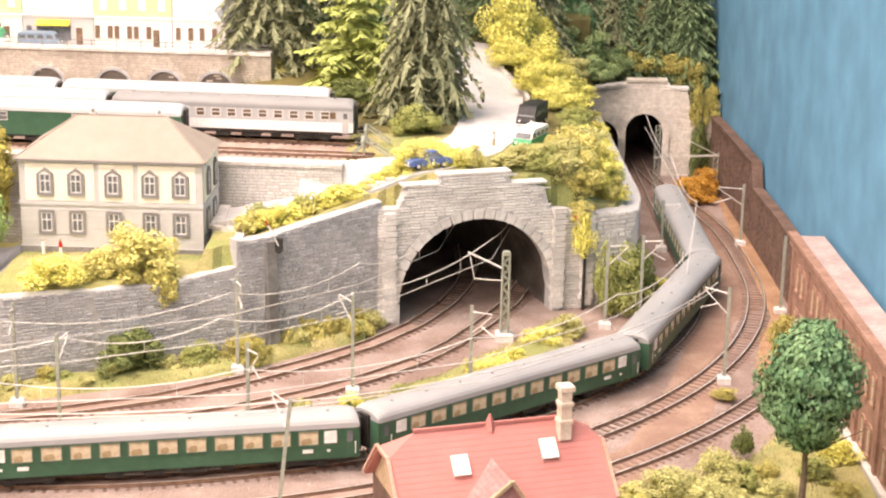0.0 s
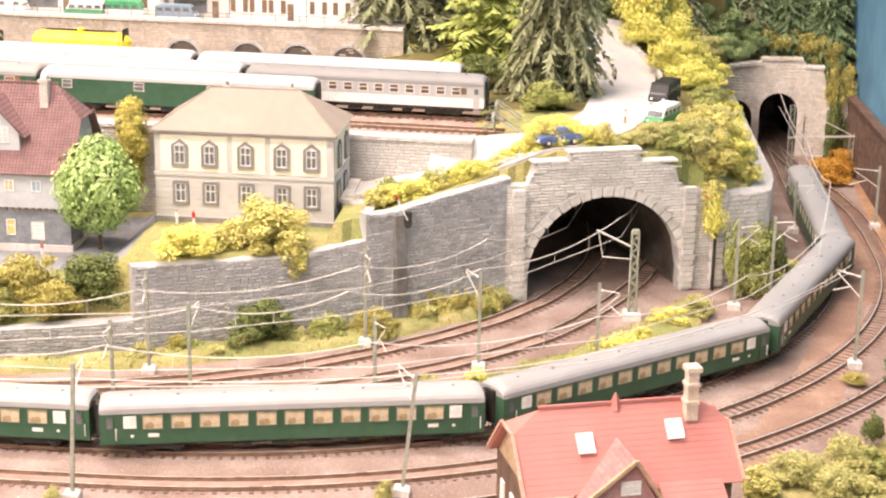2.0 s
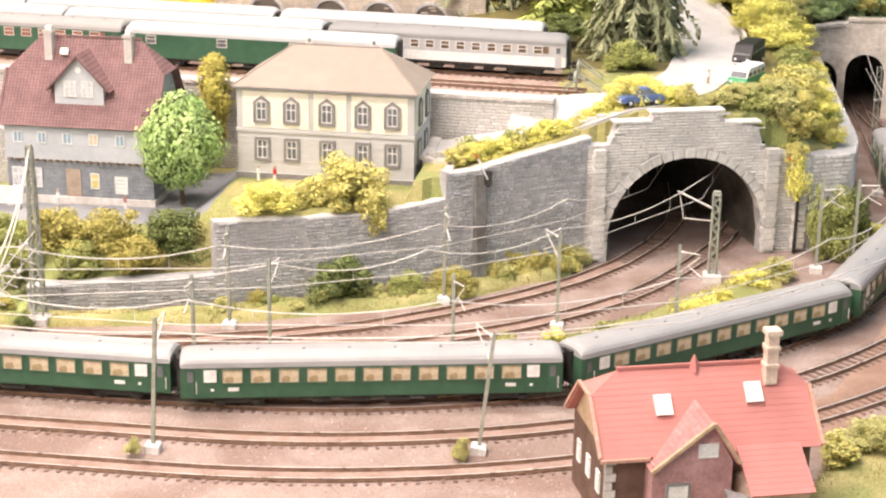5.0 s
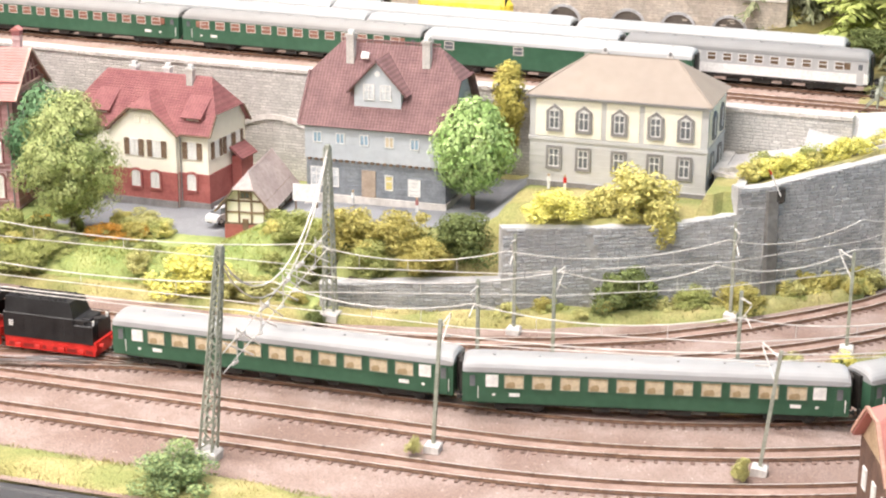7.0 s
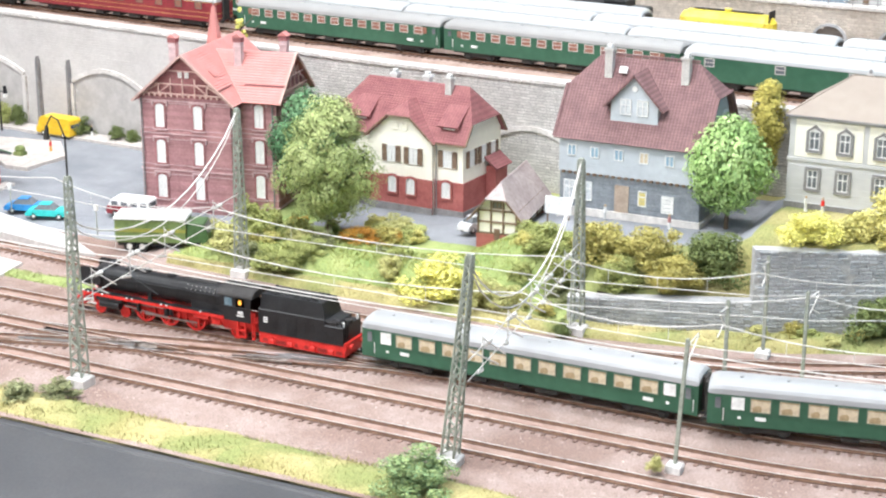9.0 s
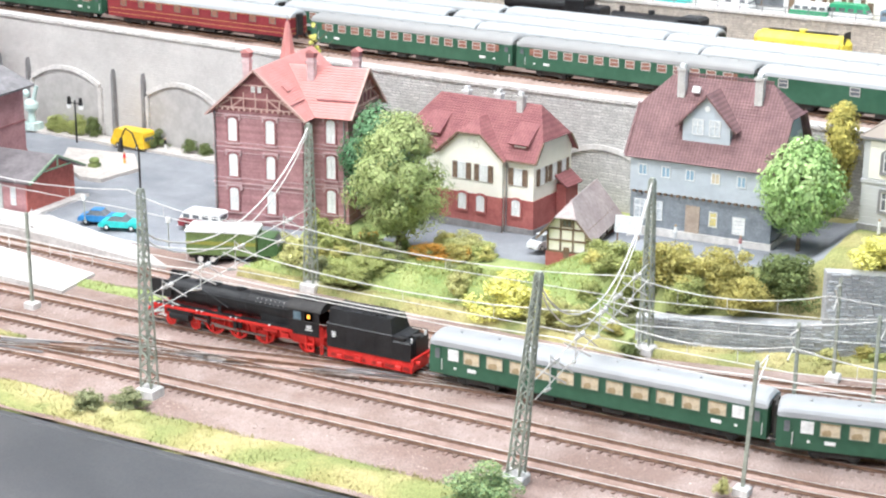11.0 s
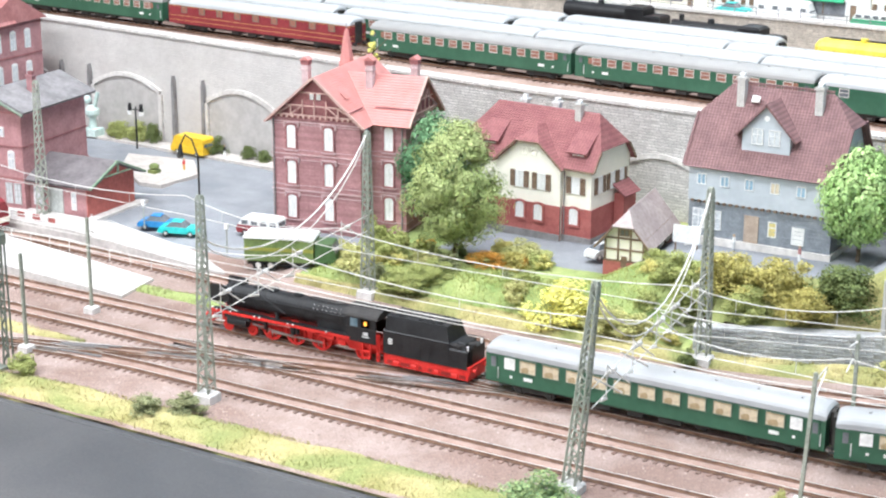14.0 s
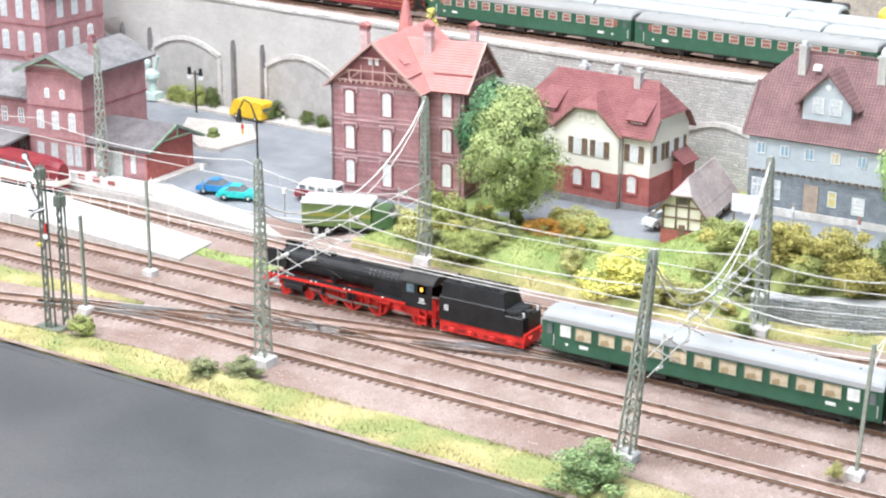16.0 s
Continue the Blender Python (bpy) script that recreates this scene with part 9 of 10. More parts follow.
def leafy_tree(label, x, y, z, top, w, crown0, m, n=2600, leaf_s=0.0052, clumps=60, egg=1.0, droop=0.0, seed=1, asp=0.6, lump=(0.10, 0.17)):
    """A crown of many leaf clumps within an egg shape."""
    r = random.Random(seed)
    t = thing("tree", label, "tree", pose(x, y, z))
    h = top - z
    part("trunk", trunk_mesh(h * 0.75, max(h * 0.018, 0.0018), 0.0010, 7, seed), BARK, t)
    c0 = max(crown0 - z, 0.004)
    b = Build()
    cl = []
    for _ in range(clumps):
        d = rand_dir(r)
        u = (d.z + 1) / 2
        wide = math.sin(math.pi * min(max(u, 0.03), 0.97) ** egg) ** 0.55
        rad = r.uniform(0.45, 0.86)
        zc = c0 + (h - c0) * (0.08 + 0.84 * u)
        a = math.atan2(d.y, d.x)
        cl.append((Vector((math.cos(a) * w / 2 * wide * rad, math.sin(a) * w / 2 * wide * rad, zc)), w * r.uniform(*lump)))
    for _ in range(n):
        c, rad = r.choice(cl)
        d = rand_dir(r)
        p = c + d * rad * r.uniform(0.7, 1.05)
        out = Vector((c.x, c.y, (c.z - (h + c0) / 2) * 0.6)).normalized() if c.length > 1e-5 else d
        nrm = d + out * 0.8 + rand_dir(r) * 0.5
        leaf_quad(b, p, nrm, Vector((0, 0, -1)) if droop else rand_dir(r), leaf_s * r.uniform(0.65, 1.3), asp)
    part("crown", b, m, t)
    return t


leafy_tree("bright green chestnut tree with a full round crown", -0.4648, 1.5752, 0.050, 0.168, 0.100, 0.070, L_BRIGHT, 13000, 0.0040, 260, 0.9, 1.0, 5, 0.75, (0.07, 0.12))
leafy_tree("deep green tree with a dense oval crown on the grass", 0.279, 1.201, LOW, 0.156, 0.090, 0.046, L_DEEP, 16000, 0.0038, 300, 1.0, 1.0, 6, 0.8, (0.065, 0.11))
leafy_tree("olive green broad tree in front of the gabled house", -0.862, 1.474, 0.012, 0.166, 0.118, 0.034, L_MOSS, 30000, 0.0030, 120, 0.85, 0, 7, 0.65, (0.075, 0.15))
leafy_tree("dark green leafy tree beside the brick house", -0.950, 1.575, 0.014, 0.148, 0.086, 0.028, L_DEEP, 11000, 0.0036, 100, 0.9, 0, 8, 0.75)
leafy_tree("slim yellow poplar by the yard wall", -0.4594, 1.6866, 0.078, 0.184, 0.034, 0.083, L_POPLAR, 9000, 0.0031, 110, 1.2, 0, 9, 0.7, (0.22, 0.34))
leafy_tree("thin yellow-green young tree on the yard wall", -1.155, 1.765, 0.10, 0.200, 0.016, 0.11, L_YELLOW, 500, 0.004, 18, 1.0, 0, 10, 0.7)


def conifer_mesh(m, seed, tiers=15, per=9, droop=0.5, fan=0.30, ragged=0.35):
    """A conifer of unit height and width: drooping branches, each with many narrow sprays to its sides and hanging twigs."""
    r = random.Random(seed)
    b = Build()

    def blade(p, q, w, side):
        k = len(b.v)
        mid = p.lerp(q, 0.45)
        b.v += [tuple(p), tuple(mid + side * w), tuple(q), tuple(mid - side * w)]
        b.f.append((k, k + 1, k + 2, k + 3))
        b.m.append(0)

    for k in range(tiers):
        u = k / (tiers - 1)
        reach = 0.5 * (1 - u) ** 0.85 + 0.03
        for j in range(per):
            z = 0.05 + 0.92 * u + r.uniform(-0.5, 0.5) / tiers
            a = 2 * math.pi * (j + 0.5 * (k % 2) + r.uniform(-0.35, 0.35)) / per
            L = reach * r.uniform(1 - ragged, 1 + ragged * 0.4)
            d, s = Vector((math.cos(a), math.sin(a), 0)), Vector((-math.sin(a), math.cos(a), 0))
            along = lambda v: d * L * v + Vector((0, 0, z + 0.06 * L - droop * L * v ** 1.5 * 0.6))
            for q in range(18):
                v = 0.08 + 0.92 * q / 17
                p = along(v)
                wide = fan * L * (1.05 - 0.75 * v) * r.uniform(0.7, 1.25)
                for sg in (-1, 1):
                    tip = p + s * sg * wide + d * L * r.uniform(0.02, 0.14) - Vector((0, 0, wide * r.uniform(0.05, 0.75)))
                    blade(p, tip, wide * 0.20 + 0.004, (d + Vector((0, 0, r.uniform(-0.4, 0.4)))).normalized())
                if q % 2:
                    tip = p + d * L * r.uniform(0.0, 0.12) - Vector((0, 0, droop * L * r.uniform(0.06, 0.18)))
                    blade(p, tip, 0.010, s)
            blade(along(0.75), along(1.08), 0.05 * L + 0.004, s)
    return b.mesh("crown", m)


CONES = {}


def conifer(label, x, y, z, h, w, m, seed=1, tiers=15, per=9, droop=0.5, fan=0.30, group=""):
    t = thing("conifer", label, "tree", pose(x, y, z, 0, 0, seed * 47 % 360), group=group)
    part("trunk", Build().cyl((0, 0, -0.004), (0, 0, h * 0.97), h * 0.020, 8, h * 0.002), BARK, t)
    key = (m.name, seed % 3, tiers)
    if key not in CONES:
        CONES[key] = conifer_mesh(m, seed, tiers, per, droop, fan)
    part("crown", CONES[key], None, t, at=Matrix.Diagonal((w, w, h, 1)))
    return t


conifer("tall grey-green spruce with drooping branches", -0.2293, 2.170, 0.160, 0.29, 0.185, L_SPRUCE, 1, 26, 10, 0.75, 0.30)
conifer("tall grey-green spruce with drooping branches beside the road", -0.024, 1.945, 0.148, 0.33, 0.145, L_SPRUCE, 2, 26, 10, 0.75, 0.32)
conifer("lime green larch with spreading branches", -0.1117, 2.095, 0.165, 0.19, 0.165, L_LIME, 3, 11, 10, 0.30, 0.42)
fr = random.Random(12)
for i in range(46):
    x = -0.22 + 0.62 * (i % 23) / 22 + fr.uniform(-0.012, 0.012)
    y = (2.26 if i < 23 else 2.44) + fr.uniform(-0.05, 0.05)
    if 0.0 < x < 0.11 and y < 2.24 or x > 0.368:
        continue
    if y < 2.37 and x > 0.13:
        y = 2.40 + fr.uniform(0, 0.05)
    conifer("dark green forest fir at the back of the layout", x, y, land(x, y) - 0.004, fr.uniform(0.13, 0.20), fr.uniform(0.07, 0.10), L_PINE if i % 3 else L_SPRUCE, 4 + i % 3, 18, 10, 0.5, 0.3, "forest firs")

for i in range(18):
    x, y = -0.06 + 0.43 * (i + fr.random()) / 18, 2.60 + fr.uniform(-0.05, 0.06)
    conifer("dark green forest fir at the back of the layout", x, y, land(x, y) - 0.004, fr.uniform(0.15, 0.21), fr.uniform(0.08, 0.11), L_PINE if i % 3 else L_SPRUCE, 4 + i % 3, 18, 10, 0.5, 0.3, "forest firs")

# ---- roads and platforms ----
def ribbon(name, label, pts, half, m, lift=0.0015, kind="structure", wall=None):
    run = Run(pts)
    b = Build()
    n = int(run.length / 0.008)
    for i in range(n + 1):
        for o in (-half, -half / 3, half / 3, half):
            q = run.turned(run.length * i / n, o) @ Vector((0, 0, 0))
            b.v.append((q.x, q.y, max(land(q.x, q.y), land(q.x + 0.006, q.y + 0.006), land(q.x - 0.006, q.y - 0.006)) + lift))
    for i in range(n):
        for j in range(3):
            k = i * 4 + j
            b.f.append((k, k + 4, k + 5, k + 1))
    for j in (0, 3):
        k = len(b.v)
        b.v += [(x, y, z - 0.022) for x, y, z in b.v[j:4 * (n + 1):4]]
        b.f += [(i * 4 + j, i * 4 + 4 + j, k + i + 1, k + i) for i in range(n)]
    b.m = [0] * len(b.f)
    return single(name, b, m, label, "road", kind=kind)


ROADM = mat("pale_road", (0.50, 0.485, 0.48), (0.60, 0.585, 0.58), 22, 0.85, 0.5, fine=30)
ribbon("road", "pale sunlit road over the tunnel into the forest", [(-0.226, 1.658), (-0.16, 1.668), (-0.08, 1.686), (-0.02, 1.715), (0.022, 1.765), (0.044, 1.84), (0.052, 1.92), (0.056, 2.00), (0.058, 2.08), (0.045, 2.16), (0.02, 2.25)], 0.037, ROADM)
kb = Build()
rk = Run([(0.103, 1.94), (0.100, 2.02), (0.098, 2.08), (0.083, 2.15), (0.060, 2.21)])
for i in range(24):
    m = rk.turned(rk.length * (i + 0.5) / 24, 0, 0)
    p = m.translation
    kb.obox(Matrix.Translation((0, 0, land(p.x, p.y) + 0.004)) @ m, rk.length / 24 - 0.0008, 0.004, 0.010)
single("road_wall", kb, COPING, "low pale wall of blocks beside the road", "wall", kind="structure")
wr = Build()
rw = Run([(-0.226, 1.622), (-0.19, 1.632), (-0.12, 1.645), (-0.05, 1.668)])
for i in range(18):
    m = rw.turned(rw.length * (i + 0.5) / 18, 0, 0)
    p = m.translation
    wr.obox(Matrix.Translation((0, 0, land(p.x, p.y) + 0.002)) @ m, rw.length / 18 - 0.0006, 0.005, 0.010)
single("road_wall", wr, COPING, "low pale wall of blocks beside the climbing road", "wall", kind="structure")

pl = Build().prism([(-2.2, 1.2385), (-1.36, 1.2385), (-1.118, 1.2385), (-1.128, 1.300), (-1.36, 1.318), (-2.2, 1.327)], 0, 1)
pl.v = [(x, z, (0.0085 if x < -1.2 else -0.0005) if y > 0.5 else -0.006) for x, y, z in pl.v]
platform = thing("platform", "pale station platform with a grey edge between tracks", "platform", kind="structure")
part("slab", fixed(pl.mesh("slab", PLATF)), None, platform)
part("edge", Build().box(-2.2, -1.36, 1.2372, 1.2384, -0.004, 0.0078), CONCRETE, platform, "grey platform edge")
p2 = Build().prism([(-2.2, 1.376), (-1.30, 1.368), (-1.10, 1.3535), (-1.078, 1.356), (-1.150, 1.398), (-1.27, 1.416), (-2.2, 1.425)], 0, 1)
p2.v = [(x, z, (0.0085 if x < -1.2 else 0.001) if y > 0.5 else -0.006) for x, y, z in p2.v]
platform2 = thing("platform", "pale house platform along the station square", "platform", kind="structure")
part("slab", fixed(p2.mesh("slab", PLATF)), None, platform2)
bar = thing("barrier", "red and white striped low barrier on the platform", "barrier", pose(-1.405, 1.3745, 0.0085, 0, 0, -1))
for k in range(7):
    part("board", Build().box(0.012 * k, 0.012 * k + 0.0115, -0.0005, 0.0005, 0.003, 0.009), BRICKL if k % 2 else WHITE, bar)
for k in range(3):
    part("post", Build().box(0.034 * k, 0.034 * k + 0.0015, 0.0006, 0.0018, 0, 0.009), WHITE, bar)
isl = Build().prism([(-1.50, 1.69), (-1.40, 1.705), (-1.348, 1.65), (-1.352, 1.58), (-1.385, 1.578), (-1.46, 1.63)], 0, 1)
isl.v = [(x, z, 0.0085 if y > 0.5 else -0.004) for x, y, z in isl.v]
single("pavement_island", fixed(isl.mesh("pavement", PAVING)), PAVING, "pale kerbed traffic island on the square", "pavement", kind="structure")
single("pavement", Build().box(-2.2, -1.2, -0.035, -0.004, -0.004, 0.0075), PAVING, "pale pavement below the yard wall", "pavement", Matrix.Translation((0, wall_y(0), 0)) @ Matrix.Rotation(-0.057, 4, "Z"), kind="structure")


# ---- road vehicles ----
def wheels(t, xs, y, r):
    for x in xs:
        for sg in (-1, 1):
            w = part("wheel", Build().cyl((x, sg * y - 0.0012, r), (x, sg * y + 0.0012, r), r, 12), TYRE, t)
            part("hub", Build().cyl((x, sg * (y + 0.0013) - 0.0002, r), (x, sg * (y + 0.0013) + 0.0002, r), r * 0.5, 10), WIRE, w)


def car(label, at, m, L=0.048, W=0.019, name="car"):
    t = thing(name, label, "car", at)
    a = L / 2
    b = Build()
    prof = [(-a, 0.004), (a, 0.004), (a, 0.0085), (a - 0.004, 0.0100), (a * 0.45, 0.0108), (-a * 0.62, 0.0112), (-a + 0.002, 0.0098), (-a, 0.007)]
    b.prism(prof, -W / 2, W / 2)
    part("body", b, m, t)
    c = Build().add([(-a * 0.62, -W / 2 + 0.001, 0.0110), (a * 0.42, -W / 2 + 0.001, 0.0107), (a * 0.42, W / 2 - 0.001, 0.0107), (-a * 0.62, W / 2 - 0.001, 0.0110), (-a * 0.34, -W / 2 + 0.0035, 0.0165), (a * 0.14, -W / 2 + 0.0035, 0.0165), (a * 0.14, W / 2 - 0.0035, 0.0165), (-a * 0.34, W / 2 - 0.0035, 0.0165)], [(0, 1, 5, 4), (1, 2, 6, 5), (2, 3, 7, 6), (3, 0, 4, 7)])
    part("glazing", c, GLASS, t)
    part("roof", Build().box(-a * 0.36, a * 0.16, -W / 2 + 0.003, W / 2 - 0.003, 0.0163, 0.0173, c=0.0005), m, t)
    for y in (-W / 2 + 0.004, W / 2 - 0.004):
        part("headlight", Build().cyl((a - 0.0002, y, 0.0072), (a + 0.0006, y, 0.0072), 0.0013, 8), LAMPW, t)
    part("bumper", Build().box(a, a + 0.0008, -W / 2 + 0.001, W / 2 - 0.001, 0.0042, 0.0052).box(-a - 0.0008, -a, -W / 2 + 0.001, W / 2 - 0.001, 0.0042, 0.0052), WIRE, t)
    wheels(t, (-a * 0.6, a * 0.6), W / 2 - 0.0012, 0.0037)
    return t


def van(label, at, m, m_top=None, L=0.050, W=0.020, H=0.0215, name="van", windows=True, cat="van"):
    t = thing(name, label, cat, at)
    a = L / 2
    part("body", Build().prism([(-a, 0.0035), (a, 0.0035), (a + 0.001, 0.008), (a - 0.001, 0.0125), (-a, 0.0125)], -W / 2, W / 2), m, t)
    part("upper_body", Build().prism([(-a, 0.0126), (a - 0.001, 0.0126), (a - 0.006, H - 0.002), (a - 0.009, H), (-a + 0.002, H), (-a, H - 0.002)], -W / 2 + 0.0006, W / 2 - 0.0006), m_top or m, t)
    if windows:
        n = 4
        for k in range(n):
            x = -a + 0.006 + (L - 0.016) * k / (n - 1)
            for sg in (-1, 1):
                part("side_window", Build().box(x - 0.0038, x + 0.0038, sg * (W / 2 - 0.0005) - 0.0004, sg * (W / 2 - 0.0005) + 0.0004, 0.0138, 0.0182), GLASS, t)
    part("windscreen", Build().slab([(a - 0.0008, -W / 2 + 0.002, 0.0134), (a - 0.0008, W / 2 - 0.002, 0.0134), (a - 0.0050, W / 2 - 0.002, 0.0185), (a - 0.0050, -W / 2 + 0.002, 0.0185)], 0.0006), GLASS, t)
    part("rear_window", Build().box(-a - 0.0004, -a + 0.0002, -W / 2 + 0.003, W / 2 - 0.003, 0.0135, 0.0185), GLASS, t)
    for y in (-W / 2 + 0.004, W / 2 - 0.004):
        part("headlight", Build().cyl((a, y, 0.0085), (a + 0.0016, y, 0.0085), 0.0014, 8), LAMPW, t)
    part("bumper", Build().box(a, a + 0.0014, -W / 2, W / 2, 0.0036, 0.0048), WHITE, t)
    wheels(t, (-a * 0.6, a * 0.6), W / 2 - 0.0012, 0.0038)
    return t


SQ = 0.0052
car("blue saloon car parked on the square", pose(-1.232, 1.435, SQ, 0, 0, 20), BLUE)
car("turquoise sports car parked on the square", pose(-1.196, 1.428, SQ, 0, 0, 20), TURQ)
van("yellow delivery van parked below the yard wall", pose(-1.432, 1.742, SQ, 0, 0, 176), YELLOW, None, 0.058, 0.023, 0.026, windows=False)
van("red and white passenger bus parked by the brick house", pose(-1.118, 1.476, SQ, 0, 0, 188), CARMINE, WHITE, 0.052, 0.021, 0.022, "minibus", True, "bus")
tr = thing("box_lorry", "moss green box lorry with a white roof and green cab", "lorry", pose(-1.022, 1.405, 0.0, 0, 0, 22) @ Matrix.Scale(1.12, 4))
part("box_body", Build().box(-0.045, 0.022, -0.0135, 0.0135, 0.010, 0.032), mat("moss_paint", (0.13, 0.19, 0.06), (0.18, 0.25, 0.09), 40, 0.5, 0), tr)
part("roof", Build().box(-0.046, 0.023, -0.0145, 0.0145, 0.032, 0.0355, c=0.0015), WHITE, tr)
part("stripe", Build().box(-0.0452, 0.0222, -0.0138, 0.0138, 0.020, 0.0235), OLIVE, tr)
part("cab", Build().prism([(0.023, 0.008), (0.043, 0.008), (0.043, 0.019), (0.039, 0.029), (0.023, 0.029)], -0.012, 0.012), LORRYG, tr)
part("windscreen", Build().slab([(0.0431, -0.010, 0.0195), (0.0431, 0.010, 0.0195), (0.0397, 0.010, 0.0275), (0.0397, -0.010, 0.0275)], 0.0006), GLASS, tr)
part("chassis", Build().box(-0.044, 0.042, -0.008, 0.008, 0.005, 0.010), UNDER, tr)
wheels(tr, (-0.032, -0.020, 0.033), 0.011, 0.0055)
van("black van driving on the pale road", pose(0.099, 1.905, land(0.099, 1.905) + 0.0025, 0, 0, 250), LOCO, LOCO, 0.052, 0.022, 0.025)
van("green and white minibus on the pale road", pose(0.092, 1.785, land(0.092, 1.785) + 0.0025, 0, 0, 245), MIDGREEN, WHITE, 0.050, 0.021, 0.022, "minibus", True, "bus")
car("dark blue saloon car on the climbing road", pose(-0.018, 1.690, land(-0.018, 1.69) + 0.0025, 0, 0, 208), DKBLUE)
steel = mat("steel_blue_paint", (0.18, 0.26, 0.34), (0.24, 0.33, 0.42), 40, 0.4, 0)
van("grey-blue delivery van parked on the street", pose(-0.520, 2.150, STREET_Z, 0, 0, -3), steel, steel, 0.052, 0.021, 0.021)
van("green and white minibus parked on the street", pose(-0.640, 2.152, STREET_Z, 0, 0, 177), MIDGREEN, WHITE, 0.050, 0.021, 0.022, "minibus", True, "bus")
van("green and white minibus parked on the street", pose(-0.590, 2.160, STREET_Z, 0, 0, -3), WHITE, MIDGREEN, 0.052, 0.021, 0.023, "minibus", True, "bus")
van("white and green bus parked on the street", pose(-0.760, 2.165, STREET_Z, 0, 0, -3), WHITE, WHITE, 0.075, 0.023, 0.026, "bus", True, "bus")
car("turquoise car parked on the street", pose(-0.835, 2.165, STREET_Z, 0, 0, -3), TURQ)
car("silver car behind the half-timbered hut", pose(-0.728, 1.545, 0.023, 0, 0, 75), SILVER, 0.036, 0.016)


# ---- small things ----
def figurine(label, x, y, z, m_low, m_up):
    """A painted peg figure."""
    b = Build().cyl((0, 0, 0), (0, 0, 0.009), 0.0021, 8, 0.0017, 0).cyl((0, 0, 0.009), (0, 0, 0.0155), 0.0025, 8, 0.0020, 1).ball((0, 0, 0.0178), 0.0018, 8, 1.1, 2)
    return single("figurine", b, [m_low, m_up, TAN], label, "figurine", pose(x, y, z) @ Matrix.Scale(0.78, 4), group="figurines")


for lab, x, y, z, a, c in (("tiny red painted figurine beside the house", -0.3716, 1.583, 0.080, WHITE, RED), ("tiny white painted figurine beside the house", -0.388, 1.582, 0.080, WHITE, WHITE),
                           ("tiny white painted figurine on the pavement", -0.585, 1.553, 0.053, GREYP, WHITE), ("tiny red painted figurine on the pavement", -0.515, 1.549, 0.053, WHITE, REDTILE),
                           ("tiny orange painted figurine on the island", -1.379, 1.659, 0.0085, L_ORANGE, RED), ("tiny dark and white figurine on the pavement", -1.384, 1.750, 0.0075, WHITE, LOCO),
                           ("tiny red and grey figurine on the road", 0.045, 2.03, 0.150, LOCO, REDTILE), ("tiny pale figurine on the road", 0.052, 1.785, 0.150, TAN, WHITE)):
    zz = land(x, y) + 0.0028 if x > -0.1 else z
    figurine(lab, x, y, zz, a, c)

lampp = thing("street_lamp", "black twin-arm street lamp with white glass shades", "street lamp", pose(-1.512, 1.722, 0.007))
part("pole", Build().cyl((0, 0, 0), (0, 0, 0.058), 0.0014, 8, 0.0010), LOCO, lampp)
part("cross_arm", Build().cyl((-0.009, 0, 0.054), (0.009, 0, 0.054), 0.0008, 6), LOCO, lampp)
for x in (-0.010, 0.010):
    part("lantern", Build().cyl((x, 0, 0.052), (x, 0, 0.062), 0.0030, 8, 0.0022), LOCO, lampp)
    part("shade", Build().cyl((x, 0, 0.0465), (x, 0, 0.052), 0.0030, 8, 0.0034), LAMPW, lampp, "white glass shade")
statue = Build().box(-0.012, 0.012, -0.010, 0.010, 0, 0.010).ball((0, 0, 0.034), 0.011, 10, 0.9).cyl((0, 0, 0.008), (0, 0, 0.028), 0.006, 8, 0.004).ball((-0.008, 0, 0.050), 0.006, 8).beam((0.004, 0, 0.038), (0.012, 0, 0.062), 0.004)
single("statue", statue, mat("verdigris", (0.45, 0.58, 0.54), (0.62, 0.72, 0.68), 60, 0.8), "pale verdigris statue on a low plinth", "statue", pose(-1.618, 1.752, 0.0072))
for x, y in ((-1.40, 1.625),):
    single("planter", Build().box(-0.006, 0.006, -0.006, 0.006, 0, 0.005, c=0.001).ball((0, 0, 0.008), 0.007, 8, 0.7), [L_DARK], "dark green planter on the traffic island", "planter", pose(x, y, 0.0085))

sig = thing("semaphore_signal", "grey-green lattice semaphore signal with white disc-ended arms", "signal", pose(-1.084, 1.024, LOW))
part("base_plate", Build().box(-0.014, 0.014, -0.008, 0.008, 0, 0.003), MASTD, sig)
for mx, my, top in ((0.0, 0.0, 0.155), (0.010, 0.012, 0.128)):
    for sx in (-1, 1):
        for sy in (-1, 1):
            part("mast_leg", Build().beam((mx + sx * 0.0030, my + sy * 0.0030, 0.002), (mx + sx * 0.0020, my + sy * 0.0020, top), 0.0018), MASTD, sig)
    lace = Build()
    for k in range(int(top / 0.0085) - 1):
        q = 1 if k % 2 else -1
        lace.beam((mx + q * 0.0027, my - 0.0027, 0.006 + k * 0.0085), (mx - q * 0.0027, my - 0.0027, 0.0145 + k * 0.0085), 0.0015)
    part("lacing", lace, MASTD, sig, kind="stuff")
    part("lamp_box", Build().box(mx - 0.004, mx + 0.004, my - 0.005, my + 0.003, top - 0.012, top - 0.002, c=0.001), MASTD, sig)
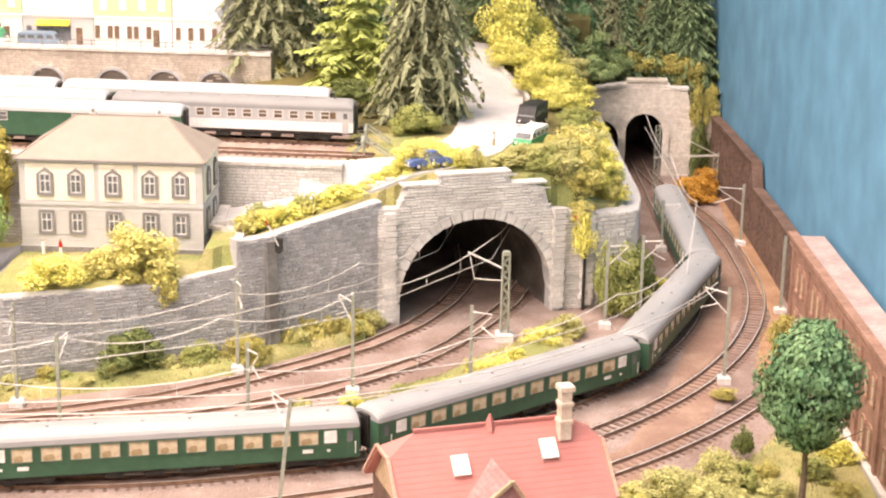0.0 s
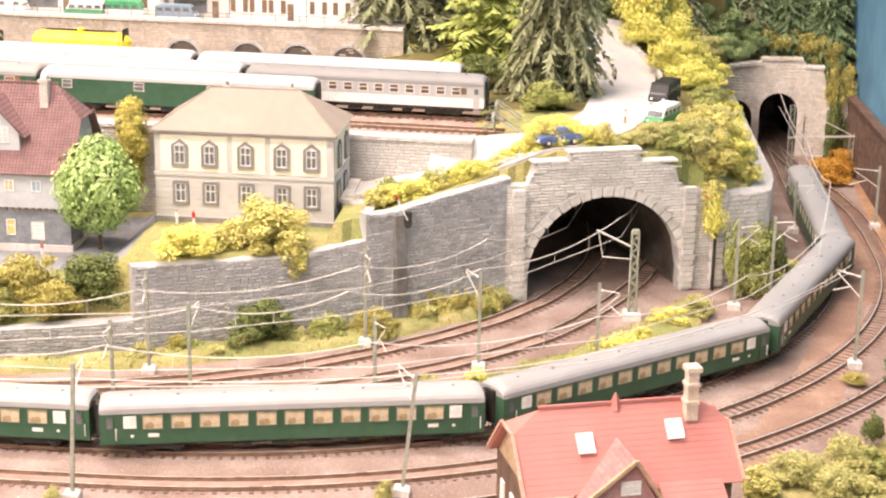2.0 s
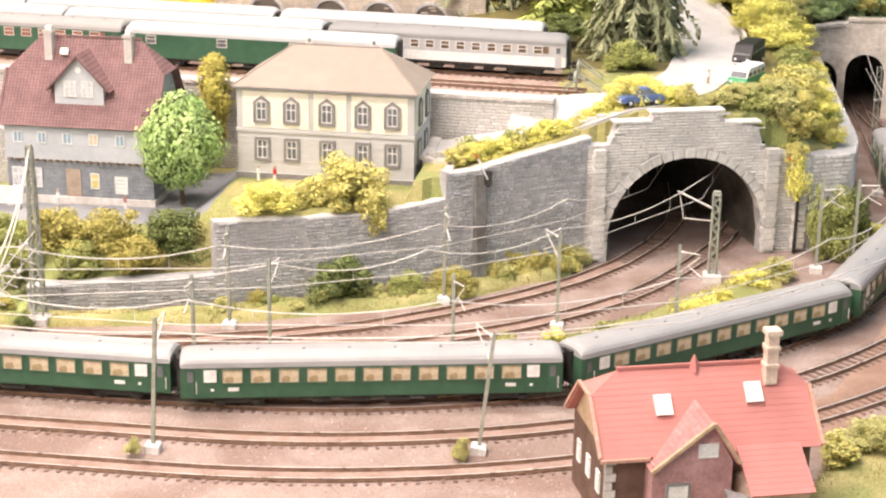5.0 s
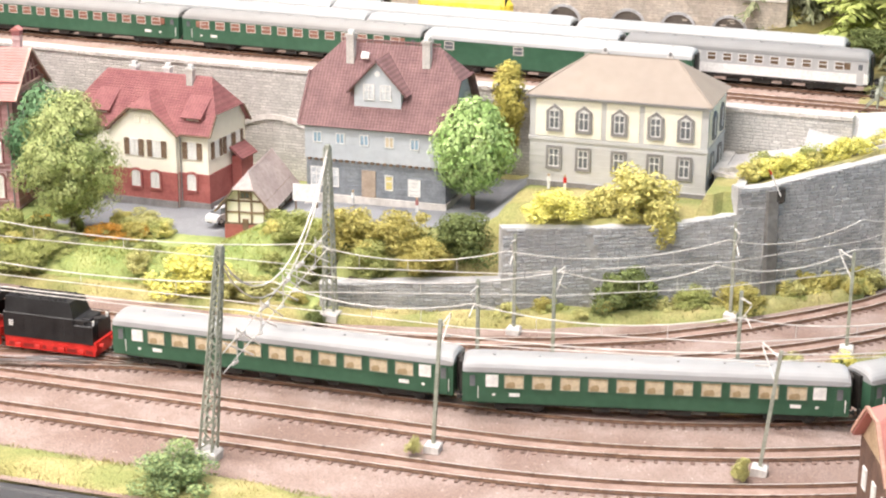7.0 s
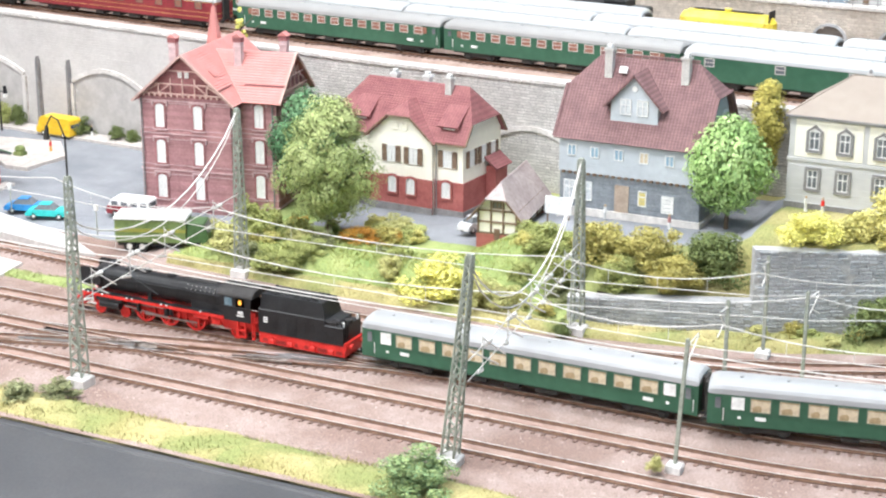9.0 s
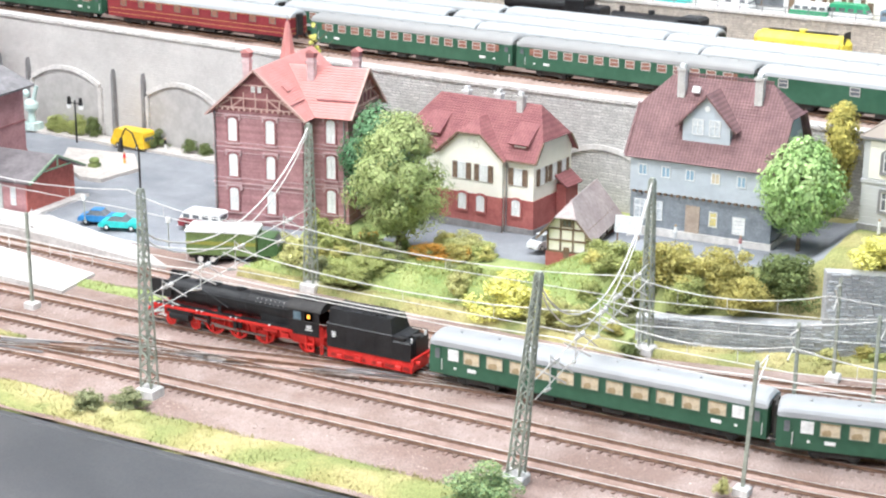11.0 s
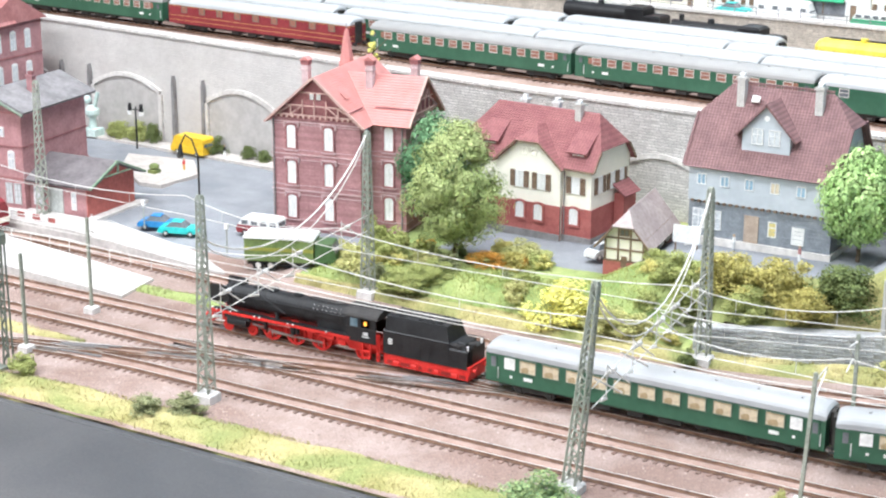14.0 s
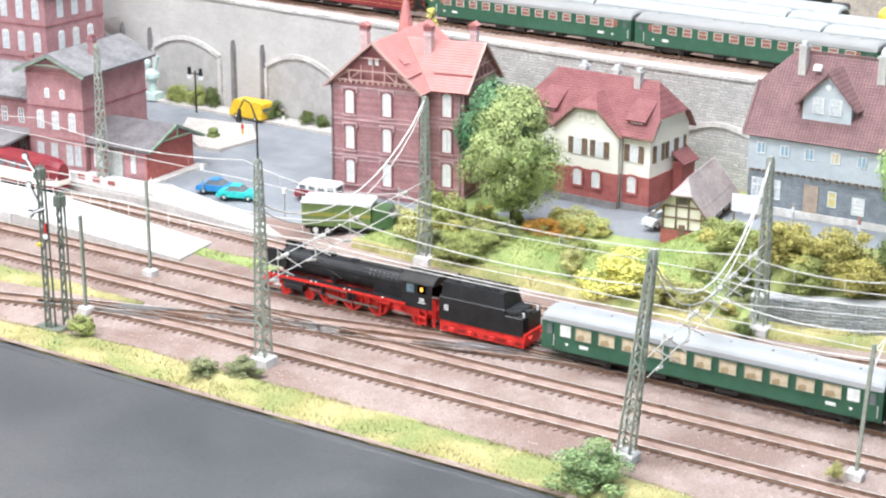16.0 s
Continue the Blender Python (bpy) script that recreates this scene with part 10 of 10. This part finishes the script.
for px, pz, a, ln in ((0.0, 0.150, 50, 0.0165), (0.0, 0.124, 57, 0.0150), (0.008, 0.118, -24, 0.0190), (0.009, 0.104, -88, 0.0120)):
    dx, dz = -math.cos(radians(a)) * ln, math.sin(radians(a)) * ln
    rim = part("signal_arm", Build().beam((px, -0.0062, pz), (px + dx, -0.0062, pz + dz), 0.0008, 0.0036).cyl((px + dx, -0.0066, pz + dz), (px + dx, -0.0058, pz + dz), 0.0038, 14), UNDER, sig, "white arm with dark edge")
    part("arm_face", Build().beam((px, -0.0070, pz), (px + dx, -0.0070, pz + dz), 0.0008, 0.0019), WHITE if a > -50 else RED, rim)
    part("disc", Build().cyl((px + dx, -0.0078, pz + dz), (px + dx, -0.0066, pz + dz), 0.0027, 14), WHITE, rim)
part("signal_glass", Build().cyl((-0.003, -0.0065, 0.082), (-0.003, -0.003, 0.082), 0.0020, 10), LEMON, sig)

for x, y, z, h, a in ((-0.156, 1.551, 0.098, 0.014, 20), (0.148, 1.700, 0.0, 0.085, 30)):
    s = thing("wall_signal", "slim dark signal post with red and white arm by the wall", "signal", pose(x, y, z + LOW), group="small signals")
    part("pole", Build().cyl((0, 0, 0), (0, 0, h), 0.0018, 8, 0.0014), UNDER, s)
    part("lamp_box", Build().box(-0.0035, 0.0035, -0.0035, 0.003, h - 0.012, h + 0.001), UNDER, s)
    part("signal_arm", Build().beam((0, -0.003, h - 0.006), (-0.010, -0.003, h + 0.014), 0.0022, 0.001), WHITE, s)
    part("red_tip", Build().beam((-0.010, -0.0032, h + 0.014), (-0.0125, -0.0032, h + 0.0185), 0.0024, 0.0011), RED, s)

sg_ = thing("notice_board", "plain white notice board beside the hut", "sign", pose(-0.630, 1.538, 0.052, 0, 0, 4))
part("board", Build().box(-0.014, 0.014, -0.0006, 0.0006, 0.004, 0.022), WHITE, sg_)
part("leg", Build().box(-0.012, -0.0105, -0.0005, 0.0005, -0.010, 0.0045).box(0.0105, 0.012, -0.0005, 0.0005, -0.010, 0.0045), WOOD, sg_)

for x, y in ((-1.10, 1.390), (-1.24, 1.418)):
    fl = thing("platform_lamp", "slim grey platform lamp post", "street lamp", pose(x, y, 0.008), group="platform lamps")
    part("pole", Build().cyl((0, 0, 0), (0, 0, 0.030), 0.0007, 6), MAST, fl)
    part("lamp_head", Build().box(-0.002, 0.002, -0.0015, 0.0015, 0.028, 0.034), LAMPW, fl)
hr = thing("handrail", "thin pale handrail along the platform", "railing")
for k in range(12):
    part("post", Build().cyl((-1.13 - 0.03 * k, 1.300 + 0.0015 * k, 0.0085), (-1.13 - 0.03 * k, 1.300 + 0.0015 * k, 0.020), 0.0005, 5), WIRE, hr)
part("rail", Build().cyl((-1.13, 1.300, 0.020), (-1.46, 1.3165, 0.020), 0.0005, 5), WIRE, hr)
